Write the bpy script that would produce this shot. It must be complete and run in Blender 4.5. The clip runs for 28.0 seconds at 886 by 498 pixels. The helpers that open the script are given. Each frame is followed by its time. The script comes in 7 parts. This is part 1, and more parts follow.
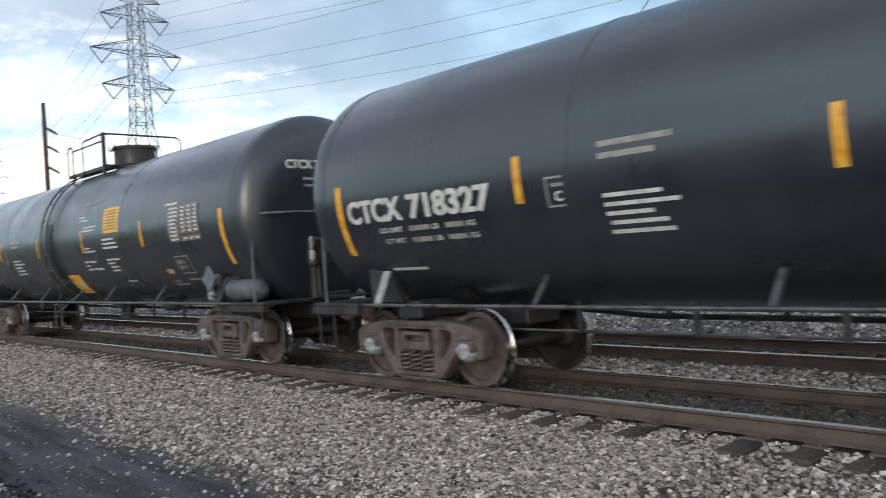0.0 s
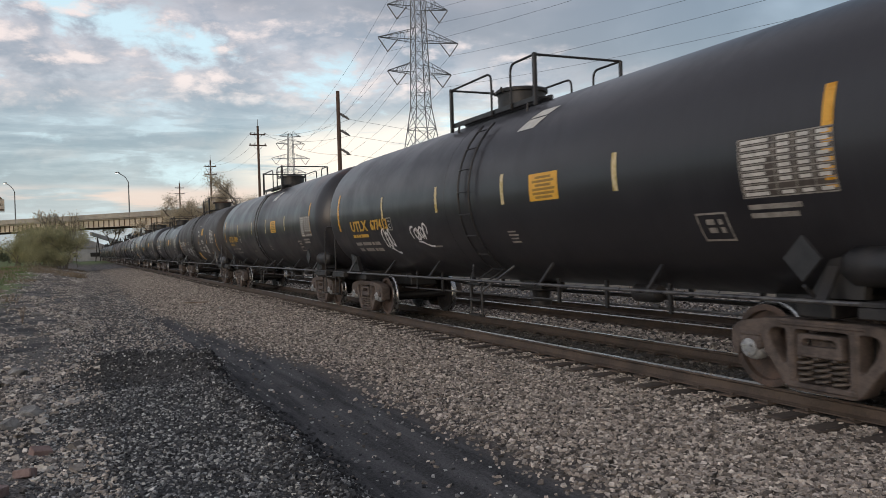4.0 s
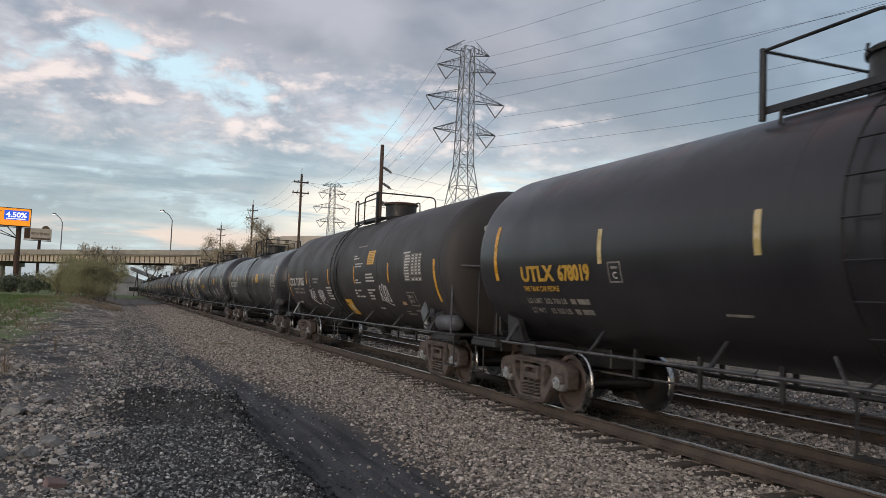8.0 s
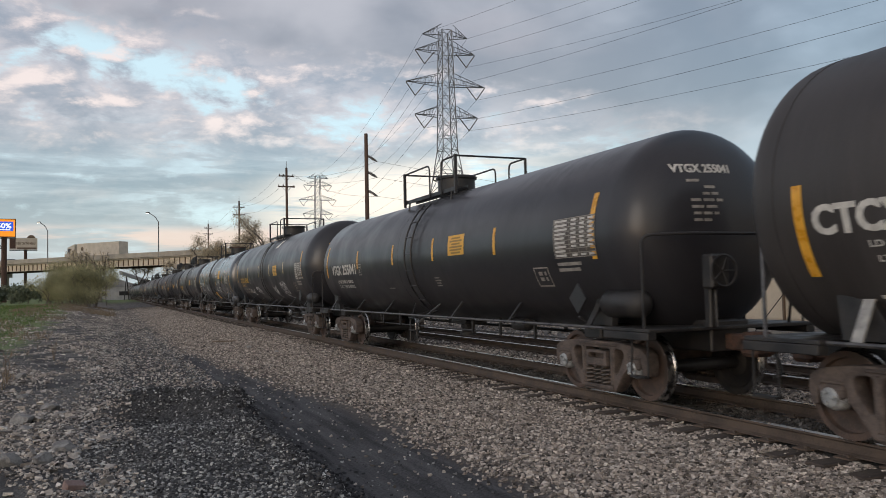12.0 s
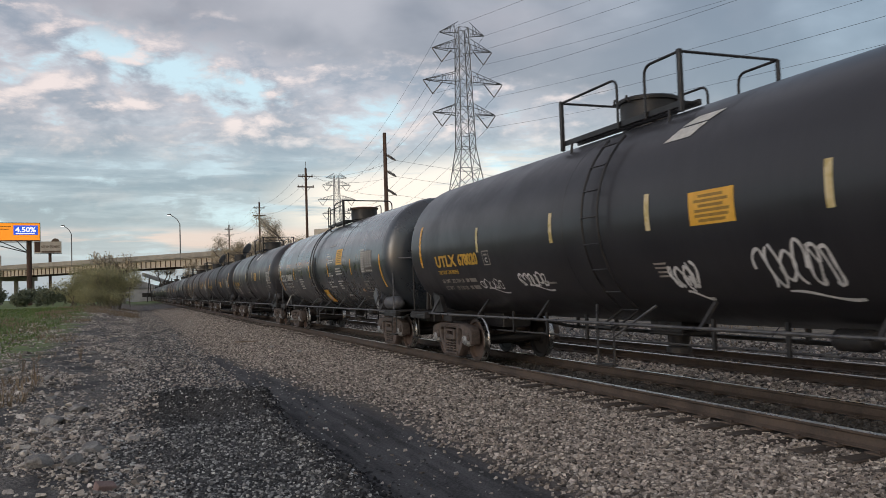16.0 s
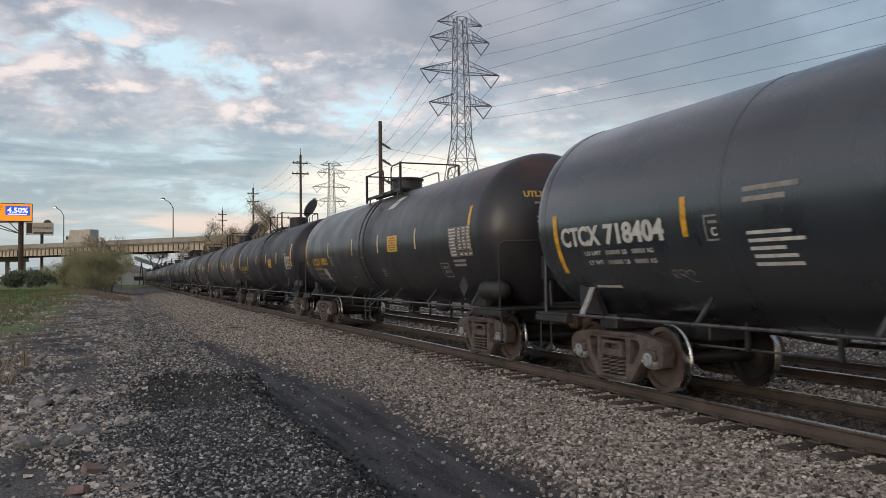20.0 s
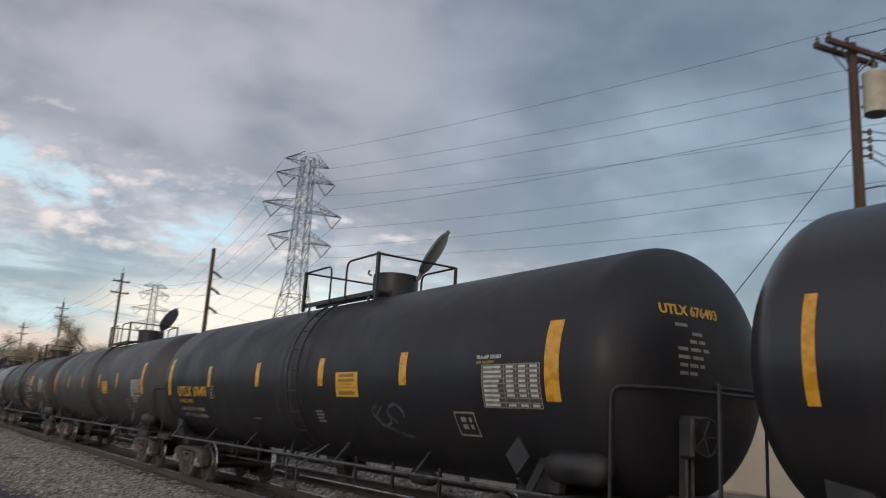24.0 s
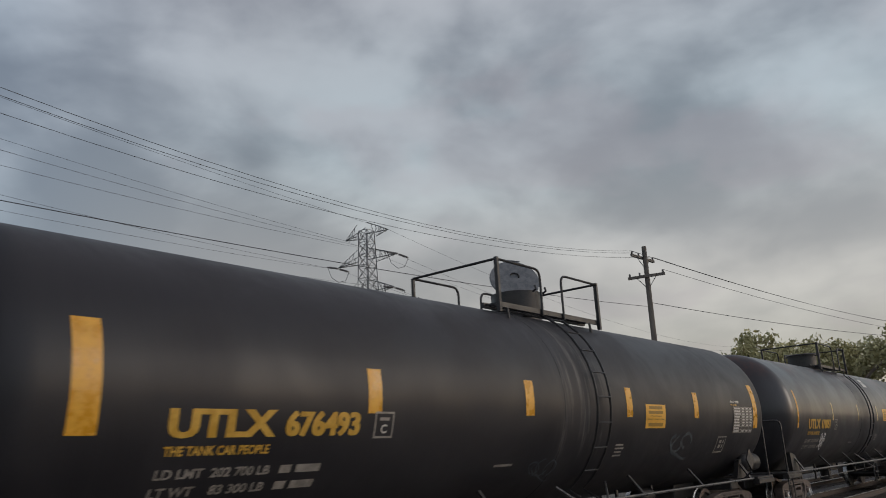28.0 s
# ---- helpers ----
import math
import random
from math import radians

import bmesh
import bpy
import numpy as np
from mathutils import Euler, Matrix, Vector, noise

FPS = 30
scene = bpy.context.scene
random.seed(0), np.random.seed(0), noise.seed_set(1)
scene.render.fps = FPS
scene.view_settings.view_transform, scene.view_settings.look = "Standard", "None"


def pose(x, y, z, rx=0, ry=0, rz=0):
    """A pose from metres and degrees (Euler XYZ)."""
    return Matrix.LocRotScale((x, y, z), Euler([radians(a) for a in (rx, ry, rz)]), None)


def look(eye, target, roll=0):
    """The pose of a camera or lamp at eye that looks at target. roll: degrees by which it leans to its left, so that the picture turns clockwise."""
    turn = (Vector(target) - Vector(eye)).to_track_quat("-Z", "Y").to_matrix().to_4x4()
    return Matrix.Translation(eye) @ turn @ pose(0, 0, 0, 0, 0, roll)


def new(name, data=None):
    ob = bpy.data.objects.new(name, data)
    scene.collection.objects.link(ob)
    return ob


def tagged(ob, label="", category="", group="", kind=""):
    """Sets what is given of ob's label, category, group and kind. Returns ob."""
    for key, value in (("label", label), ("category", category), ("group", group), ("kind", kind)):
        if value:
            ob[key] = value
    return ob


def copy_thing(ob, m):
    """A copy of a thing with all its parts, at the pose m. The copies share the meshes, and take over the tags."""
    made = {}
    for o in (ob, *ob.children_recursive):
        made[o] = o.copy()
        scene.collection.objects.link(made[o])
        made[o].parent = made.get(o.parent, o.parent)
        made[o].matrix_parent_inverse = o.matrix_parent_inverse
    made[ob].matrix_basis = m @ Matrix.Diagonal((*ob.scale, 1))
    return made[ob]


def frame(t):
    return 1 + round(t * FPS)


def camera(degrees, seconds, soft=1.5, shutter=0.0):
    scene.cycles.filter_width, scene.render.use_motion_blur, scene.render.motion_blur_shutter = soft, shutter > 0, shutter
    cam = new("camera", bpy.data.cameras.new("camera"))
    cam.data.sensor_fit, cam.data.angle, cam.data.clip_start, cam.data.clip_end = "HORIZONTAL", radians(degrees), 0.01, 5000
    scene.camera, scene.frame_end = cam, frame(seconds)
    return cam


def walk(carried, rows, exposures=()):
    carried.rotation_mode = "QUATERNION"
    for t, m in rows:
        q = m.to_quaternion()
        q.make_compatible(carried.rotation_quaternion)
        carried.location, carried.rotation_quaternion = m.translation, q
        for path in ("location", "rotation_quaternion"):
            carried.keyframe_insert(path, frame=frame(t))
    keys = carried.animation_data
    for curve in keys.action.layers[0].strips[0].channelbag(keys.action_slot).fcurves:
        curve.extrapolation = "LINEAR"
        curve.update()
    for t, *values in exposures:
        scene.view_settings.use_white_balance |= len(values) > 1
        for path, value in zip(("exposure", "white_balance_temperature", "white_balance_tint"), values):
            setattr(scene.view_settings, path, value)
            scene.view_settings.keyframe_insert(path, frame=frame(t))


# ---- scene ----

# The camera: hand-held beside the track. Columns: t, x, y, z, yaw, pitch, roll.
PATH = """
0.0 0.052 -0.002 1.649 -43.53 0.22 3.53
0.5 0.062 -0.006 1.639 -33.70 0.21 2.30
1.0 0.049 -0.006 1.639 -26.77 0.15 2.24
1.5 0.074 0.037 1.673 -23.84 0.00 1.23
2.0 0.045 0.035 1.664 -24.53 -0.07 -1.05
2.5 0.020 0.007 1.659 -25.18 0.04 -1.19
3.0 0.039 -0.006 1.665 -25.38 -0.05 -0.05
3.5 0.057 -0.023 1.670 -25.12 -0.21 1.23
5.5 0.080 -0.067 1.693 -23.98 -0.57 2.28
6.0 0.070 -0.066 1.687 -24.04 -0.58 2.38
6.5 0.083 -0.036 1.710 -22.51 2.60 2.39
7.0 0.081 -0.059 1.688 -22.25 5.56 0.36
7.5 0.083 -0.067 1.672 -22.19 5.13 -1.70
8.0 0.116 0.048 1.671 -22.17 3.81 -2.22
8.5 0.117 0.036 1.660 -22.18 3.85 -1.23
9.0 0.109 -0.012 1.668 -22.28 3.85 -0.55
9.5 0.070 -0.011 1.657 -22.30 3.74 0.16
10.0 0.053 -0.016 1.645 -22.48 3.70 0.28
10.5 0.026 -0.016 1.646 -22.78 3.53 0.75
11.0 -0.003 -0.015 1.661 -22.91 2.84 0.90
11.5 -0.017 -0.025 1.644 -22.89 2.77 1.15
13.5 -0.045 -0.028 1.657 -21.93 2.68 2.01
14.0 -0.057 -0.035 1.643 -21.35 2.62 2.75
14.5 -0.061 -0.036 1.643 -20.96 2.58 3.20
15.0 -0.064 -0.029 1.647 -20.77 2.71 3.29
15.5 -0.074 -0.025 1.646 -20.81 2.70 2.70
16.0 -0.065 -0.014 1.655 -21.36 2.64 1.93
16.5 -0.074 -0.006 1.644 -21.47 2.57 1.68
17.0 -0.082 0.014 1.644 -21.60 2.23 1.06
17.5 -0.072 0.029 1.647 -21.72 2.07 0.70
18.0 -0.073 0.044 1.645 -21.95 2.18 0.57
18.5 -0.075 0.040 1.641 -22.27 2.15 0.50
19.0 -0.058 -0.001 1.647 -22.28 2.21 0.49
19.5 -0.073 -0.037 1.647 -22.22 2.01 0.61
20.0 -0.058 -0.034 1.657 -21.88 1.91 0.69
20.5 -0.046 -0.042 1.667 -21.35 1.90 0.65
22.5 -0.055 -0.074 1.684 -20.97 2.51 -0.08
23.0 -0.020 -0.022 1.680 -21.40 2.68 -0.65
23.5 0.022 0.075 1.710 -24.70 4.69 -1.43
24.0 -0.015 0.024 1.747 -34.56 12.45 -3.50
24.3 -0.029 0.016 1.748 -41.53 15.79 -3.59
24.5 -0.045 -0.016 1.750 -46.00 16.80 -2.67
24.7 -0.051 -0.012 1.743 -50.08 17.41 -1.76
25.0 -0.067 -0.009 1.739 -56.44 18.04 -1.44
25.5 0.010 0.010 1.764 -71.75 19.42 -1.37
26.0 0.012 0.024 1.786 -91.94 21.02 -0.84
26.1 0.006 0.012 1.774 -95.74 21.05 -0.34
26.6 -0.041 -0.048 1.740 -112.36 22.04 1.69
27.0 -0.033 -0.046 1.736 -124.43 21.02 2.18
27.5 -0.021 -0.046 1.722 -135.83 18.08 3.05
28.0 0.050 -0.007 1.732 -140.23 14.99 3.09
"""
cam = camera(58.25, 28.0, soft=0.5, shutter=0.2)
walk(cam, [(t, pose(x, y, z, 90 + p, r, w)) for t, x, y, z, w, p, r in
           (map(float, row.split()) for row in PATH.strip().splitlines())],
     exposures=[(0.0, 0.76, 5900, 4), (0.5, 0.45, 6000, 6), (1.0, 0.18, 6200, 8), (2.0, 0.08, 6450, 10), (3.5, 0.0, 6500, 10), (6.2, 0.0, 6500, 10), (7.0, -0.2, 6500, 10),
                (7.8, 0.0, 6500, 10), (12.0, 0.0, 6500, 10), (14.0, -0.12, 6500, 10), (16.0, -0.06, 6500, 10), (17.0, 0.0, 6500, 10), (23.3, 0.0, 6500, 10), (24.0, -0.12, 6450, 10),
                (25.0, 0.0, 6450, 10), (26.5, 0.03, 6500, 10), (28.0, -0.15, 6500, 10)])


def travel(t):
    """How far the train has rolled by the time t, in metres."""
    return 6.22 * (t + 0.00029 * t * t)


# ---- light ----
world = bpy.data.worlds.new("world")
scene.world = world
world.use_nodes = True


class Nodes:
    """Short-hand for a node tree."""

    def __init__(self, tree):
        self.t = tree
        self.t.nodes.clear()

    def add(self, kind, ins=(), operation="", clamp=False, interpolation=""):
        n = self.t.nodes.new(kind)
        if operation:
            n.operation = operation
        if clamp:
            n.use_clamp = True
        if interpolation:
            n.interpolation_type = interpolation
        for k, v in (ins.items() if isinstance(ins, dict) else enumerate(ins)):
            if v is None:
                continue
            if isinstance(v, bpy.types.NodeSocket):
                self.t.links.new(v, n.inputs[k])
            else:
                n.inputs[k].default_value = v
        return n

    def math(self, op, *ins, clamp=False):
        return self.add("ShaderNodeMath", ins, operation=op, clamp=clamp).outputs[0]

    def mix(self, fac, a, b, blend="MIX"):
        n = self.add("ShaderNodeMix")
        n.data_type, n.blend_type = "RGBA", blend
        for k, v in ((0, fac), (6, a), (7, b)):
            if isinstance(v, bpy.types.NodeSocket):
                self.t.links.new(v, n.inputs[k])
            else:
                n.inputs[k].default_value = v if k == 0 else (*v[:3], 1)
        return n.outputs[2]

    def ramp(self, fac, *stops):
        n = self.add("ShaderNodeValToRGB", (fac,))
        els = n.color_ramp.elements
        while len(els) < len(stops):
            els.new(0.5)
        for e, (at, c) in zip(els, stops):
            e.position = at
            e.color = (c, c, c, 1) if isinstance(c, (int, float)) else (*c, 1)
        return n.outputs[0]

    def range(self, v, a, b, c=0.0, d=1.0, smooth=True):
        n = self.add("ShaderNodeMapRange", (v, a, b, c, d), interpolation="SMOOTHSTEP" if smooth else "LINEAR")
        return n.outputs[0]

    def noise(self, vec, scale, detail=4.0, rough=0.55, distortion=0.0, out=0):
        n = self.add("ShaderNodeTexNoise", {"Vector": vec, "Scale": scale, "Detail": detail, "Roughness": rough,
                                            "Distortion": distortion})
        return n.outputs[out]


SUN_AZ, SUN_EL = -128.0, 14.0      # bearing from the track's heading, height
w = Nodes(world.node_tree)
sky = w.add("ShaderNodeTexSky")
sky.sky_type, sky.sun_disc = "NISHITA", False
sky.sun_elevation, sky.sun_rotation = radians(SUN_EL), radians(SUN_AZ)
sky.air_density, sky.dust_density = 1.2, 1.5
ray_dir = w.add("ShaderNodeTexCoord").outputs["Generated"]
sep = w.add("ShaderNodeSeparateXYZ", (ray_dir,))
dx, dy, dz = sep.outputs
az = w.math("MULTIPLY", w.math("ARCTAN2", dx, dy), 57.2958)      # bearing from the track's heading
el = w.math("MULTIPLY", w.math("ARCSINE", dz), 57.2958)          # height above the horizon
up = w.math("ADD", w.math("MAXIMUM", dz, 0.0), 0.26)
plane = w.add("ShaderNodeCombineXYZ", (w.math("DIVIDE", dx, up), w.math("DIVIDE", dy, up), 0.0)).outputs[0]


def shifted(x, y, z):
    return w.add("ShaderNodeVectorMath", (plane, (x, y, z)), operation="ADD").outputs[0]


def sky_at(kx, kz, ox, oz, detail=6.0, rough=0.55, warp=0.3):
    """Cloud pattern over bearing and height, kx and kz waves to a degree."""
    v = w.add("ShaderNodeCombineXYZ", (w.math("ADD", w.math("MULTIPLY", az, kx), ox), w.math("ADD", w.math("MULTIPLY", el, kz), oz), 0.0)).outputs[0]
    return w.noise(v, 1.0, detail, rough, warp)


def both(*fs):
    out = fs[0]
    for f in fs[1:]:
        out = w.math("MULTIPLY", out, f)
    return out


# heavy cloud overhead and all round: soft masses, bluish to the side, beige behind
n_big = w.noise(shifted(3.1, 0.7, 0.0), 1.0, 3.0, 0.45, 0.3)
n_mid = w.noise(shifted(7.3, 2.1, 0.4), 2.0, 4.0, 0.50, 0.2)
n_fine = w.noise(shifted(1.3, 9.1, 3.4), 4.0, 6.0, 0.52, 0.2)
soft_mid = sky_at(0.055, 0.095, 2.0, 5.0, 4.0, 0.50, 0.3)
soft_fine = sky_at(0.12, 0.20, 6.0, 2.0, 5.0, 0.50, 0.2)
back = w.range(w.math("ABSOLUTE", az), 171.0, 178.0)
soft_mid = w.math("ADD", w.math("MULTIPLY", soft_mid, w.math("SUBTRACT", 1.0, back)), w.math("MULTIPLY", n_mid, back))
soft_fine = w.math("ADD", w.math("MULTIPLY", soft_fine, w.math("SUBTRACT", 1.0, back)), w.math("MULTIPLY", n_fine, back))
heap = w.math("ADD", w.math("MULTIPLY", n_big, 0.30), w.math("ADD", w.math("MULTIPLY", soft_mid, 0.46), w.math("MULTIPLY", soft_fine, 0.24)))
light = w.range(heap, 0.40, 0.61)
side = both(w.range(az, 26.0, 52.0), w.range(az, 130.0, 95.0))
behind = both(w.range(w.math("ABSOLUTE", az), 95.0, 138.0), w.range(el, 45.0, 14.0))
over = w.mix(light, (0.21, 0.213, 0.235), (0.45, 0.44, 0.45))
over = w.mix(side, over, w.mix(light, (0.138, 0.176, 0.218), (0.39, 0.485, 0.555)))
over = w.mix(both(w.range(el, 16.0, 27.0), w.range(az, 20.0, 44.0), w.range(az, 88.0, 66.0), 0.60), over, (0.10, 0.12, 0.15))
over = w.mix(behind, over, w.mix(light, (0.170, 0.200, 0.206), (0.445, 0.53, 0.54)))
low = both(w.range(w.math("ABSOLUTE", az), 108.0, 128.0), w.range(el, 24.0, 11.0), 0.9)
over = w.mix(low, over, w.mix(light, (0.315, 0.295, 0.27), (0.56, 0.52, 0.455)))
west = both(w.range(az, -30.0, -62.0), w.range(az, -150.0, -118.0), w.range(el, 62.0, 30.0))
over = w.mix(west, over, w.mix(light, (0.46, 0.51, 0.57), (0.86, 0.92, 0.98)))
over = w.mix(both(w.range(n_mid, 0.52, 0.64), w.math("SUBTRACT", 1.0, side), 0.30), over, (0.40, 0.345, 0.345))
# ahead: broken heaps with lit tops, and blue between them
f1 = w.math("ADD", w.math("MULTIPLY", sky_at(0.15, 0.30, 0.0, 0.0, 6.0, 0.55, 0.25), 0.66), w.math("MULTIPLY", sky_at(0.30, 0.66, 3.0, 8.0, 8.0, 0.60, 0.2), 0.34))
f1_up = w.math("ADD", w.math("MULTIPLY", sky_at(0.15, 0.30, -0.10, 0.28, 6.0, 0.55, 0.25), 0.66), w.math("MULTIPLY", sky_at(0.30, 0.66, 2.86, 8.34, 8.0, 0.60, 0.2), 0.34))
flat = sky_at(0.085, 0.62, 4.0, 1.0, 6.0, 0.60, 0.25)
blue = w.mix(w.range(el, 4.0, 16.0), (0.44, 0.56, 0.61), (0.38, 0.64, 0.73))
body = w.mix(w.range(f1, 0.41, 0.58), (0.54, 0.52, 0.53), (0.27, 0.30, 0.345))
body = w.mix(w.range(w.math("SUBTRACT", f1, f1_up), -0.02, 0.14), body, (0.86, 0.735, 0.665))
body = w.mix(both(w.range(el, 12.0, 8.0), 0.82), body, w.mix(w.range(flat, 0.40, 0.60), (0.375, 0.48, 0.53), (0.20, 0.295, 0.36)))
body = w.mix(both(w.range(el, 6.5, 3.0), 0.5), body, (0.47, 0.56, 0.61))
fair = w.mix(w.range(f1, 0.335, 0.42), blue, body)
streak = both(w.range(flat, 0.47, 0.40), w.range(el, 13.0, 9.5), w.range(f1, 0.55, 0.45))
fair = w.mix(w.math("MULTIPLY", streak, 0.55), fair, (0.55, 0.72, 0.78))
# the bright opening under the edge of the grey
rift = w.math("SUBTRACT", 1.0, w.math("ABSOLUTE", w.math("DIVIDE", w.math("SUBTRACT", w.math("SUBTRACT", el, 15.3), w.math("MULTIPLY", w.math("SUBTRACT", az, 2.0), -0.22)), 1.8)), clamp=True)
rift = both(rift, w.range(az, -9.0, 0.0), w.range(az, 15.0, 7.0))
fair = w.mix(w.range(w.math("ADD", rift, w.math("MULTIPLY", w.math("SUBTRACT", 0.5, f1), 6.0)), 0.25, 0.95), fair, (0.58, 0.78, 0.83))
edge = w.math("ADD", w.math("SUBTRACT", 18.3, w.math("MULTIPLY", az, 0.17)), w.math("MULTIPLY", w.math("SUBTRACT", f1, 0.5), 10.0))
ahead = both(w.range(w.math("SUBTRACT", edge, el), -1.6, 1.8), w.range(az, 50.0, 24.0), w.range(az, -75.0, -40.0))
col = w.mix(ahead, over, fair)
# cream light low over the horizon, broken by flat bars of cloud
mid_el = w.math("ADD", 4.7, w.math("MULTIPLY", az, 0.11))
glow = both(w.range(w.math("ABSOLUTE", w.math("SUBTRACT", el, mid_el)), 3.0, 0.8), w.range(az, 36.0, 20.0), w.range(az, 7.0, 14.0))
glow = both(glow, w.range(flat, 0.36, 0.50))
col = w.mix(w.math("MULTIPLY", glow, 0.95), col, (1.0, 0.90, 0.76))
pink = both(w.range(w.math("ABSOLUTE", w.math("SUBTRACT", el, 3.7)), 1.1, 0.3), w.range(az, 15.0, 10.0), w.range(az, -14.0, -4.0), w.range(sky_at(0.07, 0.5, 9.0, 3.0), 0.44, 0.54))
col = w.mix(w.math("MULTIPLY", pink, 0.7), col, (0.86, 0.65, 0.55))
col = w.mix(0.04, col, sky.outputs[0])
col = w.mix(1.0, col, (1.012, 0.99, 1.022), "MULTIPLY")
w.add("ShaderNodeOutputWorld", {0: w.add("ShaderNodeBackground", {0: col, 1: 1.0}).outputs[0]})

sun = new("sun", bpy.data.lights.new("sun", "SUN"))
sun.data.energy, sun.data.angle, sun.data.color = 0.40, radians(25), (1.0, 0.92, 0.86)
sun.matrix_basis = look((0, 0, 30), (-math.sin(radians(SUN_AZ)) * 50, -math.cos(radians(SUN_AZ)) * 50, 30 - 50 * math.tan(radians(SUN_EL))))


# ---- materials ----
def material(name):
    m = bpy.data.materials.new(name)
    m.use_nodes = True
    n = Nodes(m.node_tree)
    n.bsdf = n.add("ShaderNodeBsdfPrincipled")
    n.out = n.add("ShaderNodeOutputMaterial", {0: n.bsdf.outputs[0]})
    n.at = n.add("ShaderNodeTexCoord").outputs["Object"]
    return m, n


def link(n, socket, to):
    n.t.links.new(socket, n.bsdf.inputs[to])


def bump(n, height, strength=0.3, distance=0.01):
    link(n, n.add("ShaderNodeBump", {"Strength": strength, "Distance": distance, "Height": height}).outputs[0], "Normal")


def paint(name, a, b, rough=0.5, metal=0.0, scale=3.0, grain=60.0, bumpy=0.08, spread=0.15, stretch=(1, 1, 1)):
    """A surface of two near colours with blotches and grain."""
    m, n = material(name)
    at = n.add("ShaderNodeVectorMath", (n.at, stretch), operation="MULTIPLY").outputs[0]
    blotch = n.noise(at, scale, 5.0, 0.6)
    speck = n.noise(at, grain, 3.0, 0.6)
    f = n.range(n.math("ADD", n.math("MULTIPLY", blotch, 0.75), n.math("MULTIPLY", speck, 0.25)), 0.36, 0.64)
    link(n, n.mix(f, a, b), "Base Color")
    link(n, n.range(blotch, 0.3, 0.7, max(rough - spread, 0.05), min(rough + spread, 1.0)), "Roughness")
    n.bsdf.inputs["Metallic"].default_value = metal
    if bumpy:
        bump(n, speck, bumpy, 0.006)
    return m


def glowing(name, colour, strength):
    m, n = material(name)
    n.bsdf.inputs["Base Color"].default_value = (*colour, 1)
    n.bsdf.inputs["Emission Color"].default_value = (*colour, 1)
    n.bsdf.inputs["Emission Strength"].default_value = strength
    return m


def tank_paint(name, base, dust, rough, rust=0.0, streak=0.0, dusty=0.35, ior=1.5, coat=0.0):
    """Black tank paint: road dust low down and in runs, fine scuffs, some rust bleeding from the top."""
    m, n = material(name)
    s = n.add("ShaderNodeSeparateXYZ", (n.at,))
    broad = n.noise(n.at, 0.55, 5.0, 0.6, 0.4)
    runs = n.noise(n.add("ShaderNodeVectorMath", (n.at, (0.6, 5.0, 0.6)), operation="MULTIPLY").outputs[0], 1.6, 5.0, 0.65)
    speck = n.noise(n.at, 42.0, 4.0, 0.65)
    f = n.math("ADD", n.math("MULTIPLY", broad, 0.55), n.math("ADD", n.math("MULTIPLY", runs, 0.35), n.math("MULTIPLY", speck, 0.15)))
    f = n.math("MULTIPLY", n.range(f, 0.38, 0.75), dusty)
    col = n.mix(f, base, dust)
    if streak:
        # pale spills that ran down beside the ladder
        run = n.noise(n.add("ShaderNodeVectorMath", (n.at, (0.5, 5.0, 0.35)), operation="MULTIPLY").outputs[0], 1.2, 6.0, 0.7)
        band = n.math("MULTIPLY", n.range(s.outputs[1], -1.0, -0.45), n.range(s.outputs[1], 0.15, 0.75, 1.0, 0.0))
        high = n.range(s.outputs[2], 1.5, 2.1)
        broken = n.range(n.noise(n.add("ShaderNodeVectorMath", (n.at, (1.0, 4.0, 1.0)), operation="MULTIPLY").outputs[0], 1.1, 5.0, 0.65), 0.42, 0.60)
        pale = n.math("MULTIPLY", n.math("MULTIPLY", n.math("MULTIPLY", band, high), n.range(run, 0.44, 0.68)), broken)
        col = n.mix(n.math("MULTIPLY", pale, streak), col, (0.20, 0.19, 0.175))
    if rust:
        r = n.math("MULTIPLY", n.range(s.outputs[2], 3.2, 3.9), n.range(n.noise(n.at, 0.9, 6.0, 0.65), 0.45, 0.65))
        col = n.mix(n.math("MULTIPLY", r, rust), col, (0.10, 0.035, 0.022))
    n.bsdf.inputs["IOR"].default_value = ior
    n.bsdf.inputs["Coat Weight"].default_value, n.bsdf.inputs["Coat Roughness"].default_value = coat, 0.22
    link(n, col, "Base Color")
    link(n, n.range(n.math("ADD", n.math("MULTIPLY", broad, 0.85), n.math("MULTIPLY", runs, 0.15)), 0.35, 0.68, rough - 0.08, rough + 0.16), "Roughness")
    bump(n, n.math("ADD", n.math("MULTIPLY", speck, 0.25), n.noise(n.at, 1.3, 2.0, 0.5)), 0.10, 0.012)
    return m


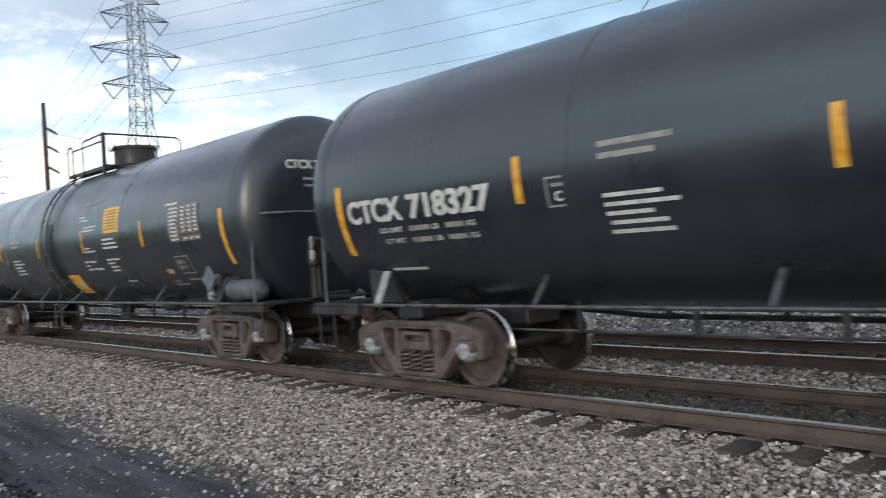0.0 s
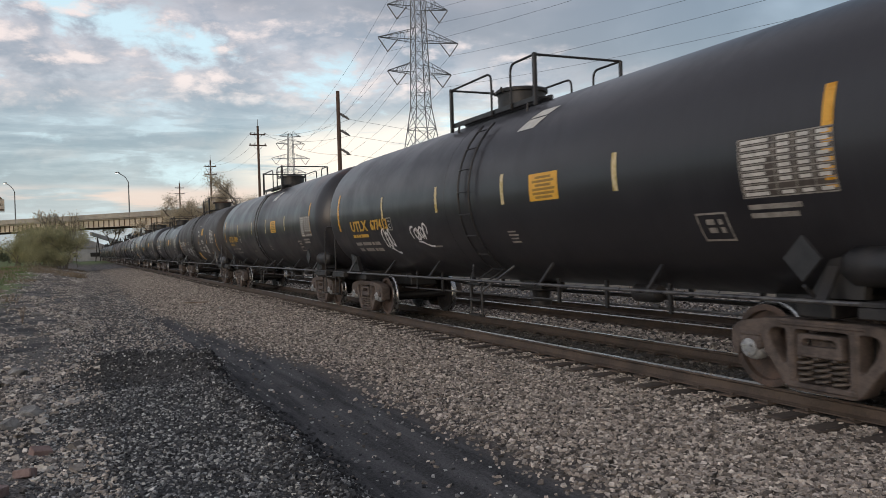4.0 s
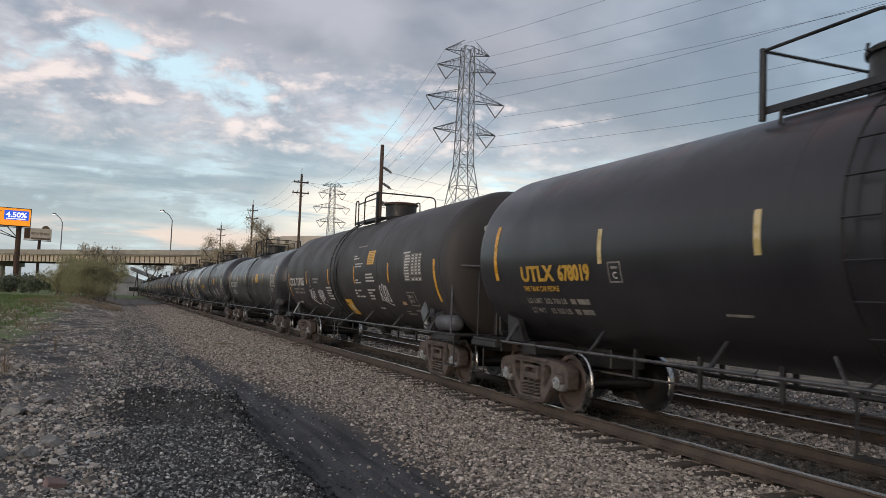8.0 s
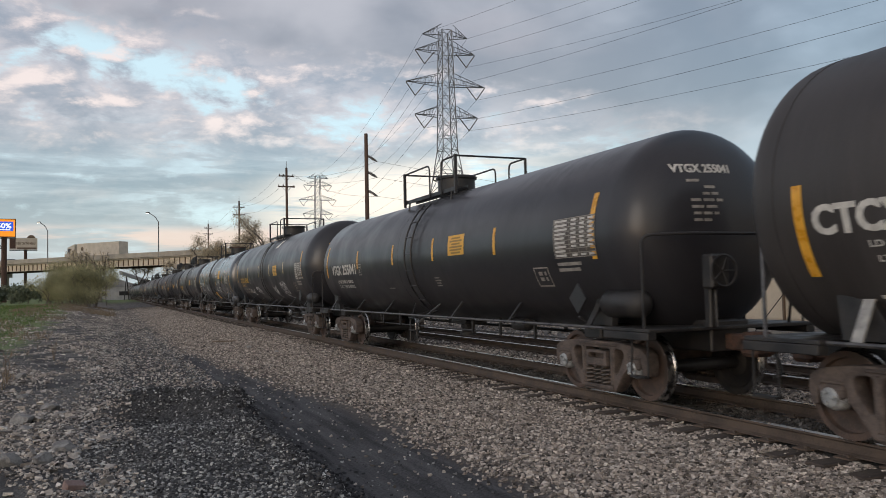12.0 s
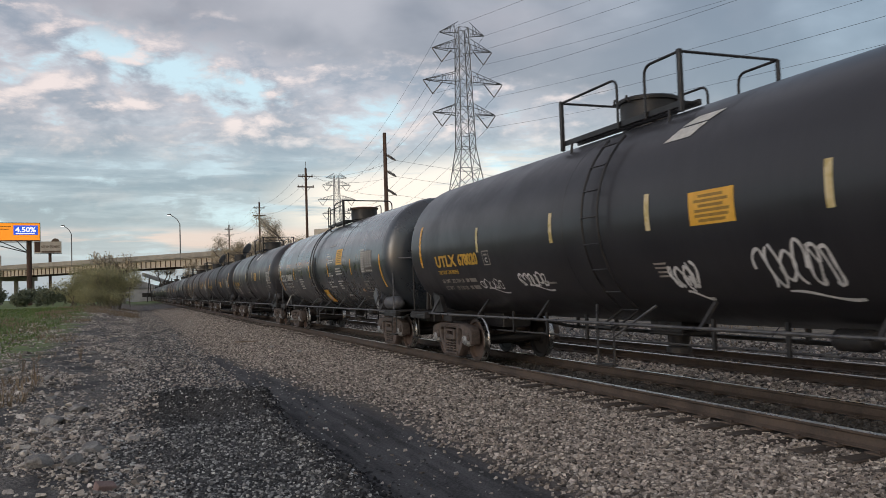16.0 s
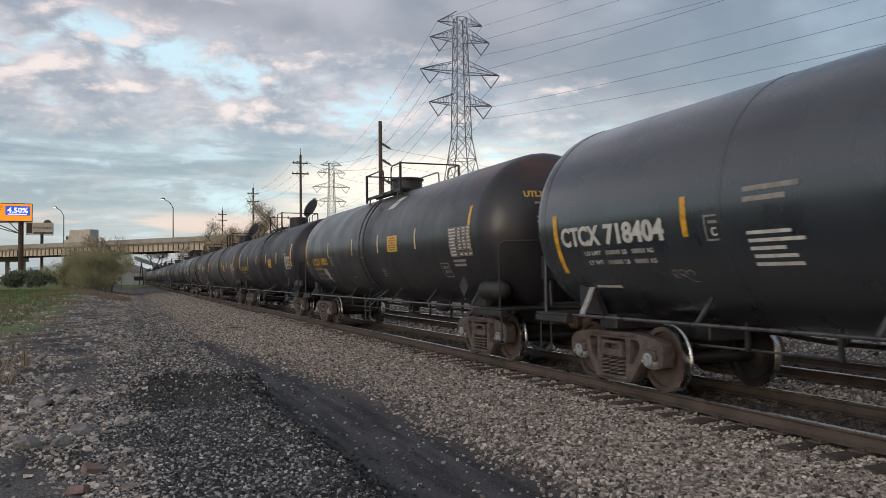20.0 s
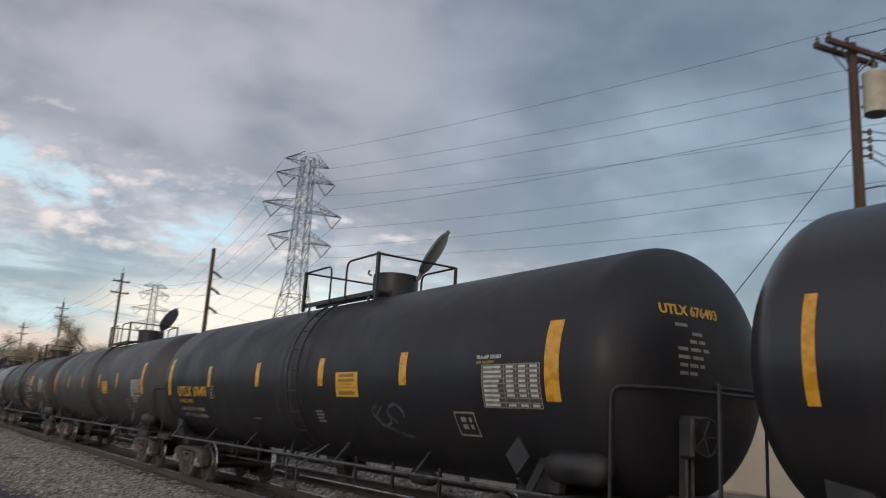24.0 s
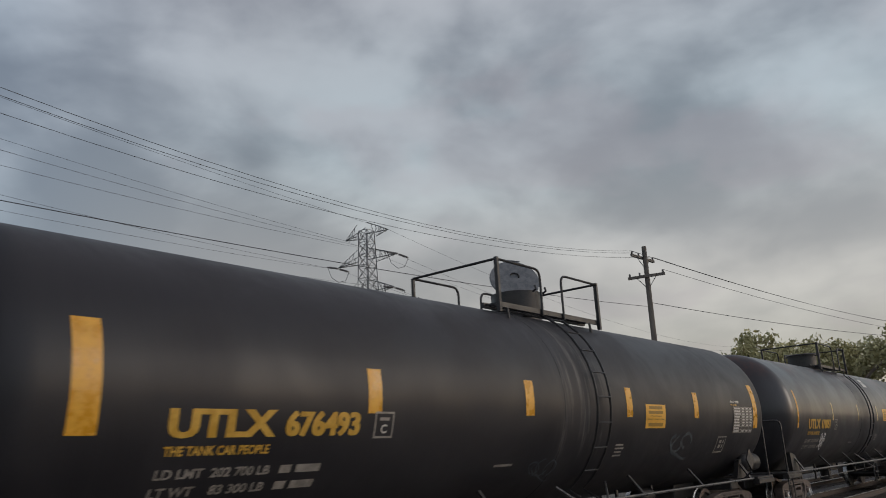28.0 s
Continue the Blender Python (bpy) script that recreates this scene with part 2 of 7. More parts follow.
tank_gloss = tank_paint("tank_gloss_black", (0.014, 0.018, 0.024), (0.050, 0.055, 0.063), 0.30, dusty=0.32, ior=1.6, coat=0.6)
tank_sheen = tank_paint("tank_sheen_black", (0.018, 0.024, 0.031), (0.066, 0.074, 0.086), 0.27, dusty=0.34, ior=1.7, coat=0.85)
tank_matt = tank_paint("tank_matt_black", (0.019, 0.0185, 0.022), (0.058, 0.056, 0.062), 0.42, ior=1.42, coat=0.45)
tank_rusty = tank_paint("tank_worn_black", (0.019, 0.018, 0.021), (0.058, 0.055, 0.060), 0.42, rust=0.7, ior=1.42, coat=0.45)
tank_brown = tank_paint("tank_brown_black", (0.036, 0.032, 0.031), (0.095, 0.085, 0.082), 0.50, dusty=0.5)
tank_streak = tank_paint("tank_streaked_black", (0.016, 0.0155, 0.019), (0.047, 0.045, 0.051), 0.52, streak=0.6, ior=1.42, coat=0.12)
tank_grey = tank_paint("tank_faded_grey", (0.05, 0.047, 0.05), (0.10, 0.09, 0.09), 0.5, dusty=0.7)
frame_black = paint("frame_black_steel", (0.012, 0.012, 0.014), (0.04, 0.037, 0.035), 0.5, 0.0, 4.0, 50.0)
rail_black = paint("handrail_black_paint", (0.010, 0.010, 0.012), (0.03, 0.028, 0.028), 0.45, 0.0, 5.0, 60.0)
pipe_grey = paint("side_pipe_worn_steel", (0.06, 0.06, 0.065), (0.16, 0.155, 0.15), 0.4, 0.5, 5.0, 50.0)
reservoir_grey = paint("reservoir_grey_paint", (0.07, 0.075, 0.085), (0.15, 0.15, 0.16), 0.45, 0.0, 5.0, 60.0)
truck_cast = paint("bogie_cast_steel", (0.058, 0.046, 0.041), (0.150, 0.118, 0.102), 0.75, 0.0, 6.0, 45.0, 0.35)
spring_dark = paint("spring_dark_steel", (0.06, 0.05, 0.045), (0.17, 0.14, 0.12), 0.65, 0.0, 12.0, 60.0, 0.3)
wheel_plate = paint("wheel_plate_rust", (0.050, 0.037, 0.031), (0.125, 0.085, 0.068), 0.7, 0.0, 4.0, 50.0, 0.2)
wheel_rim = paint("wheel_tread_polished", (0.35, 0.34, 0.33), (0.55, 0.54, 0.52), 0.28, 1.0, 8.0, 60.0, 0.05)
cap_grey = paint("bearing_cap_grey", (0.24, 0.25, 0.255), (0.46, 0.47, 0.475), 0.5, 0.3, 15.0, 80.0, 0.1)
coupler_rust = paint("coupler_rust_steel", (0.035, 0.022, 0.017), (0.12, 0.065, 0.045), 0.8, 0.0, 8.0, 60.0, 0.4)
tape_orange = paint("reflective_tape_orange", (0.62, 0.29, 0.02), (0.80, 0.42, 0.05), 0.32, 0.0, 7.0, 120.0, 0.05)
tape_pale = paint("reflective_tape_pale", (0.55, 0.42, 0.16), (0.70, 0.58, 0.34), 0.34, 0.0, 7.0, 120.0, 0.05)
letter_yellow = paint("lettering_yellow", (0.50, 0.28, 0.03), (0.66, 0.40, 0.07), 0.5, 0.0, 9.0, 90.0, 0.05)
letter_white = paint("lettering_white", (0.50, 0.48, 0.44), (0.68, 0.66, 0.61), 0.5, 0.0, 9.0, 90.0, 0.05)
letter_dim = paint("lettering_dusty", (0.20, 0.185, 0.165), (0.36, 0.33, 0.29), 0.55, 0.0, 9.0, 90.0, 0.05)
panel_brown = paint("stencil_panel_dark", (0.055, 0.045, 0.038), (0.095, 0.078, 0.065), 0.55, 0.0, 9.0, 90.0, 0.05)
label_yellow = paint("placard_yellow", (0.72, 0.375, 0.035), (0.82, 0.46, 0.07), 0.42, 0.0, 5.0, 120.0, 0.04)
label_text = paint("placard_print", (0.26, 0.15, 0.025), (0.36, 0.21, 0.04), 0.5, 0.0, 9.0, 90.0, 0.0)
chalk = paint("spray_white", (0.55, 0.54, 0.53), (0.72, 0.71, 0.70), 0.7, 0.0, 6.0, 80.0, 0.05)
spray_dim = paint("spray_faded_blue", (0.035, 0.042, 0.05), (0.085, 0.10, 0.11), 0.7, 0.0, 6.0, 80.0, 0.05)
placard_dark = paint("placard_holder_dark", (0.018, 0.018, 0.020), (0.04, 0.04, 0.042), 0.5, 0.0, 8.0, 80.0, 0.05)
placard_grey = paint("placard_holder_grey", (0.10, 0.11, 0.12), (0.20, 0.21, 0.22), 0.5, 0.2, 8.0, 80.0, 0.05)
valve_white = paint("valve_pale_enamel", (0.24, 0.24, 0.23), (0.42, 0.41, 0.39), 0.5, 0.0, 9.0, 80.0, 0.05)
rail_side = paint("rail_rusty_web", (0.060, 0.045, 0.036), (0.115, 0.086, 0.068), 0.8, 0.0, 2.5, 40.0, 0.3)
rail_top = paint("rail_polished_head", (0.38, 0.37, 0.36), (0.58, 0.57, 0.55), 0.3, 1.0, 3.0, 40.0, 0.05)
tie_wood = paint("tie_weathered_oak", (0.035, 0.027, 0.022), (0.10, 0.08, 0.066), 0.9, 0.0, 3.0, 30.0, 0.6, stretch=(0.5, 3, 3))
galvanised = paint("tower_galvanised_steel", (0.13, 0.135, 0.14), (0.22, 0.225, 0.23), 0.55, 0.5, 0.6, 12.0, 0.05)
insulator_grey = paint("insulator_porcelain", (0.12, 0.11, 0.11), (0.24, 0.23, 0.22), 0.35, 0.0, 4.0, 40.0, 0.05)
pole_wood = paint("pole_brown_wood", (0.055, 0.036, 0.028), (0.13, 0.082, 0.06), 0.85, 0.0, 1.2, 20.0, 0.5, stretch=(3, 3, 0.35))
pole_grey_wood = paint("pole_weathered_wood", (0.10, 0.09, 0.08), (0.19, 0.17, 0.15), 0.85, 0.0, 1.2, 20.0, 0.5, stretch=(3, 3, 0.35))
wire_dark = paint("wire_dark_metal", (0.03, 0.03, 0.034), (0.06, 0.06, 0.065), 0.6, 0.2, 2.0, 30.0, 0.0)
can_cream = paint("transformer_cream_paint", (0.52, 0.48, 0.38), (0.66, 0.62, 0.52), 0.45, 0.0, 2.5, 40.0, 0.1)
concrete = paint("bridge_concrete", (0.30, 0.27, 0.225), (0.43, 0.39, 0.33), 0.85, 0.0, 0.35, 8.0, 0.3)
girder_tan = paint("bridge_girder_tan", (0.54, 0.46, 0.35), (0.66, 0.57, 0.45), 0.6, 0.0, 0.4, 6.0, 0.1)
tan_wall = paint("warehouse_cream_siding", (0.50, 0.42, 0.31), (0.60, 0.51, 0.39), 0.7, 0.0, 0.5, 12.0, 0.15)
brown_trim = paint("warehouse_brown_trim", (0.11, 0.075, 0.05), (0.18, 0.125, 0.085), 0.6, 0.0, 1.0, 20.0, 0.1)
house_white = paint("house_pale_siding", (0.34, 0.34, 0.35), (0.46, 0.45, 0.45), 0.7, 0.0, 0.6, 10.0, 0.1)
roof_grey = paint("roof_grey_metal", (0.22, 0.22, 0.23), (0.34, 0.33, 0.33), 0.6, 0.0, 0.6, 10.0, 0.1)
trailer_tan = paint("trailer_cream_panel", (0.50, 0.44, 0.36), (0.62, 0.55, 0.46), 0.5, 0.0, 0.8, 12.0, 0.05)
car_dark = paint("car_dark_paint", (0.03, 0.03, 0.035), (0.07, 0.07, 0.075), 0.3, 0.0, 1.0, 20.0, 0.0)
tyre_black = paint("tyre_rubber", (0.012, 0.012, 0.012), (0.03, 0.03, 0.03), 0.85, 0.0, 6.0, 60.0, 0.1)
screen_orange = glowing("screen_orange", (0.95, 0.30, 0.02), 0.75)
screen_blue = glowing("screen_blue", (0.03, 0.10, 0.62), 0.8)
screen_white = glowing("screen_white", (0.85, 0.85, 0.9), 0.9)
lamp_glow = glowing("lamp_glass_lit", (1.0, 0.93, 0.8), 2.5)
lamp_glass = paint("lamp_glass_cloudy", (0.42, 0.38, 0.28), (0.55, 0.5, 0.4), 0.3, 0.0, 9.0, 60.0, 0.05)
paint_orange = paint("label_faded_orange", (0.45, 0.27, 0.14), (0.58, 0.38, 0.22), 0.5, 0.0, 9.0, 90.0, 0.05)
tail_red = glowing("tail_light_red", (0.9, 0.03, 0.02), 1.2)
rock_grey = paint("rock_grey", (0.14, 0.135, 0.13), (0.31, 0.30, 0.285), 0.9, 0.0, 7.0, 60.0, 0.6)
brick_red = paint("brick_weathered_red", (0.185, 0.125, 0.112), (0.28, 0.205, 0.19), 0.9, 0.0, 9.0, 70.0, 0.6)
wood_scrap = paint("timber_scrap", (0.16, 0.12, 0.085), (0.28, 0.22, 0.165), 0.9, 0.0, 6.0, 50.0, 0.5)
bark = paint("bark_grey_brown", (0.11, 0.09, 0.075), (0.19, 0.16, 0.135), 0.9, 0.0, 3.0, 25.0, 0.5)


def island_mix(name, *colours, rough=0.9):
    """Stones, blades or leaves joined in one mesh: each island takes its own shade."""
    m, n = material(name)
    pick = n.add("ShaderNodeNewGeometry").outputs["Random Per Island"]
    stops = [(i / max(len(colours) - 1, 1), c) for i, c in enumerate(colours)]
    col = n.ramp(pick, *stops)
    f = n.range(n.noise(n.at, 26.0, 4.0, 0.6), 0.3, 0.7, 0.72, 1.18)
    shade = n.add("ShaderNodeVectorMath", (col,), operation="SCALE")
    n.t.links.new(f, shade.inputs["Scale"])
    link(n, shade.outputs[0], "Base Color")
    n.bsdf.inputs["Roughness"].default_value = rough
    return m


# the darkest ballast tones stand in for shadows among the stones
ballast_mat = island_mix("ballast_limestone", (0.070, 0.060, 0.053), (0.52, 0.45, 0.39), (0.17, 0.148, 0.130), (0.76, 0.68, 0.60), (0.32, 0.272, 0.235), (0.038, 0.033, 0.029), (0.46, 0.395, 0.34))
cinder_mat = island_mix("cinder_black", (0.016, 0.016, 0.019), (0.105, 0.107, 0.113), (0.022, 0.023, 0.026), (0.62, 0.62, 0.60), (0.030, 0.031, 0.036), (0.30, 0.30, 0.295), (0.018, 0.018, 0.021))
# black cinders, with the heap's self-shadow darkened into their colour
cinder_dark = island_mix("cinder_black_shaded", (0.010, 0.010, 0.012), (0.045, 0.046, 0.050), (0.016, 0.016, 0.019), (0.085, 0.086, 0.09), (0.022, 0.023, 0.026))
rubble_mat = island_mix("rubble_mixed", (0.09, 0.082, 0.076), (0.58, 0.51, 0.44), (0.17, 0.152, 0.138), (0.74, 0.68, 0.61), (0.38, 0.33, 0.29), (0.06, 0.055, 0.053))
oily_mat = island_mix("ballast_oily", (0.030, 0.026, 0.023), (0.10, 0.09, 0.078), (0.055, 0.048, 0.042), (0.19, 0.17, 0.15))
grass_mat = island_mix("grass_spring", (0.075, 0.12, 0.032), (0.13, 0.19, 0.05), (0.10, 0.15, 0.045), (0.20, 0.19, 0.09))
dry_mat = island_mix("dry_grass", (0.20, 0.15, 0.10), (0.30, 0.235, 0.165), (0.16, 0.125, 0.085))
bud_mat = island_mix("bud_olive", (0.34, 0.33, 0.17), (0.46, 0.44, 0.25), (0.28, 0.27, 0.16), (0.40, 0.385, 0.21))
blossom_mat = island_mix("twig_buds_tan", (0.42, 0.35, 0.24), (0.54, 0.46, 0.33), (0.34, 0.28, 0.19))
leaf_mat = island_mix("leaf_green", (0.34, 0.33, 0.17), (0.50, 0.47, 0.26), (0.39, 0.375, 0.195), (0.56, 0.51, 0.30))
hedge_mat = island_mix("hedge_dull_green", (0.10, 0.12, 0.085), (0.17, 0.19, 0.125), (0.13, 0.15, 0.105))

# ground: limestone ballast, dark silt lane, cinders, rubble, grass
ground_mat, n = material("ground_yard")
p3 = n.add("ShaderNodeSeparateXYZ", (n.at,))
wob = n.math("SUBTRACT", n.noise(n.at, 0.45, 5.0, 0.6), 0.5)
gx = n.math("ADD", p3.outputs[0], n.math("MULTIPLY", wob, 1.5))
gx2 = n.math("ADD", p3.outputs[0], n.math("MULTIPLY", wob, 3.2))
grit = n.noise(n.at, 34.0, 6.0, 0.7)
chips = n.add("ShaderNodeTexVoronoi", {"Vector": n.at, "Scale": 24.0})
chip_shade = n.add("ShaderNodeSeparateColor", (chips.outputs["Color"],)).outputs[0]
blot = n.noise(n.at, 1.1, 5.0, 0.6)
# ballast base kept dark, darkest between chips: painted shade of the stone gaps
ballast = n.mix(chip_shade, (0.075, 0.068, 0.062), (0.33, 0.30, 0.27))
ballast = n.mix(n.range(chips.outputs["Distance"], 0.25, 0.6), ballast, (0.065, 0.06, 0.058))
tracks = n.noise(n.add("ShaderNodeVectorMath", (n.at, (5.5, 0.35, 1.0)), operation="MULTIPLY").outputs[0], 1.0, 4.0, 0.6, 0.15)
silt = n.mix(n.range(n.math("ADD", n.math("MULTIPLY", tracks, 0.65), n.math("MULTIPLY", grit, 0.35)), 0.40, 0.62), (0.026, 0.026, 0.029), (0.092, 0.091, 0.095))
cinder = n.mix(n.range(grit, 0.42, 0.62), (0.018, 0.018, 0.020), (0.085, 0.085, 0.085))
rubble = n.mix(n.range(grit, 0.40, 0.62), (0.045, 0.042, 0.041), (0.22, 0.20, 0.182))
rubble = n.mix(n.range(n.noise(n.at, 0.7, 6.0, 0.65), 0.44, 0.58), rubble, (0.042, 0.040, 0.040))
grass = n.mix(n.range(n.noise(n.at, 2.2, 6.0, 0.65), 0.36, 0.64), (0.095, 0.14, 0.045), (0.19, 0.235, 0.085))
py = p3.outputs[1]
edge_r = n.math("ADD", n.range(py, 32.0, 9.0, 2.1, 3.45), n.math("MULTIPLY", wob, 0.5))
lane = n.math("MULTIPLY", n.range(n.math("SUBTRACT", p3.outputs[0], edge_r), 0.22, -0.12), n.range(gx, 1.85, 2.15))
beyond = n.range(n.math("ADD", py, n.math("ADD", n.math("MULTIPLY", p3.outputs[0], 0.35), n.math("MULTIPLY", wob, 1.5))), 13.9, 14.8)
cinder = n.mix(n.math("MULTIPLY", beyond, n.range(gx, 1.7, 0.9, 0.15, 0.65)), cinder, rubble)
col = n.mix(n.range(gx, -0.35, 0.45), rubble, cinder)
col = n.mix(n.range(n.math("SUBTRACT", p3.outputs[0], edge_r), -0.2, 0.25), col, ballast)
# pinkish dirt worked into the edge of the ballast
dirt = n.math("MULTIPLY", n.range(n.math("SUBTRACT", p3.outputs[0], edge_r), 1.3, 0.1), n.range(p3.outputs[0], 2.2, 2.8))
col = n.mix(n.math("MULTIPLY", dirt, 0.55), col, (0.105, 0.088, 0.078))
far_on = n.range(py, 40.0, 75.0)
col = n.mix(n.math("MULTIPLY", lane, n.range(py, 85.0, 50.0, 0.35, 1.0)), col, silt)
weeds = n.math("MULTIPLY", n.math("MULTIPLY", far_on, n.range(p3.outputs[0], 2.6, 1.2)), n.range(n.noise(n.at, 1.6, 6.0, 0.7), 0.38, 0.62))
col = n.mix(weeds, col, n.mix(grit, (0.10, 0.083, 0.068), (0.26, 0.21, 0.165)))
oily = n.math("MULTIPLY", n.range(p3.outputs[0], 6.5, 6.95), n.range(p3.outputs[0], 8.6, 9.0, 1.0, 0.0))
col = n.mix(n.math("MULTIPLY", oily, 0.8), col, (0.035, 0.031, 0.028))
meadow = n.math("MULTIPLY", n.range(n.math("ADD", gx2, n.math("MULTIPLY", py, 0.012)), -2.0, -3.4), n.range(py, 16.0, 36.0))
col = n.mix(meadow, col, grass)
far_left = n.range(py, 160.0, 240.0)
col = n.mix(far_left, col, grass)
dry = n.math("MULTIPLY", n.range(gx2, 14.0, 16.0), n.range(blot, 0.35, 0.6))
col = n.mix(dry, col, (0.24, 0.21, 0.165))
link(n, col, "Base Color")
link(n, n.range(blot, 0.3, 0.7, 0.8, 1.0), "Roughness")
bump(n, n.math("ADD", n.math("MULTIPLY", grit, 0.6), n.math("MULTIPLY", chips.outputs["Distance"], -0.6)), 0.8, 0.03)


# ---- geometry helpers ----
class Geo:
    """A growing list of vertices and faces."""

    def __init__(self):
        self.v, self.f = [], []

    def put(self, vs, fs):
        o = len(self.v)
        self.v += [tuple(p) for p in vs]
        self.f += [tuple(i + o for i in q) for q in fs]
        return self

    def box(self, x0, x1, y0, y1, z0, z1, b=0.0):
        """A box with its long edges chamfered by b."""
        if b <= 0:
            vs = [(x, y, z) for z in (z0, z1) for x, y in ((x0, y0), (x1, y0), (x1, y1), (x0, y1))]
            return self.put(vs, [(3, 2, 1, 0), (4, 5, 6, 7), (0, 1, 5, 4), (1, 2, 6, 5), (2, 3, 7, 6), (3, 0, 4, 7)])
        ring = lambda c: [(x0 + b, y0), (x1 - b, y0), (x1, y0 + b), (x1, y1 - b), (x1 - b, y1), (x0 + b, y1), (x0, y1 - b), (x0, y0 + b)] if c else \
            [(x0 + b, y0 + b), (x1 - b, y0 + b), (x1 - b, y0 + b), (x1 - b, y1 - b), (x1 - b, y1 - b), (x0 + b, y1 - b), (x0 + b, y1 - b), (x0 + b, y0 + b)]
        rows = [(ring(0), z0), (ring(1), z0 + b), (ring(1), z1 - b), (ring(0), z1)]
        vs = [(x, y, z) for r, z in rows for x, y in r]
        fs = [(k * 8 + i, k * 8 + (i + 1) % 8, k * 8 + 8 + (i + 1) % 8, k * 8 + 8 + i) for k in range(3) for i in range(8)]
        fs += [(6, 4, 2, 0), (24, 26, 28, 30)]
        return self.put(vs, fs)

    def prism(self, outline, x0, x1):
        """An outline in (y, z), run from x0 to x1."""
        k = len(outline)
        vs = [(x0, y, z) for y, z in outline] + [(x1, y, z) for y, z in outline]
        fs = [tuple(range(k)), tuple(range(2 * k - 1, k - 1, -1))]
        fs += [((i + 1) % k, i, i + k, (i + 1) % k + k) for i in range(k)]
        return self.put(vs, fs)

    def lathe(self, profile, axis="z", seg=24, at=(0, 0, 0), ends=True):
        """A profile of (radius, along), turned about an axis."""
        vs, fs = [], []
        for r, a in profile:
            for i in range(seg):
                c, s = r * math.cos(2 * math.pi * i / seg), r * math.sin(2 * math.pi * i / seg)
                p = {"z": (c, s, a), "x": (a, c, s), "y": (s, a, c)}[axis]
                vs.append((p[0] + at[0], p[1] + at[1], p[2] + at[2]))
        for k in range(len(profile) - 1):
            for i in range(seg):
                j = (i + 1) % seg
                fs.append((k * seg + i, k * seg + j, (k + 1) * seg + j, (k + 1) * seg + i))
        if ends:
            fs.append(tuple(range(seg - 1, -1, -1)))
            fs.append(tuple(range((len(profile) - 1) * seg, len(profile) * seg)))
        return self.put(vs, fs)

    def tube(self, pts, r, seg=8, r_end=None):
        """A round bar along a line of points."""
        pts = [Vector(p) for p in pts]
        vs, fs = [], []
        side = None
        for k, p in enumerate(pts):
            d = (pts[min(k + 1, len(pts) - 1)] - pts[max(k - 1, 0)]).normalized()
            if side is None:
                side = d.cross(Vector((0, 0, 1)) if abs(d.z) < 0.9 else Vector((1, 0, 0))).normalized()
            else:
                side = (side - d * side.dot(d)).normalized()
            other = d.cross(side)
            q = r if r_end is None else r + (r_end - r) * k / (len(pts) - 1)
            for i in range(seg):
                a = 2 * math.pi * i / seg
                vs.append(p + side * (q * math.cos(a)) + other * (q * math.sin(a)))
        for k in range(len(pts) - 1):
            for i in range(seg):
                j = (i + 1) % seg
                fs.append((k * seg + i, k * seg + j, (k + 1) * seg + j, (k + 1) * seg + i))
        fs += [tuple(range(seg - 1, -1, -1)), tuple(range((len(pts) - 1) * seg, len(pts) * seg))]
        return self.put(vs, fs)

    def mesh(self, name, mat, smooth=40):
        me = bpy.data.meshes.new(name)
        me.from_pydata(self.v, [], self.f)
        me.materials.append(mat)
        if smooth:
            me.polygons.foreach_set("use_smooth", [True] * len(me.polygons))
            me.set_sharp_from_angle(angle=radians(smooth))
        me.update()
        return me


def bend(pts, r=0.12, steps=4):
    """The same line with its corners rounded."""
    pts = [Vector(p) for p in pts]
    out = [pts[0]]
    for a, b, c in zip(pts, pts[1:], pts[2:]):
        k = min(r, (b - a).length * 0.45, (c - b).length * 0.45)
        p, q = b + (a - b).normalized() * k, b + (c - b).normalized() * k
        for i in range(steps + 1):
            s = i / steps
            out.append(p * (1 - s) ** 2 + b * (2 * s * (1 - s)) + q * s * s)
    return out + [pts[-1]]


def plate(outline, holes, x0, x1, edge=0.016, r=0.05):
    """A cast plate in (y, z) with rounded corners, rounded edges and holes, from x0 to x1."""
    cu = bpy.data.curves.new("plate", "CURVE")
    cu.dimensions, cu.fill_mode = "2D", "BOTH"
    cu.extrude, cu.bevel_depth, cu.bevel_resolution, cu.offset = (x1 - x0) / 2 - edge, edge, 1, -edge
    for loop, q in [(outline, r)] + [(h, 0.05) for h in holes]:
        pts = rounded(loop, q)
        sp = cu.splines.new("POLY")
        sp.points.add(len(pts) - 1)
        for p, (u, v) in zip(sp.points, pts):
            p.co = (u, v, 0, 1)
        sp.use_cyclic_u = True
    ob = bpy.data.objects.new("plate", cu)
    scene.collection.objects.link(ob)
    me = bpy.data.meshes.new_from_object(ob.evaluated_get(bpy.context.evaluated_depsgraph_get()))
    mid = (x0 + x1) / 2
    g = Geo().put([(mid + v.co.z, v.co.x, v.co.y) for v in me.vertices], [tuple(p.vertices) for p in me.polygons])
    bpy.data.objects.remove(ob)
    bpy.data.curves.remove(cu)
    bpy.data.meshes.remove(me)
    return g


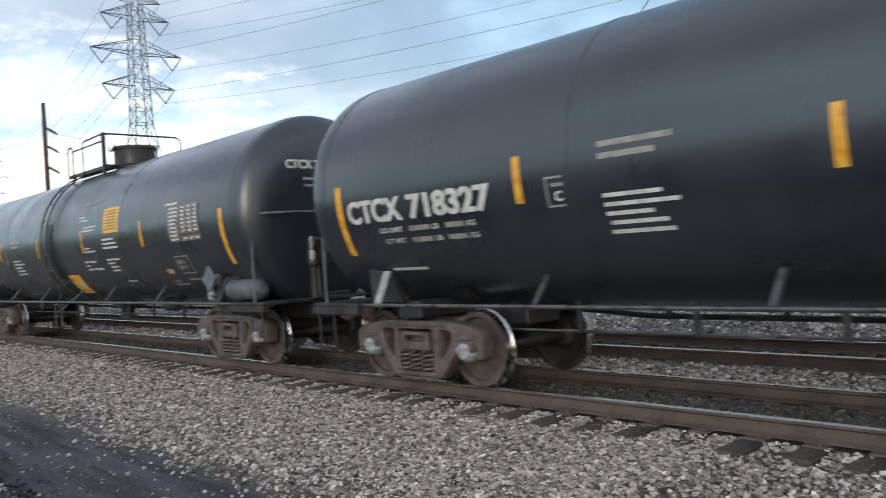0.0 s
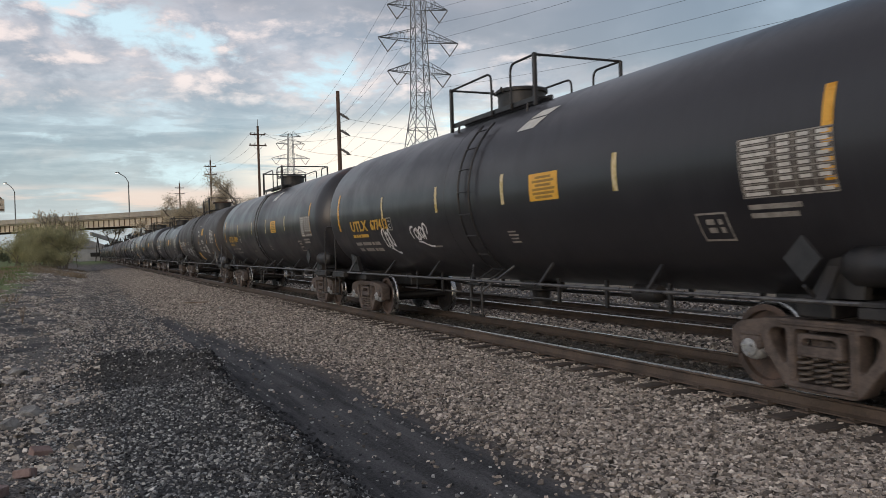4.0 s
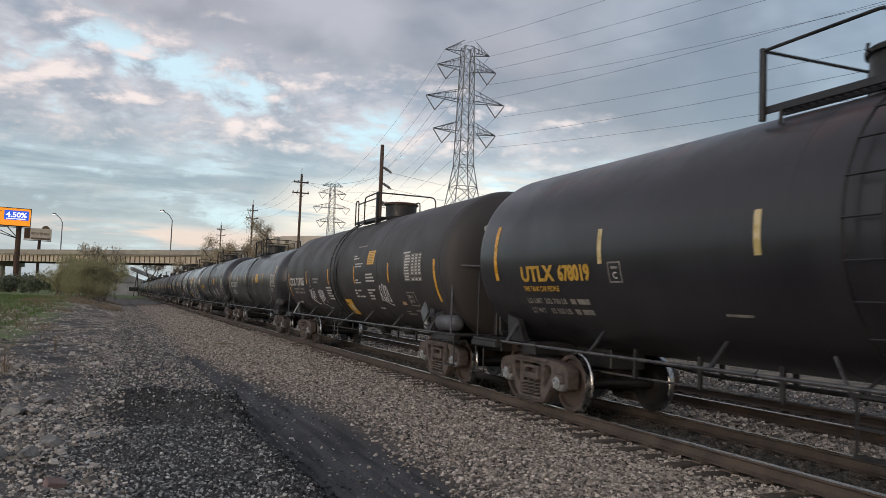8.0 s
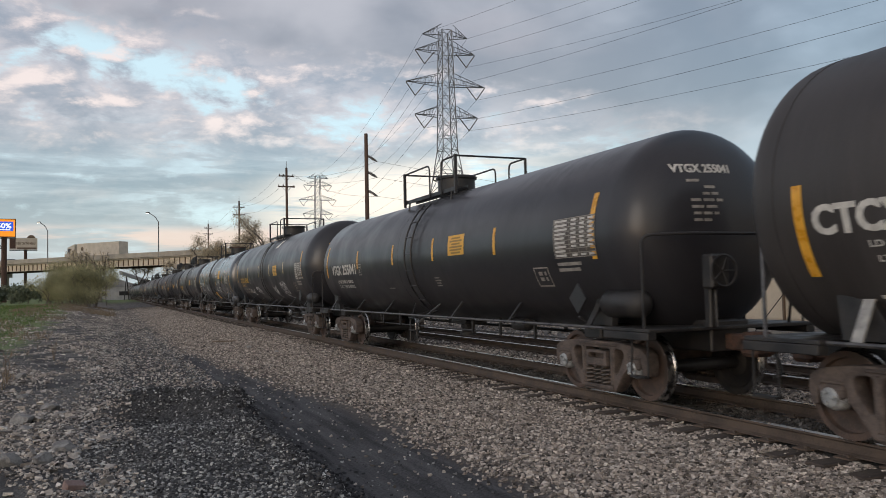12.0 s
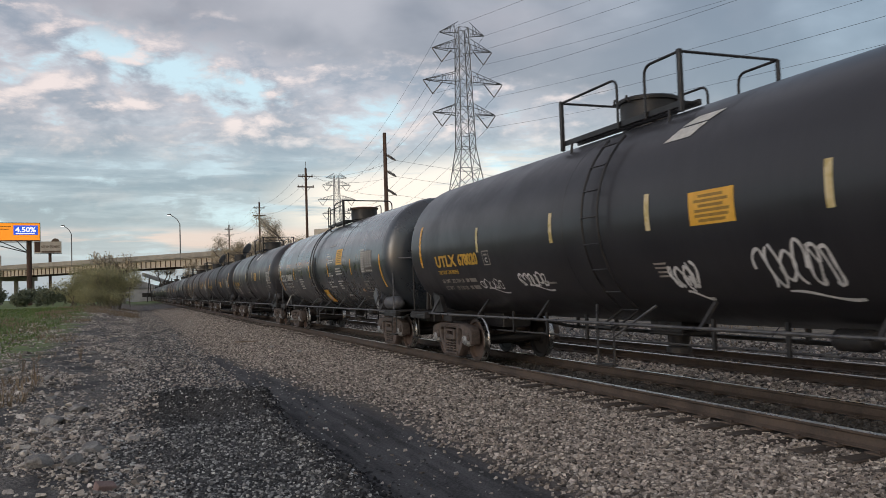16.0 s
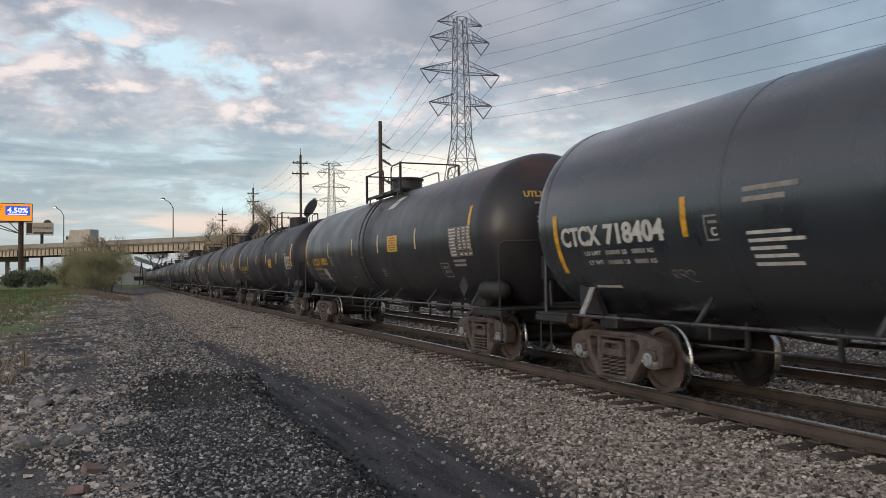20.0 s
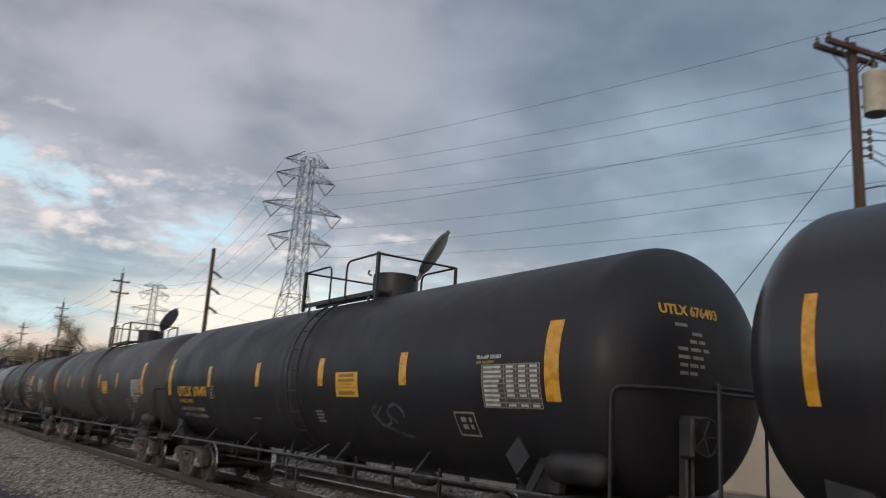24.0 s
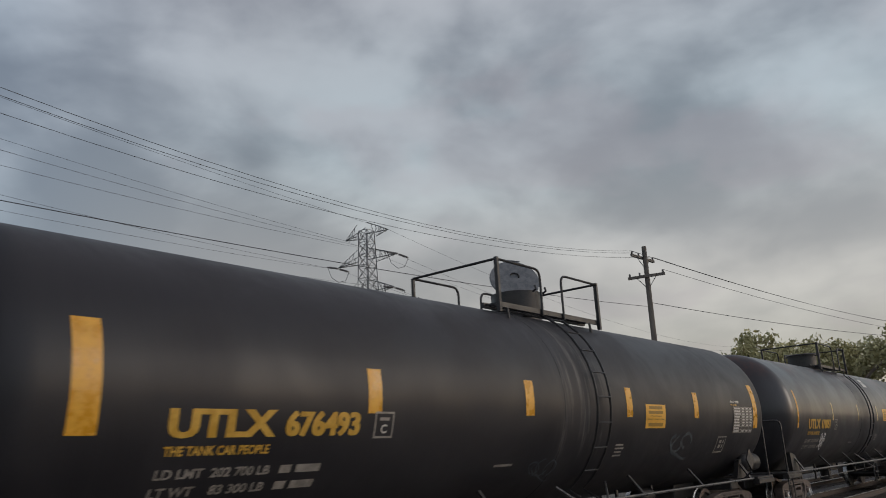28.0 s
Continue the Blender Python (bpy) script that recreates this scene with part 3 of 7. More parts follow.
def rounded(loop, r, steps=3):
    """A closed outline with its corners rounded."""
    pts = [Vector(p) for p in loop]
    out = []
    for i, b in enumerate(pts):
        a, c = pts[i - 1], pts[(i + 1) % len(pts)]
        k = min(r, (b - a).length * 0.45, (c - b).length * 0.45)
        p, q = b + (a - b).normalized() * k, b + (c - b).normalized() * k
        for j in range(steps + 1):
            f = j / steps
            w = p * (1 - f) ** 2 + b * (2 * f * (1 - f)) + q * f * f
            out.append((w.x, w.y))
    return out


def part(name, geo, mat, parent, label="", smooth=40):
    """One mesh object under a thing or under a part."""
    data = geo if isinstance(geo, bpy.types.Mesh) else geo.mesh(name, mat, smooth)
    ob = new(name, data)
    ob.parent = parent
    return tagged(ob, label)


def thing(name, label, category, m=None, group="", kind=""):
    """An empty at the base of a thing that has parts."""
    ob = new(name)
    ob.empty_display_size = 0.2
    if m is not None:
        ob.matrix_basis = m
    return tagged(ob, label, category, group, kind)


def solid(name, geo, mat, label, category, m=None, group="", kind="", smooth=40):
    """A thing of one mesh."""
    ob = new(name, geo.mesh(name, mat, smooth))
    if m is not None:
        ob.matrix_basis = m
    return tagged(ob, label, category, group, kind)


def letters(text, wide, tall):
    """Flat letters as triangles in (u, v), from 0 to wide and from 0 to tall."""
    cu = bpy.data.curves.new("letters", "FONT")
    cu.body, cu.resolution_u, cu.offset = text, 3, 0.030
    ob = bpy.data.objects.new("letters", cu)
    scene.collection.objects.link(ob)
    dg = bpy.context.evaluated_depsgraph_get()
    me = bpy.data.meshes.new_from_object(ob.evaluated_get(dg))
    co = np.array([v.co[:] for v in me.vertices])
    faces = [tuple(p.vertices) for p in me.polygons]
    bpy.data.objects.remove(ob)
    bpy.data.curves.remove(cu)
    bpy.data.meshes.remove(me)
    lo, hi = co.min(0), co.max(0)
    uv = (co[:, :2] - lo[:2]) / np.maximum(hi[:2] - lo[:2], 1e-6) * (wide, tall)
    return uv, faces


# ---- the tank car ----
WHEEL_R = 0.457


class Shell:
    """The tank's skin: radius, height of its axis, half length of the straight part, depth of the heads."""

    def __init__(self, r, zc, half, head, power):
        self.r, self.zc, self.half, self.head, self.power = r, zc, half, head, power

    def side(self, y, z, lift=0.004):
        """A point of the near flank."""
        d = max(self.r ** 2 - (z - self.zc) ** 2, 0.0) ** 0.5
        k = (self.r + lift) / self.r
        return (-d * k, y, self.zc + (z - self.zc) * k)

    def end(self, x, z, way=-1, lift=0.006):
        """A point of an end head."""
        q = min((x * x + (z - self.zc) ** 2) ** 0.5 / self.r, 0.999)
        return (x, way * (self.half + self.head * (1 - q ** self.power) ** (1 / self.power) + lift), z)

    def geo(self):
        prof = []
        for i in range(19):
            a = i / 18 * math.pi / 2
            q = math.sin(a) ** (2 / self.power)
            h = math.cos(a) ** (2 / self.power)
            prof.append((max(self.r * q, 0.003), self.half + self.head * h))
        back = [(r, -y) for r, y in prof]
        rows = back + [(self.r, y) for y in np.linspace(-self.half, self.half, 9)[1:-1]] + prof[::-1]
        return Geo().lathe(rows, "y", 64, (0, 0, self.zc), False)

    def patch(self, g, y0, y1, z0, z1, lift=0.004):
        """A bent rectangle on the flank."""
        k = max(2, int(abs(z1 - z0) / 0.09) + 1)
        vs = [self.side(y, z0 + (z1 - z0) * i / k, lift) for i in range(k + 1) for y in (y0, y1)]
        g.put(vs, [(2 * i, 2 * i + 1, 2 * i + 3, 2 * i + 2) for i in range(k)])
        return g

    def inscribe(self, text, y0, z0, wide, tall, lift=0.005):
        """Letters on the flank; they read towards -y."""
        uv, fs = letters(text, wide, tall)
        g = Geo()
        g.put([self.side(y0 - u, z0 + v, lift) for u, v in uv], fs)
        return g

    def bars(self, y0, z1, rows, tall, gap, lean=0.0):
        """Unreadable lines of writing: each row is a list of (start, end) along the line."""
        g = Geo()
        for i, row in enumerate(rows):
            top = z1 - i * (tall + gap)
            for a, b in row:
                self.patch(g, y0 - a, y0 - b, top - tall, top, 0.005)
        return g

    def stroke(self, g, pts, width):
        """A painted line on the flank."""
        pts = [Vector((p[0], p[1])) for p in pts]
        vs = []
        for k, p in enumerate(pts):
            d = (pts[min(k + 1, len(pts) - 1)] - pts[max(k - 1, 0)]).normalized()
            o = Vector((-d.y, d.x)) * width * 0.5 * (0.75 + 0.5 * abs(math.sin(k * 0.7)))
            for q in (p + o, p - o):
                vs.append(self.side(q.x, q.y, 0.006))
        g.put(vs, [(2 * i, 2 * i + 1, 2 * i + 3, 2 * i + 2) for i in range(len(pts) - 1)])
        return g


def scribble(shell, y0, z0, wide, tall, seed, loops=5, width=0.035, tail=True):
    """A spray-can tag: loops and strokes with no letters in it."""
    rnd = random.Random(seed)
    g = Geo()
    for i in range(loops):
        cy, cz = y0 - wide * (i + 0.5) / loops, z0 + tall * rnd.uniform(0.45, 0.65)
        a0, ry, rz = rnd.uniform(0, 6), wide / loops * rnd.uniform(0.40, 0.62), tall * rnd.uniform(0.28, 0.48)
        turn = rnd.uniform(3.5, 6.5) * rnd.choice((-1, 1))
        lean = rnd.uniform(-0.3, 0.5)
        pts = []
        for k in range(17):
            a = a0 + turn * k / 16
            u, v = ry * math.cos(a) * (1 + 0.3 * math.sin(2 * a + i)), rz * math.sin(a)
            pts.append((cy + u - lean * v * 0.5, cz + v))
        shell.stroke(g, pts, width)
        if rnd.random() < 0.7:
            shell.stroke(g, [(cy + rnd.uniform(-ry, ry), cz + rz), (cy + rnd.uniform(-ry, ry), cz), (cy + rnd.uniform(-ry, ry), cz - rz * 1.1)], width * 0.8)
    if tail:
        shell.stroke(g, [(y0 - wide * s, z0 - tall * 0.05 + 0.05 * math.sin(5 * s)) for s in np.linspace(0.25, 1.05, 9)], width * 0.8)
    return g


def spell(car, sh, text, y0, z0, wide, tall, ink):
    """A large mark on the flank, each letter a part of its own."""
    uv, fs = letters(text, wide, tall)
    root = list(range(len(uv)))

    def top(i):
        while root[i] != i:
            i = root[i]
        return i

    for f in fs:
        for i in f[1:]:
            root[top(i)] = top(f[0])
    for k in sorted({top(f[0]) for f in fs}):
        own = [f for f in fs if top(f[0]) == k]
        at = {i: j for j, i in enumerate(sorted({i for f in own for i in f}))}
        g = Geo()
        for h in range(3):      # heavy strokes: the face laid down thrice, a little apart
            g.put([sh.side(y0 - uv[i][0] - 0.010 * h, z0 + uv[i][1], 0.005 + 0.0012 * h) for i in at], [tuple(at[i] for i in f) for f in own])
        part("letter", g, ink, car, "", 0)


def build_truck_meshes():
    """Meshes of the bogie's pieces, shared by all cars."""
    M = {}
    half = [(0.52, 0.805), (0.82, 0.775), (1.06, 0.735), (1.175, 0.66), (1.185, 0.50), (1.15, 0.36), (1.075, 0.36), (1.055, 0.54), (0.99, 0.59), (0.80, 0.59),
            (0.735, 0.55), (0.72, 0.41), (0.66, 0.38), (0.45, 0.115), (0.37, 0.07)]
    outline = half + [(-y, z) for y, z in half[::-1]]
    eye = [(0.425, 0.70), (0.60, 0.695), (0.66, 0.635), (0.60, 0.50), (0.475, 0.335), (0.425, 0.345)]
    holes = [eye, [(-y, z) for y, z in eye[::-1]], [(-0.315, 0.70), (0.315, 0.70), (0.315, 0.165), (-0.315, 0.165)]]
    for nm, x0, x1, out in (("side_frame", -1.07, -0.865, -1), ("side_frame_far", 0.865, 1.07, 1)):
        g = plate(outline, holes, x0, x1)
        lo, hi = sorted((out * 1.085, out * 0.875))
        for q in (-1, 1):      # column ribs, jaw lips and the sill under the springs
            y0, y1 = sorted((q * 0.335, q * 0.395))
            g.box(lo, hi, y0, y1, 0.17, 0.715, 0.012)
            y0, y1 = sorted((q * 0.76, q * 1.04))
            g.box(lo, hi, y0, y1, 0.585, 0.625, 0.012)
        g.box(lo - 0.012, hi + 0.012, -0.40, 0.40, 0.105, 0.165, 0.015)
        g.box(lo, hi, -0.50, 0.50, 0.735, 0.775, 0.012)
        M[nm] = g.mesh(nm, truck_cast, 30)
    for nm, x in (("spring", -1.0), ("spring_far", 1.0)):
        g = Geo()
        for dx in (-0.035, 0.10):
            for y in (-0.20, 0.0, 0.20):
                turns = [k * math.pi / 5 for k in range(46)]
                g.tube([(x + (dx if x < 0 else -dx) + 0.068 * math.cos(a), y + 0.078 * math.sin(a), 0.175 + 0.255 * k / 45) for k, a in enumerate(turns)], 0.0165, 5)
        M[nm] = g.mesh(nm, spring_dark, 60)
    M["bearing_adapter"] = Geo().box(-0.11, 0.11, -0.15, 0.15, 0.44, 0.585, 0.03).mesh("bearing_adapter", truck_cast, 30)
    # real beam, plus an added black plate standing in for shade behind the windows
    M["brake_beam"] = Geo().box(-0.80, 0.80, -0.44, -0.34, 0.30, 0.46, 0.02).box(-0.80, -0.70, -0.46, 0.0, 0.20, 0.66, 0.02).mesh("brake_beam", tyre_black, 30)
    bol = Geo().box(-0.98, 0.98, -0.22, 0.22, 0.45, 0.655, 0.03).box(-0.5, 0.5, -0.24, 0.24, 0.62, 0.80, 0.03)
    for x0, x1 in ((-1.10, -1.0), (1.0, 1.10)):
        end = plate([(-0.27, 0.435), (0.27, 0.435), (0.255, 0.665), (-0.255, 0.665)], [[(-0.20, 0.545), (0.20, 0.545), (0.19, 0.62), (-0.19, 0.62)]], x0, x1, 0.012, 0.03)
        bol.put(end.v, end.f)
        bol.box(x0 - 0.006, x1 + 0.006, -0.25, 0.25, 0.44, 0.475, 0.008)
    M["bolster"] = bol.mesh("bolster", truck_cast, 30)
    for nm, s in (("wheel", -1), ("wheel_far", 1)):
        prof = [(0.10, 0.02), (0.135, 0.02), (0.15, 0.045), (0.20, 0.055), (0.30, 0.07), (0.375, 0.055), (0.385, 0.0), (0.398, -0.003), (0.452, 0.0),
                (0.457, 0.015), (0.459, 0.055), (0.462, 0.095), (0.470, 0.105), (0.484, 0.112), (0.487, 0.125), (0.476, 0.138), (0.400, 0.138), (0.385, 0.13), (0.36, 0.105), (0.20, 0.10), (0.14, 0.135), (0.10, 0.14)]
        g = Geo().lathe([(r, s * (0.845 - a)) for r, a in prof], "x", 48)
        # far wheels get black for the shade under the car, near ones rust
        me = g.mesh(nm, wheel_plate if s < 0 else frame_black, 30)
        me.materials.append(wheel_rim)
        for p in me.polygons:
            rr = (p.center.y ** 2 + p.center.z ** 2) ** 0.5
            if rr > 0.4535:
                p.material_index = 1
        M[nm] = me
    # axle coloured black to look shaded beneath the car
    M["axle"] = Geo().lathe([(0.07, -1.02), (0.085, -0.9), (0.10, -0.80), (0.085, -0.5), (0.085, 0.5), (0.10, 0.80), (0.085, 0.9), (0.07, 1.02)], "x", 20).mesh("axle", rail_black)
    for nm, s in (("bearing_cap", -1), ("bearing_cap_far", 1)):
        g = Geo().lathe([(0.135, s * 0.93), (0.14, s * 1.03), (0.12, s * 1.075), (0.105, s * 1.085), (0.10, s * 1.115), (0.085, s * 1.125), (0.03, s * 1.128)], "x", 24)
        for i in range(3):
            a = i * 2 * math.pi / 3 + 0.4
            y, z = 0.062 * math.cos(a), 0.062 * math.sin(a)
            g.lathe([(0.022, s * 1.11), (0.022, s * 1.15), (0.012, s * 1.155)], "x", 6, (0, y, z))
        M[nm] = g.mesh(nm, cap_grey, 35)
    return M


TRUCK = build_truck_meshes()
TRUCK_Y = 6.84
WHEELSETS = {}


def add_trucks(car):
    """Two bogies with sprung side frames and turning wheelsets under a car."""
    sets = []
    for ty in (-TRUCK_Y, TRUCK_Y):
        for nm, spring in (("side_frame", "spring"), ("side_frame_far", "spring_far")):
            f = part("side_frame", TRUCK[nm], None, car, "rusty brown cast steel bogie side frame")
            f.location = (0, ty, 0)
            part("spring_nest", TRUCK[spring], None, f, "dark coil springs")
        b = part("bolster", TRUCK["bolster"], None, car)
        b.location = (0, ty, 0)
        for turn in (0, 180):
            b = part("brake_beam", TRUCK["brake_beam"], None, car, "black brake beam with an added plate that darkens the frame window")
            b.matrix_basis = pose(0, ty, 0, 0, 0, turn)
        for x in (-1.0, 1.0):
            for y in (-0.889, 0.889):
                b = part("bearing_adapter", TRUCK["bearing_adapter"], None, car)
                b.location = (x, ty + y, 0)
        for wy in (-0.889, 0.889):
            s = part("wheelset", TRUCK["axle"], None, car, "steel axle with two wheels")
            s.location = (0, ty + wy, WHEEL_R)
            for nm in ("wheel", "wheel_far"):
                part("wheel", TRUCK[nm], None, s, "wheel with a polished tread, rust-brown near side, shade-blackened far side")
            for nm in ("bearing_cap", "bearing_cap_far"):
                part("bearing_cap", TRUCK[nm], None, s, "grey bearing cap with three bolts")
            sets.append(s)
    return sets


def coupler_geo(s):
    g = Geo().box(-0.09, 0.09, min(s * 8.2, s * 8.95), max(s * 8.2, s * 8.95), 0.72, 0.94, 0.02)
    g.box(-0.20, 0.16, min(s * 8.80, s * 9.10), max(s * 8.80, s * 9.10), 0.66, 0.98, 0.05)
    g.box(0.06, 0.20, min(s * 8.95, s * 9.16), max(s * 8.95, s * 9.16), 0.70, 0.94, 0.04)
    return g


def build_shared(kind):
    """Frame, end gear and pipes that cars of one kind have in common."""
    M = {}
    for i, s in enumerate((-1, 1)):
        a, b = sorted((s * 5.6, s * 8.45))
        M["stub_sill", i] = (Geo().box(-0.33, 0.33, a, b, 0.70, 1.12, 0.02).mesh("stub_sill", frame_black, 30), "")
        M["body_bolster", i] = (Geo().box(-1.15, 1.15, min(s * 6.62, s * 7.06), max(s * 6.62, s * 7.06), 0.84, 1.06, 0.02).mesh("body_bolster", frame_black, 30), "")
    for i, s in enumerate((-1, 1)):
        a, b = sorted((s * 7.55, s * 8.55))
        p = Geo().box(-1.42, 1.42, a, b, 1.00, 1.05, 0.01).box(-1.44, -1.30, a, b, 0.90, 1.00, 0.01).box(1.30, 1.44, a, b, 0.90, 1.00, 0.01)
        M["end_platform", i] = (p.mesh("end_platform", frame_black, 30), "")
        M["coupler", i] = (coupler_geo(s).mesh("coupler", coupler_rust, 35), "rusty steel coupler")
        M["air_hose", i] = (Geo().tube(bend([(0.35, s * 8.5, 0.80), (0.40, s * 8.8, 0.75), (0.35, s * 9.0, 0.42), (0.1, s * 9.08, 0.40)], 0.2), 0.025, 8).mesh("air_hose", tyre_black), "black rubber air hose")
        # corner handrail: post, bar across the end, post
        y, far, hz = (s * 8.27, s * 8.62, 2.42) if kind == "A" else (s * 8.40, s * 8.80, 2.27)
        M["end_handrail", i] = (Geo().tube(bend([(-1.38, y, 1.04), (-1.38, y, hz), (-0.95, far, hz), (0.95, far, hz), (1.38, y, hz), (1.38, y, 1.04)], 0.14), 0.021, 8).mesh("end_handrail", reservoir_grey if kind == "A" else rail_black), "")
        step = Geo().tube(bend([(-1.38, s * 8.46, 1.0), (-1.38, s * 8.46, 0.42), (-1.38, s * 8.10, 0.42), (-1.38, s * 8.14, 1.0)], 0.05), 0.013, 6)
        step.box(-1.43, -1.33, min(s * 8.44, s * 8.12), max(s * 8.44, s * 8.12), 0.41, 0.435)
        M["corner_step", i] = (step.mesh("corner_step", rail_black), "")
        # saddle bracket that carries the tank at its end
        for j, (xa, xb) in enumerate(((-1.22, -1.12), (1.12, 1.22))):
            q = -1 if j == 0 else 1
            sb = Geo().prism([(s * 6.85, 1.05), (s * 7.45, 1.05), (s * 7.50, 1.50), (s * 7.10, 1.42)][::s], xa, xb)
            M["saddle", 2 * i + j] = (sb.mesh("saddle", frame_black, 30), "")
            w0, w1 = s * 7.08, s * 7.20
            z1 = 1.45 if kind == "A" else 1.36
            g = Geo().put([(q * 1.43, w0, 1.02), (q * 1.43, w1, 1.02), (q * 1.22, w1, z1), (q * 1.22, w0, z1), (q * 1.40, w0, 1.02), (q * 1.40, w1, 1.02), (q * 1.19, w1, z1), (q * 1.19, w0, z1)],
                          [(0, 1, 2, 3), (7, 6, 5, 4), (0, 4, 5, 1), (1, 5, 6, 2), (2, 6, 7, 3), (3, 7, 4, 0)])
            M["saddle_strap", 2 * i + j] = (g.mesh("saddle_strap", valve_white if kind == "A" and s > 0 else frame_black, 0), "pale sticker on a steel strap" if kind == "A" and s > 0 else "")
    M["side_pipe", 0] = (Geo().tube(bend([(-1.30, -7.6, 1.02), (-1.42, -7.2, 1.03), (-1.42, 7.2, 1.03), (-1.30, 7.6, 1.02)], 0.1), 0.024, 8).mesh("side_pipe", pipe_grey), "worn steel side handrail pipe")
    M["side_pipe", 1] = (Geo().tube(bend([(1.30, -7.6, 1.02), (1.42, -7.2, 1.03), (1.42, 7.2, 1.03), (1.30, 7.6, 1.02)], 0.1), 0.024, 8).mesh("side_pipe", pipe_grey), "worn steel side handrail pipe")
    zs = 1.30
    for i, y in enumerate((-4.6, -2.1, 2.1, 4.6)):
        for j, q in enumerate((-1, 1)):
            g = Geo().put([(q * 1.42, y - 0.03, 1.0), (q * 1.42, y + 0.03, 1.0), (q * 1.13, y + 0.03, zs + 0.05), (q * 1.13, y - 0.03, zs + 0.05),
                           (q * 1.39, y - 0.03, 1.0), (q * 1.39, y + 0.03, 1.0), (q * 1.10, y + 0.03, zs + 0.03), (q * 1.10, y - 0.03, zs + 0.03)],
                          [(0, 1, 2, 3), (7, 6, 5, 4), (0, 4, 5, 1), (1, 5, 6, 2), (2, 6, 7, 3), (3, 7, 4, 0)])
            M["pipe_bracket", 2 * i + j] = (g.mesh("pipe_bracket", pipe_grey if kind == "A" else frame_black, 0), "")
    # under the belly: outlet, brake rods, train line, hangers
    M["bottom_outlet"] = (Geo().lathe([(0.30, 1.06), (0.30, 0.90), (0.18, 0.84), (0.15, 0.62), (0.19, 0.60), (0.19, 0.52)], "z", 20, (0, 0.1, 0)).mesh("bottom_outlet", frame_black), "")
    M["outlet_skid"] = (Geo().box(-0.28, 0.28, -0.35, 0.50, 0.79, 0.85, 0.02).box(-0.25, -0.20, -0.3, 0.45, 0.84, 1.05).box(0.20, 0.25, -0.3, 0.45, 0.84, 1.05).mesh("outlet_skid", frame_black, 30), "")
    M["brake_pipe"] = (Geo().tube(bend([(0.62, -8.3, 0.85), (0.62, -5.3, 0.80), (0.75, -4.6, 0.72), (0.75, 4.6, 0.72), (0.62, 5.3, 0.80), (0.62, 8.3, 0.85)], 0.2), 0.035, 8).mesh("brake_pipe", frame_black), "")
    M["brake_rod"] = (Geo().tube([(-0.45, -6.0, 0.72), (-0.45, 5.9, 0.66)], 0.018, 6).mesh("brake_rod", pipe_grey), "")
    for i, y in enumerate((-4.4, -3.0, -1.7, 1.5, 2.9, 4.3)):
        M["pipe_hanger", i] = (Geo().box(0.72, 0.78, y - 0.03, y + 0.03, 0.68, 1.14).mesh("pipe_hanger", frame_black, 0), "")
        M["rod_hanger", i] = (Geo().box(-0.58, -0.54, y + 0.3, y + 0.36, 0.66, 1.14).mesh("rod_hanger", frame_black, 0), "")
    M["brake_cylinder"] = (Geo().lathe([(0.05, -3.95), (0.11, -3.92), (0.125, -3.87), (0.125, -3.45), (0.09, -3.40), (0.05, -3.38)], "y", 18, (-0.6, 0, 0.92)).mesh("brake_cylinder", frame_black), "")
    if kind == "A":
        M["air_reservoir"] = (Geo().lathe([(0.04, -8.18), (0.12, -8.14), (0.17, -8.05), (0.175, -7.25), (0.12, -7.14), (0.04, -7.10)], "y", 22, (-1.16, 0, 1.24)).mesh("air_reservoir", reservoir_grey), "grey steel air reservoir")
        M["control_valve"] = (Geo().box(-1.38, -1.06, -6.98, -6.72, 1.05, 1.22, 0.03).lathe([(0.10, 1.2), (0.11, 1.34), (0.07, 1.40), (0.07, 1.52), (0.09, 1.54)], "z", 14, (-1.22, -6.86, 0)).mesh("control_valve", reservoir_grey, 35), "dusty grey brake control valve")
        M["valve_tag"] = (Geo().box(-1.40, -1.385, -6.96, -6.78, 1.10, 1.42, 0.004).mesh("valve_tag", valve_white, 0), "pale tag plate with worn print")
    else:
        M["air_reservoir"] = (Geo().lathe([(0.04, -8.20), (0.12, -8.16), (0.19, -8.06), (0.195, -7.38), (0.13, -7.27), (0.04, -7.23)], "y", 22, (-1.16, 0, 1.36)).mesh("air_reservoir", frame_black), "black steel air reservoir")
    # brake wheel on the leading end
    g = Geo()
    ring = [(-0.55 + 0.20 * math.cos(a), -8.98, 1.78 + 0.20 * math.sin(a)) for a in np.linspace(0, 2 * math.pi, 25)]
    g.tube(ring, 0.016, 6)
    for a in range(5):
        q = a * 2 * math.pi / 5
        g.tube([(-0.55, -8.95, 1.78), (-0.55 + 0.20 * math.cos(q), -8.98, 1.78 + 0.20 * math.sin(q))], 0.012, 5)
    M["brake_wheel"] = (g.mesh("brake_wheel", frame_black), "black spoked brake wheel")
    M["brake_stand"] = (Geo().box(-0.70, -0.40, -8.92, -8.72, 1.55, 2.0, 0.03).box(-0.62, -0.48, -8.78, -8.66, 1.04, 1.6, 0.02).mesh("brake_stand", frame_black, 30), "")
    if kind == "A":
        M["brake_lever", 0] = (Geo().box(-0.76, -0.72, -8.96, -8.92, 1.62, 2.02, 0.008).mesh("brake_lever", valve_white, 0), "pale worn lever")
        M["brake_lever", 1] = (Geo().box(-0.80, -0.73, -9.0, -8.96, 1.66, 1.80, 0.01).mesh("brake_lever", letter_white, 0), "short white handle")
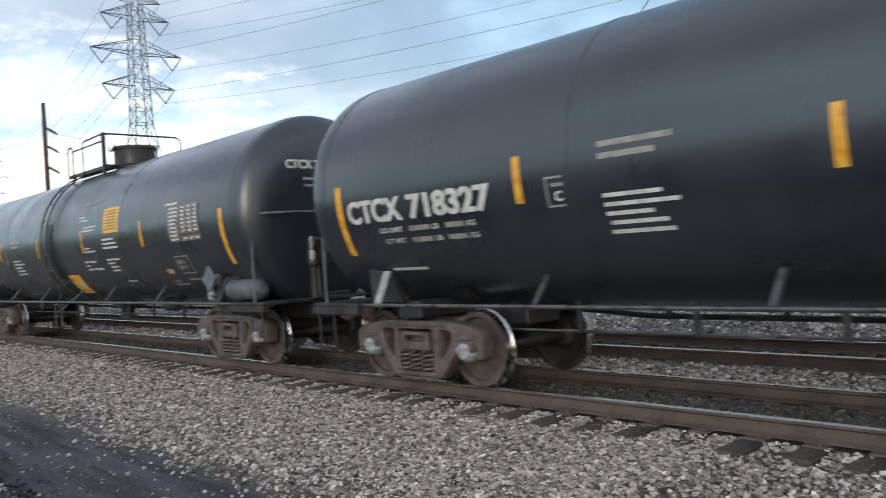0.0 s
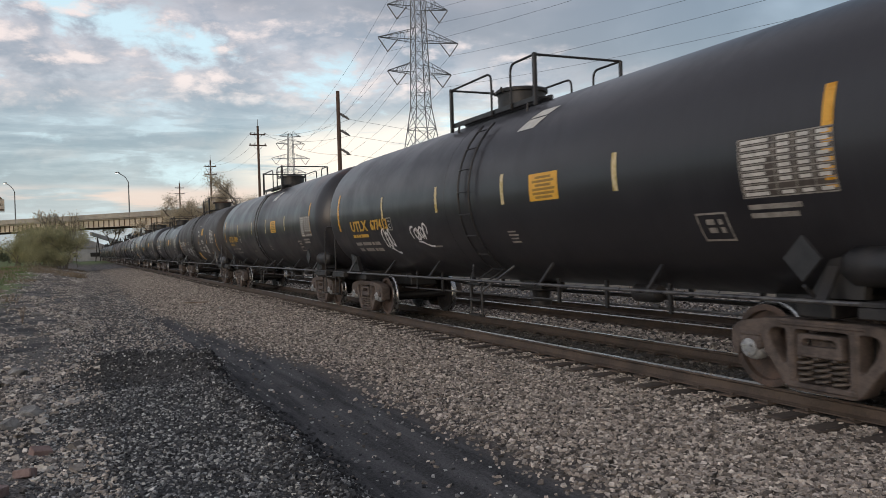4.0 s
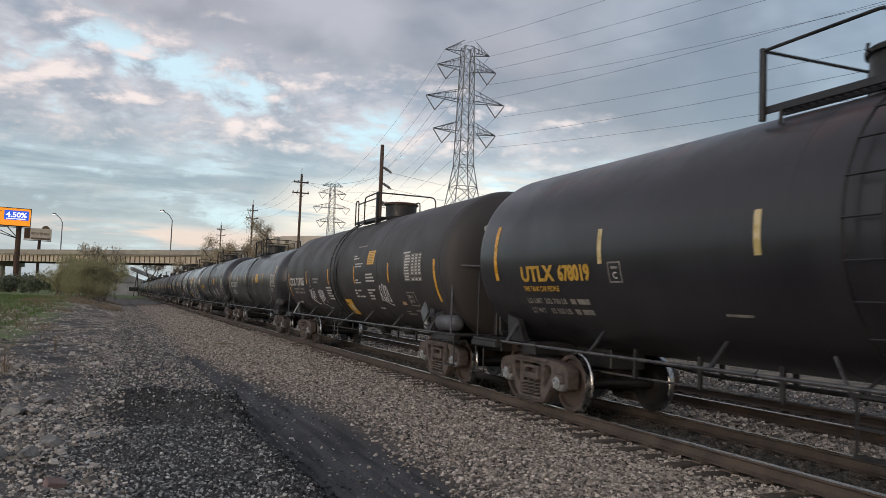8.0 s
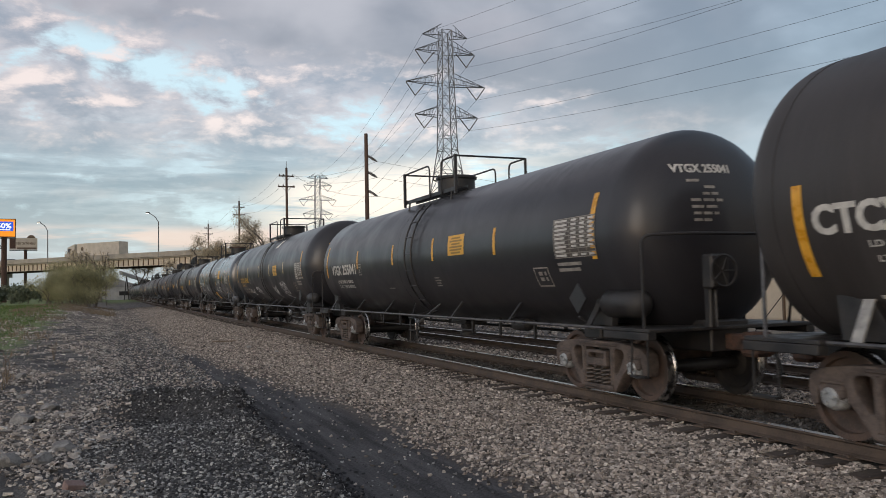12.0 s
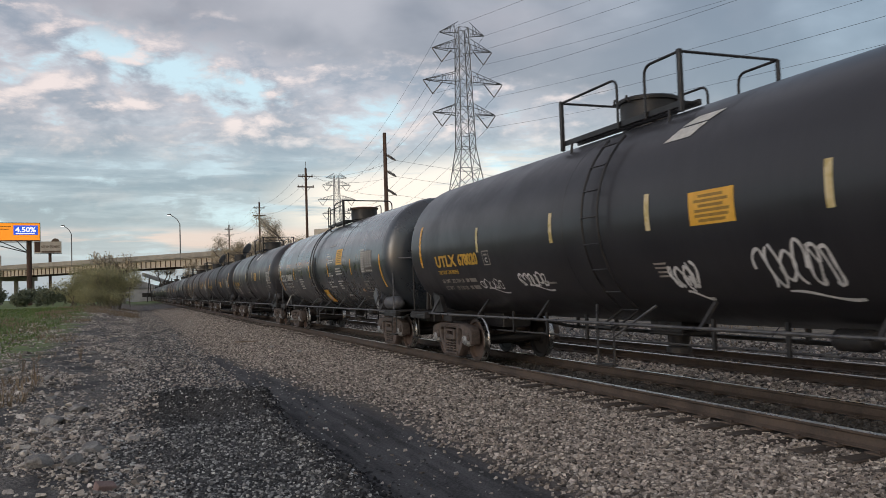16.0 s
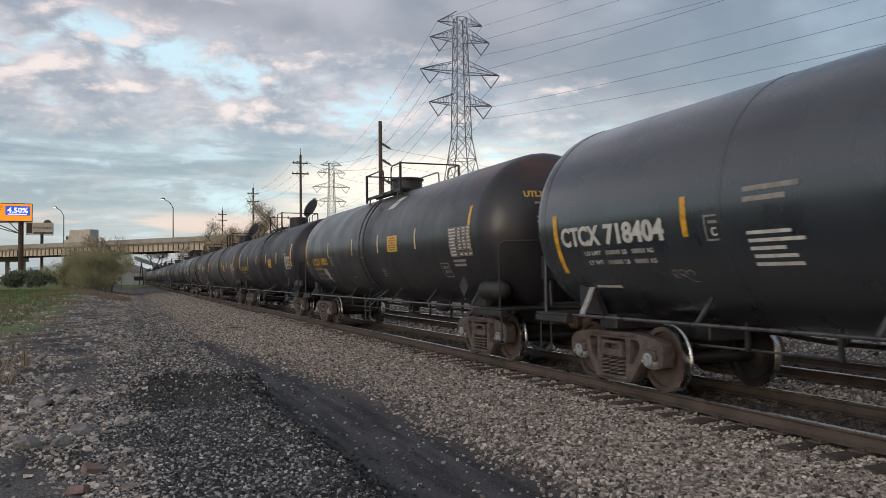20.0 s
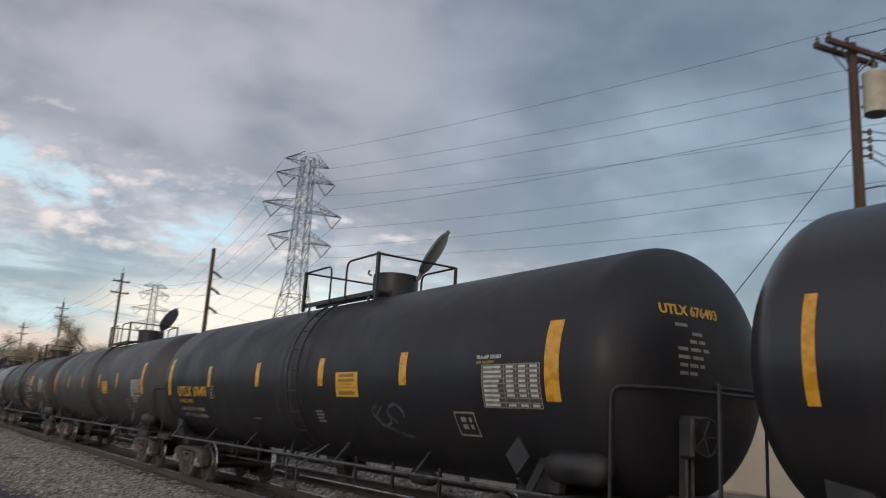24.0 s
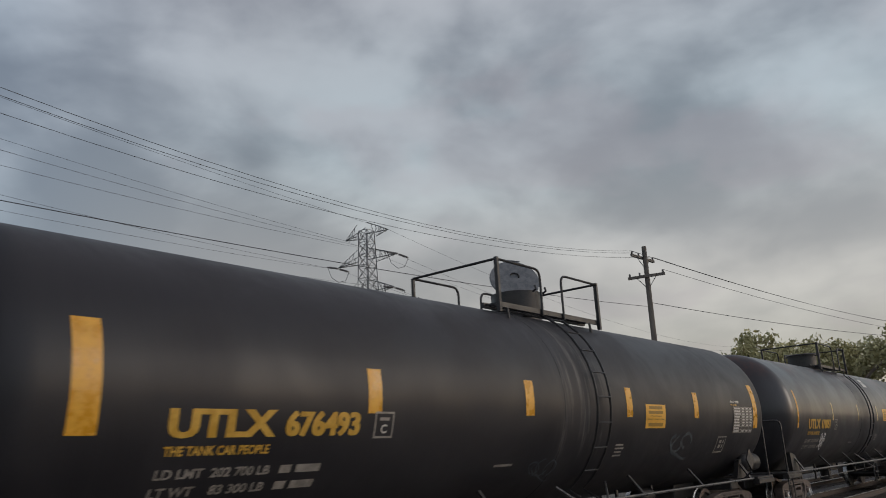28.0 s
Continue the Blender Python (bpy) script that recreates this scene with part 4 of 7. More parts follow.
    M["brake_chain"] = (Geo().tube([(-0.55, -8.80, 1.55), (-0.52, -8.78, 1.06)], 0.018, 6).mesh("brake_chain", pipe_grey), "")
    return M


SHARED = {k: build_shared(k) for k in "AB"}
SHELLS = {"A": Shell(1.58, 2.49, 8.04, 0.46, 2.7), "B": Shell(1.55, 2.525, 7.95, 0.74, 2.1), "C": Shell(1.545, 2.515, 7.98, 0.72, 2.2), "V": Shell(1.47, 2.37, 7.75, 0.80, 2.1)}
# cars whose heads are flatter or rounder than the rest of their kind
OWN_SHELLS = {"UTLX 677413": Shell(1.575, 2.53, 8.02, 0.66, 2.5), "UTLX 678051": Shell(1.55, 2.525, 7.68, 0.84, 1.9)}
TANKS = {}


def tank_mesh(sh, mat):
    key = (sh, mat.name)
    if key not in TANKS:
        TANKS[key] = sh.geo().mesh("tank", mat, 35)
    return TANKS[key]


def add_top(car, kind, lid):
    """Hatch, walkway and handrails on the crown of the tank."""
    sh = SHELLS[kind]
    top = sh.zc + sh.r
    hy, ly = (-0.83, 0.55) if kind == "A" else (-1.09, -0.56) if kind == "C" else (0.60, -0.12)
    r = 0.46 if kind == "A" else 0.45
    hh = 0.50 if kind == "C" else 0.40
    h = part("hatch_housing", Geo().lathe([(r - 0.03, top - 0.12), (r - 0.03, top + 0.02), (r, top + 0.04), (r, top + hh), (r - 0.03, top + hh + 0.015)], "z", 32, (0, hy, 0)), frame_black, car, "black cylindrical fittings housing")
    if lid == "shut":
        part("lid", Geo().lathe([(r + 0.045, top + 0.395), (r + 0.05, top + 0.44), (r + 0.02, top + 0.465), (0.12, top + 0.475), (0.02, top + 0.475)], "z", 32, (0, hy, 0)), coupler_rust if kind == "A" else frame_black, h, "flat round hatch lid")
    else:
        # hinged at the far front edge, standing open with its inside towards the housing
        out, rise = Vector((0.56, -0.83, 0)), Vector((0.297, -0.44, 0.85)).normalized()
        face = Vector((0.65, -0.543, -0.508)).normalized()
        across = rise.cross(face).normalized()
        mid = Vector((0, hy, top + hh)) + out * (r + 0.06) + rise * (r + 0.08)
        lm = Matrix(((across.x, rise.x, face.x, mid.x), (across.y, rise.y, face.y, mid.y), (across.z, rise.z, face.z, mid.z), (0, 0, 0, 1)))
        if lm.determinant() < 0:
            lm = lm @ Matrix.Diagonal((-1, 1, 1, 1))
        g = Geo().lathe([(r - 0.03, -0.03), (r + 0.03, -0.03), (r + 0.035, 0.01), (r - 0.02, 0.035), (0.10, 0.04), (0.03, 0.04)], "z", 32)
        for q in (-0.10, 0.10):
            g.tube([(q, r + 0.01, 0.0), (q, r + 0.09, 0.0)], 0.018, 6)
        g.tube([(-0.13, r + 0.075, 0.0), (0.13, r + 0.075, 0.0)], 0.016, 6)
        g.box(-0.06, 0.06, -r - 0.16, -r + 0.04, -0.03, 0.03)
        o = part("lid", g, placard_grey, h, "open round hatch lid with a grey inside")
        o.matrix_basis = lm
        b = Geo().tube([(math.cos(a) * 0.085, 0.06 + math.sin(a) * 0.085, -0.05) for a in np.linspace(0.3, 3.4, 12)], 0.014, 6)
        part("lid_handle", b, frame_black, h).matrix_basis = lm.copy()
    for s in (-1, 1):
        g = Geo().tube([(-r - 0.02, hy + s * 0.16, top + hh - 0.03), (-r - 0.09, hy + s * 0.16, top + hh), (-r - 0.07, hy + s * 0.16, top + hh + 0.07)], 0.02, 6)
        part("swing_bolt", g, frame_black, h)
    y0, y1 = (1.07, -1.40) if kind == "A" else (0.95, -2.13) if kind == "C" else (1.88, -1.30)
    zp = top - 0.07
    for s in (-1, 1):
        g = Geo().box(min(s * 0.52, s * 0.57), max(s * 0.52, s * 0.57), y1, y0, zp, zp + 0.08)
        g.box(min(s * 0.80, s * 0.84), max(s * 0.80, s * 0.84), y1, y0, zp - 0.02, zp + 0.06)
        k = int((y0 - y1) / 0.11)
        for i in range(k):
            y = y1 + (i + 0.5) * (y0 - y1) / k
            g.box(min(s * 0.56, s * 0.81), max(s * 0.56, s * 0.81), y - 0.012, y + 0.012, zp + 0.03, zp + 0.055)
        part("walkway", g, rail_black, car, "black steel grating walkway", 0)
        for y in (y0 - 0.25, y1 + 0.3):
            part("walkway_leg", Geo().tube([(s * 0.82, y, zp + 0.02), (s * 0.86, y, zp - 0.30)], 0.022, 6), rail_black, car)
    b, t, x = zp - 0.05, top + 0.65, 0.86
    if kind == "A":
        lines = [[(-x, 1.06, b), (-x, 1.06, t), (-x, 0.74, t), (-x, 0.74, b)], [(-x, 0.78, t - 0.12), (-x, -1.10, t - 0.12)],
                 [(-x, 0.08, b), (-x, 0.08, t + 0.02), (-x, -1.21, t + 0.04), (x, -1.42, t), (x, -1.42, b)], [(x, 1.06, b), (x, 1.06, t), (x, -0.1, t), (x, -0.1, b)], [(x, -1.42, t - 0.3), (x, -0.4, t - 0.3), (x, -0.4, b)]]
        posts = [((-x, -1.21, b - 0.08), (-x, -1.21, t + 0.06), 0.04)]
    else:
        m0, m1 = (-0.26, -0.92) if kind == "C" else (0.20, -0.50)
        lines = [[(-x, y0, t), (-x, m0, t), (-x, m0, b)], [(-x, m1, b), (-x, m1, t), (-x, y1, t)],
                 [(x, y0, t), (x, m0, t), (x, m0, b)], [(x, m1, b), (x, m1, t), (x, y1, t)], [(-x, y0, t), (x, y0, t)], [(-x, y1, t), (x, y1, t)]]
        posts = [((-x, y0, b - 0.06), (-x, y0, t + 0.03), 0.032), ((-x, y1, b - 0.06), (-x, y1, t + 0.03), 0.032), ((x, y0, b), (x, y0, t), 0.026), ((x, y1, b), (x, y1, t), 0.026)]
    for ln in lines:
        part("handrail", Geo().tube(bend(ln, 0.16), 0.021, 8), rail_black, car)
    for a, c, w in posts:
        part("handrail_post", Geo().box(a[0] - w, a[0] + w, a[1] - w, a[1] + w, a[2], c[2], 0.006), rail_black, car, "", 0)
    # curved ladder down the near flank
    lad, start = None, 48 if kind in "BV" else 62
    for s in (-0.21, 0.21):
        pts = []
        for i in range(15):
            a = radians(start - i * (start + 52.8) / 14)
            pts.append((-(sh.r + 0.10) * math.cos(a), ly + s, sh.zc + (sh.r + 0.10) * math.sin(a)))
        pts.append((-1.45, ly + s, 0.95))
        pts.append((-1.45, ly + s, 0.42))
        g = Geo().tube(pts, 0.020, 6)
        if lad is None:
            lad = part("ladder", g, rail_black, car, "black steel ladder that follows the tank's curve")
        else:
            part("stile", g, rail_black, lad)
    for i in range(8):
        a = radians(start - 6 - i * 13.5)
        p = (-(sh.r + 0.11) * math.cos(a), sh.zc + (sh.r + 0.11) * math.sin(a))
        part("rung", Geo().tube([(p[0], ly - 0.21, p[1]), (p[0], ly + 0.21, p[1])], 0.013, 6), rail_black, lad)
    for z in (0.98, 0.70, 0.44):
        part("rung", Geo().box(-1.50, -1.40, ly - 0.21, ly + 0.21, z - 0.015, z + 0.015), rail_black, lad)
    for q in (-1, 1):
        part("ladder_brace", Geo().tube([(-1.45, ly + q * 0.21, 0.85), (-1.10, ly + q * 0.75, 1.28)], 0.02, 6), pipe_grey, lad)
    return ly


def add_table(car, sh, y0, y1, z1, z0, rows):
    """Inspection panel: dark plate, frame lines, rows of small print."""
    p = part("stencil_panel", sh.patch(Geo(), y0, y1, z0, z1, 0.004), panel_brown, car, "dark stencil panel ruled in white")
    g = Geo()
    h = (z1 - z0) / rows
    for i in range(rows + 1):
        z = z0 + i * h
        sh.patch(g, y0, y1, z - 0.006, z + 0.006, 0.008)
    for s in (0.0, 0.40, 0.61, 0.80, 1.0):
        y = y0 + (y1 - y0) * s
        sh.patch(g, y + 0.006, y - 0.006, z0, z1, 0.008)
    tagged(part("ruling", g, letter_dim, p, "", 0), kind="stuff")
    g = Geo()
    rnd = random.Random(4)
    for i in range(rows):
        z = z0 + (i + 0.5) * h
        for a, b in ((0.03, rnd.uniform(0.28, 0.37)), (0.44, 0.57), (0.65, 0.77), (0.84, 0.96)):
            if i == 1 and a > 0.1:
                continue
            sh.patch(g, y0 + (y1 - y0) * a, y0 + (y1 - y0) * b, z - h * 0.26, z + h * 0.26, 0.007)
    tagged(part("small_print", g, letter_white, p, "", 0), kind="stuff")


def add_square(car, sh, y, z, w, h, sign="C"):
    """Small framed box with a letter in it."""
    g = Geo()
    for a, b, c, d in ((y, y - w, z, z + 0.022), (y, y - w, z + h - 0.022, z + h), (y, y - 0.022, z, z + h), (y - w + 0.022, y - w, z, z + h)):
        sh.patch(g, a, b, c, d)
    p = part("framed_mark", g, letter_dim, car, "white framed square mark", 0)
    if sign:
        part("letter", sh.inscribe(sign, y - w * 0.34, z + h * 0.18, w * 0.32, h * 0.34), letter_white, p, "", 0)
        part("small_print", sh.patch(Geo(), y - w * 0.25, y - w * 0.75, z + h * 0.66, z + h * 0.78), letter_dim, p, "", 0)


LINE = {  # lines of small writing, as stretches along the line
    1: [[(0.0, 0.20), (0.25, 0.55), (0.62, 1.05), (1.12, 1.75)], [(0.05, 0.22), (0.28, 0.50), (0.62, 1.02), (1.12, 1.75)]],
    2: [[(0.0, 0.78)], [(0.0, 0.60)]],
    3: [[(0.0, 0.62)], [(0.0, 0.78)], [(0.0, 0.50)], [(0.02, 0.62)], [(0.0, 0.66)]],
    4: [[(0.0, 0.60)], [(0.0, 0.70)], [(0.0, 0.75)]],
    5: [[(0.0, 0.30)], [(0.0, 0.55)]],
    6: [[(0.0, 0.22), (0.30, 0.62)], [(0.0, 0.18)], [(0.0, 0.30), (0.36, 0.82)]],
    7: [[(0.0, 0.36), (0.42, 0.76), (0.80, 1.08)]],
    8: [[(0.0, 0.20), (0.24, 0.36), (0.40, 0.56), (0.60, 1.12)]],
    9: [[(0.0, 0.42), (0.50, 1.10), (1.17, 1.33), (1.38, 1.72)], [(0.05, 0.34), (0.50, 1.06), (1.16, 1.32), (1.37, 1.70)]],
}


def make_car(kind, mark, paint_mat, lid="shut", extra=(), label=""):
    """A whole tank car, standing on the rails at the track's middle, its leading end towards -y."""
    sh = OWN_SHELLS.get(mark, SHELLS[kind])
    car = thing("tank_car", label, "tank car", group="tank cars of the train")
    part("tank", tank_mesh(sh, paint_mat), None, car)
    for key, (me, lab) in SHARED["A" if kind == "A" else "B"].items():
        part(key if isinstance(key, str) else key[0], me, None, car, lab)
    sets = add_trucks(car)
    ly = add_top(car, kind, lid)
    if kind == "C":
        for ob in car.children:
            if ob.name.startswith("hatch_housing"):
                ob.location = (0.17, 0.04, 0)
    if kind == "A":
        # jacket bands
        for y in (-7.95, -3.62, -0.05, 3.95, 7.95):
            part("jacket_band", Geo().lathe([(sh.r - 0.01, y - 0.05), (sh.r + 0.006, y - 0.045), (sh.r + 0.006, y + 0.045), (sh.r - 0.01, y + 0.05)], "y", 64, (0, 0, sh.zc), False), paint_mat, car)
        part("ladder_plate", sh.patch(Geo(), ly + 0.24, ly - 0.24, sh.zc - 0.95, sh.zc + 0.35, 0.02), frame_black, car)
        ends, mids, zc0, zc1 = 7.60, (4.56, 1.44, -1.55, -4.60), 2.09, 2.57
        ez0, ez1, tape = 1.67, 2.56, tape_orange
    else:
        ends, mids = (7.40, (4.15, 1.22, -1.36, -4.28)) if kind != "C" else (7.62, (4.39, 1.36, -1.60, -4.36))
        zc0, zc1, ez0, ez1 = (2.28, 2.76, 2.08, 3.02) if kind != "V" else (2.20, 2.68, 2.0, 2.94)
        tape = tape_orange if kind in "CV" else tape_pale
        # pale wear plate round the middle
        part("belt_weld", Geo().lathe([(sh.r - 0.01, ly + 0.95), (sh.r + 0.003, ly + 0.96), (sh.r + 0.003, ly + 1.0), (sh.r - 0.01, ly + 1.01)], "y", 64, (0, 0, sh.zc), False), paint_mat, car)
    w = 0.10 if kind != "C" else 0.21
    for y in (ends, -ends - (0.09 if kind == "A" else 0.0)):
        part("reflective_strip", sh.patch(Geo(), y + w * 0.6, y - w * 0.6, ez0, ez1), tape_orange, car, "long orange reflective strip", 0)
    for y in mids:
        part("reflective_strip", sh.patch(Geo(), y + w * 0.5, y - w * 0.5, zc0, zc1), tape, car, "short reflective strip", 0)
    yellow = mark.startswith("U")
    ink = letter_yellow if yellow else letter_white
    z0 = 2.05
    if mark:
        if yellow:
            y_mark = 6.87 if kind == "C" else 6.50
            word, figures = {"13": (1.20, 1.10), "19": (1.05, 0.86), "51": (1.06, 0.86)}.get(mark[-2:], (1.14, 0.98))
            spell(car, sh, mark[:4], y_mark, z0, word, 0.25, ink)
            spell(car, sh, mark[5:], y_mark - word - (0.24 if mark.endswith("13") else 0.13), z0, figures, 0.245, ink)
            if mark.endswith(("51", "93", "20", "19")):
                part("lettering", sh.inscribe("THE TANK CAR PEOPLE", y_mark, 1.90, 1.12, 0.085), ink, car, "", 0)
                part("lettering", sh.inscribe("LD LMT  202 700 LB", y_mark + 0.02, 1.71, 1.22, 0.085), letter_dim, car, "", 0)
                part("lettering", sh.inscribe("LT WT    83 300 LB", y_mark + 0.02, 1.56, 1.22, 0.085), letter_dim, car, "", 0)
                part("small_print", sh.bars(y_mark - 1.32, 1.79, [[(0.0, 0.14), (0.2, 0.52)], [(0.0, 0.14), (0.2, 0.50)]], 0.075, 0.075), letter_dim, car, "", 0)
            else:
                part("small_print", sh.bars(y_mark, 1.98, LINE[8], 0.075, 0.06), ink, car, "", 0)
                part("small_print", sh.bars(y_mark + 0.06, 1.79, LINE[9], 0.075, 0.07), letter_dim, car, "", 0)
            add_square(car, sh, 4.38 if kind == "C" else 3.98, 2.02, 0.30, 0.28)
        else:
            y_mark = 7.45 if kind == "A" else 6.85
            spell(car, sh, mark[:4], y_mark, 2.06, 1.03, 0.29, ink)
            spell(car, sh, mark[5:], y_mark - 1.16, 2.06, 1.32, 0.29, ink)
            if mark[0] == "V":
                part("lettering", sh.inscribe("LD LMT 204700 LB  92800 KG", y_mark - 0.45, 1.82, 1.55, 0.09), letter_white, car, "", 0)
                part("lettering", sh.inscribe("LT WT   81300 LB  36900 KG", y_mark - 0.45, 1.68, 1.55, 0.09), letter_white, car, "", 0)
            else:
                for k, (word, wd) in enumerate((("LD LMT", 0.42), ("LT WT", 0.36))):
                    z = 1.925 - k * 0.135
                    part("lettering", sh.inscribe(word, y_mark - 0.56 - 0.05 * k, z, wd, 0.06), letter_white, car, "", 0)
                    part("small_print", sh.patch(Geo(), y_mark - 1.10, y_mark - 1.45, z, z + 0.06, 0.005), letter_dim, car, "", 0)
                    part("lettering", sh.inscribe("LB", y_mark - 1.50, z, 0.11, 0.06), letter_white, car, "", 0)
                    part("small_print", sh.patch(Geo(), y_mark - 1.72, y_mark - 2.02, z, z + 0.06, 0.005), letter_dim, car, "", 0)
                    part("lettering", sh.inscribe("KG", y_mark - 2.07, z, 0.12, 0.06), letter_white, car, "", 0)
            add_square(car, sh, 4.21 if kind == "A" else 4.12, 2.02, 0.30, 0.30)
    if kind == "A":
        part("small_print", sh.bars(7.0, 1.49, [[(0.0, 0.64)]], 0.035, 0.02), letter_white, car, "", 0)
        part("small_print", sh.bars(3.56, 2.30 if mark.endswith("05") else 2.58, LINE[2], 0.055, 0.055), letter_dim, car, "", 0)
        part("small_print", sh.bars(1.90 if mark.endswith("05") else 3.56, 2.0 if mark.endswith("05") else 2.10, LINE[3], 0.038, 0.047), letter_white, car, "", 0)
        lw, lh = (0.60, 0.36) if mark.endswith("05") else (0.78, 0.50)
        p = part("placard_label", sh.patch(Geo(), -2.80, -2.80 - lw, 2.94 - lh, 2.94), label_yellow, car, "yellow emergency label with small print", 0)
        part("small_print", sh.bars(-2.80 - 0.1 * lw, 2.94 - 0.1 * lh, [[(a * lw, b * lw)] for a, b in ((0.05, 0.75), (0.0, 0.79), (0.1, 0.7), (0.02, 0.76), (0.0, 0.79), (0.08, 0.7), (0.0, 0.78))], 0.055 * lh, 0.065 * lh), label_text, p, "", 0)
        part("small_print", sh.bars(-2.68, 2.34, LINE[4], 0.04, 0.045), letter_white, car, "", 0)
        part("small_print", sh.bars(-2.64, 1.93, [[(0.0, 0.68)], [(0.0, 0.35)], [(0.05, 0.45)], [(0.05, 0.42)]], 0.035, 0.04), letter_white, car, "", 0)
        part("small_print", sh.bars(-1.46, 2.86, LINE[5], 0.035, 0.035), letter_white, car, "", 0)
        part("small_print", sh.bars(-1.68, 2.64, [[(0.0, 0.75)], [(0.0, 0.62)]], 0.035, 0.035), letter_white, car, "", 0)
        part("small_print", sh.bars(-1.60, 3.12, [[(0.0, 0.85)]], 0.03, 0.03), letter_dim, car, "", 0)
        part("small_print", sh.bars(-1.66, 2.20, LINE[5], 0.035, 0.035), letter_white, car, "", 0)
        part("small_print", sh.bars(-1.42, 1.92, LINE[6], 0.04, 0.04), letter_white, car, "", 0)
        part("small_print", sh.bars(-3.02, 1.47, [[(0.0, 0.42)]], 0.03, 0.03), letter_white, car, "", 0)
        k = Geo()
        k.put([sh.side(0.06 - 0.70 * u + 0.14 * (1 - v), 1.22 + 0.43 * v, 0.014) for v in (0, 0.33, 0.66, 1) for u in (0, 1)], [(2 * i, 2 * i + 1, 2 * i + 3, 2 * i + 2) for i in range(3)])
        lower = part("lower_label", k, label_yellow, car, "yellow label on the lower flank", 0)
        part("code_block", sh.patch(Geo(), -0.22, -0.42, 1.34, 1.50, 0.018), letter_white, lower, "pale square", 0)
        part("small_print", sh.patch(Geo(), 0.08, -0.16, 1.52, 1.57, 0.018), label_text, lower, "", 0)
        add_table(car, sh, -5.80, -6.94, 2.72, 2.12, 9)
        part("small_print", sh.bars(-5.70, 2.79, [[(0.0, 0.45)]], 0.04, 0.03), letter_white, car, "", 0)
        part("orange_label", sh.patch(Geo(), -5.10, -5.36, 1.565, 1.645), paint_orange, car, "pale orange label", 0)
        add_square(car, sh, -5.68, 1.55, 0.52, 0.32, "")
        part("small_print", sh.bars(-5.74, 1.80, [[(0.0, 0.14), (0.20, 0.26)], [(0.0, 0.14), (0.20, 0.26)]], 0.07, 0.03), letter_dim, car, "", 0)
        part("small_print", sh.bars(-5.70, 1.46, [[(0.0, 0.7)]], 0.03, 0.03), letter_dim, car, "", 0)
        part("small_print", sh.bars(-5.00, 1.43, LINE[5], 0.028, 0.03), letter_dim, car, "", 0)
    else:
        yl, zl = (-2.19, 2.50) if kind == "C" else (-2.20, 2.67)
        p = part("placard_label", sh.patch(Geo(), yl, yl - 0.78, zl - 0.40, zl), label_yellow, car, "yellow emergency label with small print", 0)
        if kind == "C":
            for text, dy, dz, wide, tall in (("For Chemical Emergency", 0.15, 0.215, 0.46, 0.032), ("Spill, Leak, Fire, Exposure or Accident", 0.06, 0.27, 0.66, 0.036)):
                part("lettering", sh.inscribe(text, yl - dy, zl - dz, wide, tall, 0.008), label_text, p, "", 0)
            tagged(part("small_print", sh.bars(yl - 0.10, zl - 0.03, [[(0.02, 0.55)], [(0.0, 0.57)]], 0.05, 0.03), label_text, p, "", 0), kind="stuff")
            part("small_print", sh.bars(yl - 0.10, zl - 0.31, [[(0.0, 0.57)]], 0.06, 0.03), label_text, p, "", 0)
        else:
            part("small_print", sh.bars(yl - 0.10, zl - 0.045, [[(0.08, 0.50)], [(0.0, 0.58)], [(0.08, 0.5)], [(0.0, 0.60)], [(0.0, 0.58)], [(0.06, 0.52)]], 0.034, 0.024), label_text, p, "", 0)
        add_table(car, sh, -6.30 if kind == "C" else -6.34, -7.42 if kind == "C" else -7.46, 2.52 if kind == "C" else 2.63, 2.00 if kind == "C" else 2.05, 9)
        if mark.endswith("93"):
            part("lettering", sh.inscribe("FRA-AIP 200203", -6.18, 2.60, 0.50, 0.05), letter_white, car, "", 0)
            part("lettering", sh.inscribe("DOT 111A100W1", -6.18, 2.54, 0.36, 0.035), letter_yellow, car, "", 0)
        else:
            part("small_print", sh.bars(-6.36, 1.98, [[(0.0, 0.66)], [(0.0, 0.60)]], 0.05, 0.035), letter_dim, car, "", 0)
        add_square(car, sh, -5.56, 1.62, 0.46, 0.31, "")
        part("small_print", sh.bars(-5.69, 1.86, [[(0.0, 0.12), (0.18, 0.24)], [(0.0, 0.12), (0.18, 0.24)]], 0.06, 0.03), letter_dim, car, "", 0)
        part("small_print", sh.bars(-1.25, 1.86, [[(0.0, 0.26)], [(0.0, 0.30)], [(0.02, 0.25)], [(0.0, 0.28)]], 0.025, 0.03), letter_dim, car, "", 0)
        part("small_print", sh.bars(1.95, 1.66, [[(0.0, 0.42)]], 0.03, 0.03), letter_dim, car, "", 0)
        if kind == "B" and yellow:
            for y, z, tall in ((-1.62, 3.60, 0.11), (-1.42, 3.42, 0.16)):
                k = Geo()
                k.put([sh.side(y - 0.52 * u - 0.20 * v, z + tall * v, 0.006) for v in (0, 0.5, 1) for u in (0, 0.5, 1)], [(i, i + 1, i + 4, i + 3) for i in (0, 1, 3, 4)])
                part("white_sticker", k, letter_white, car, "white sticker high on the flank", 0)
    if mark and kind != "C":
        post = part("placard_post", Geo().tube([(0.98, -8.60, 1.52), (0.98, -8.52, 1.03)], 0.022, 6), frame_black, car)
        e = 0.22
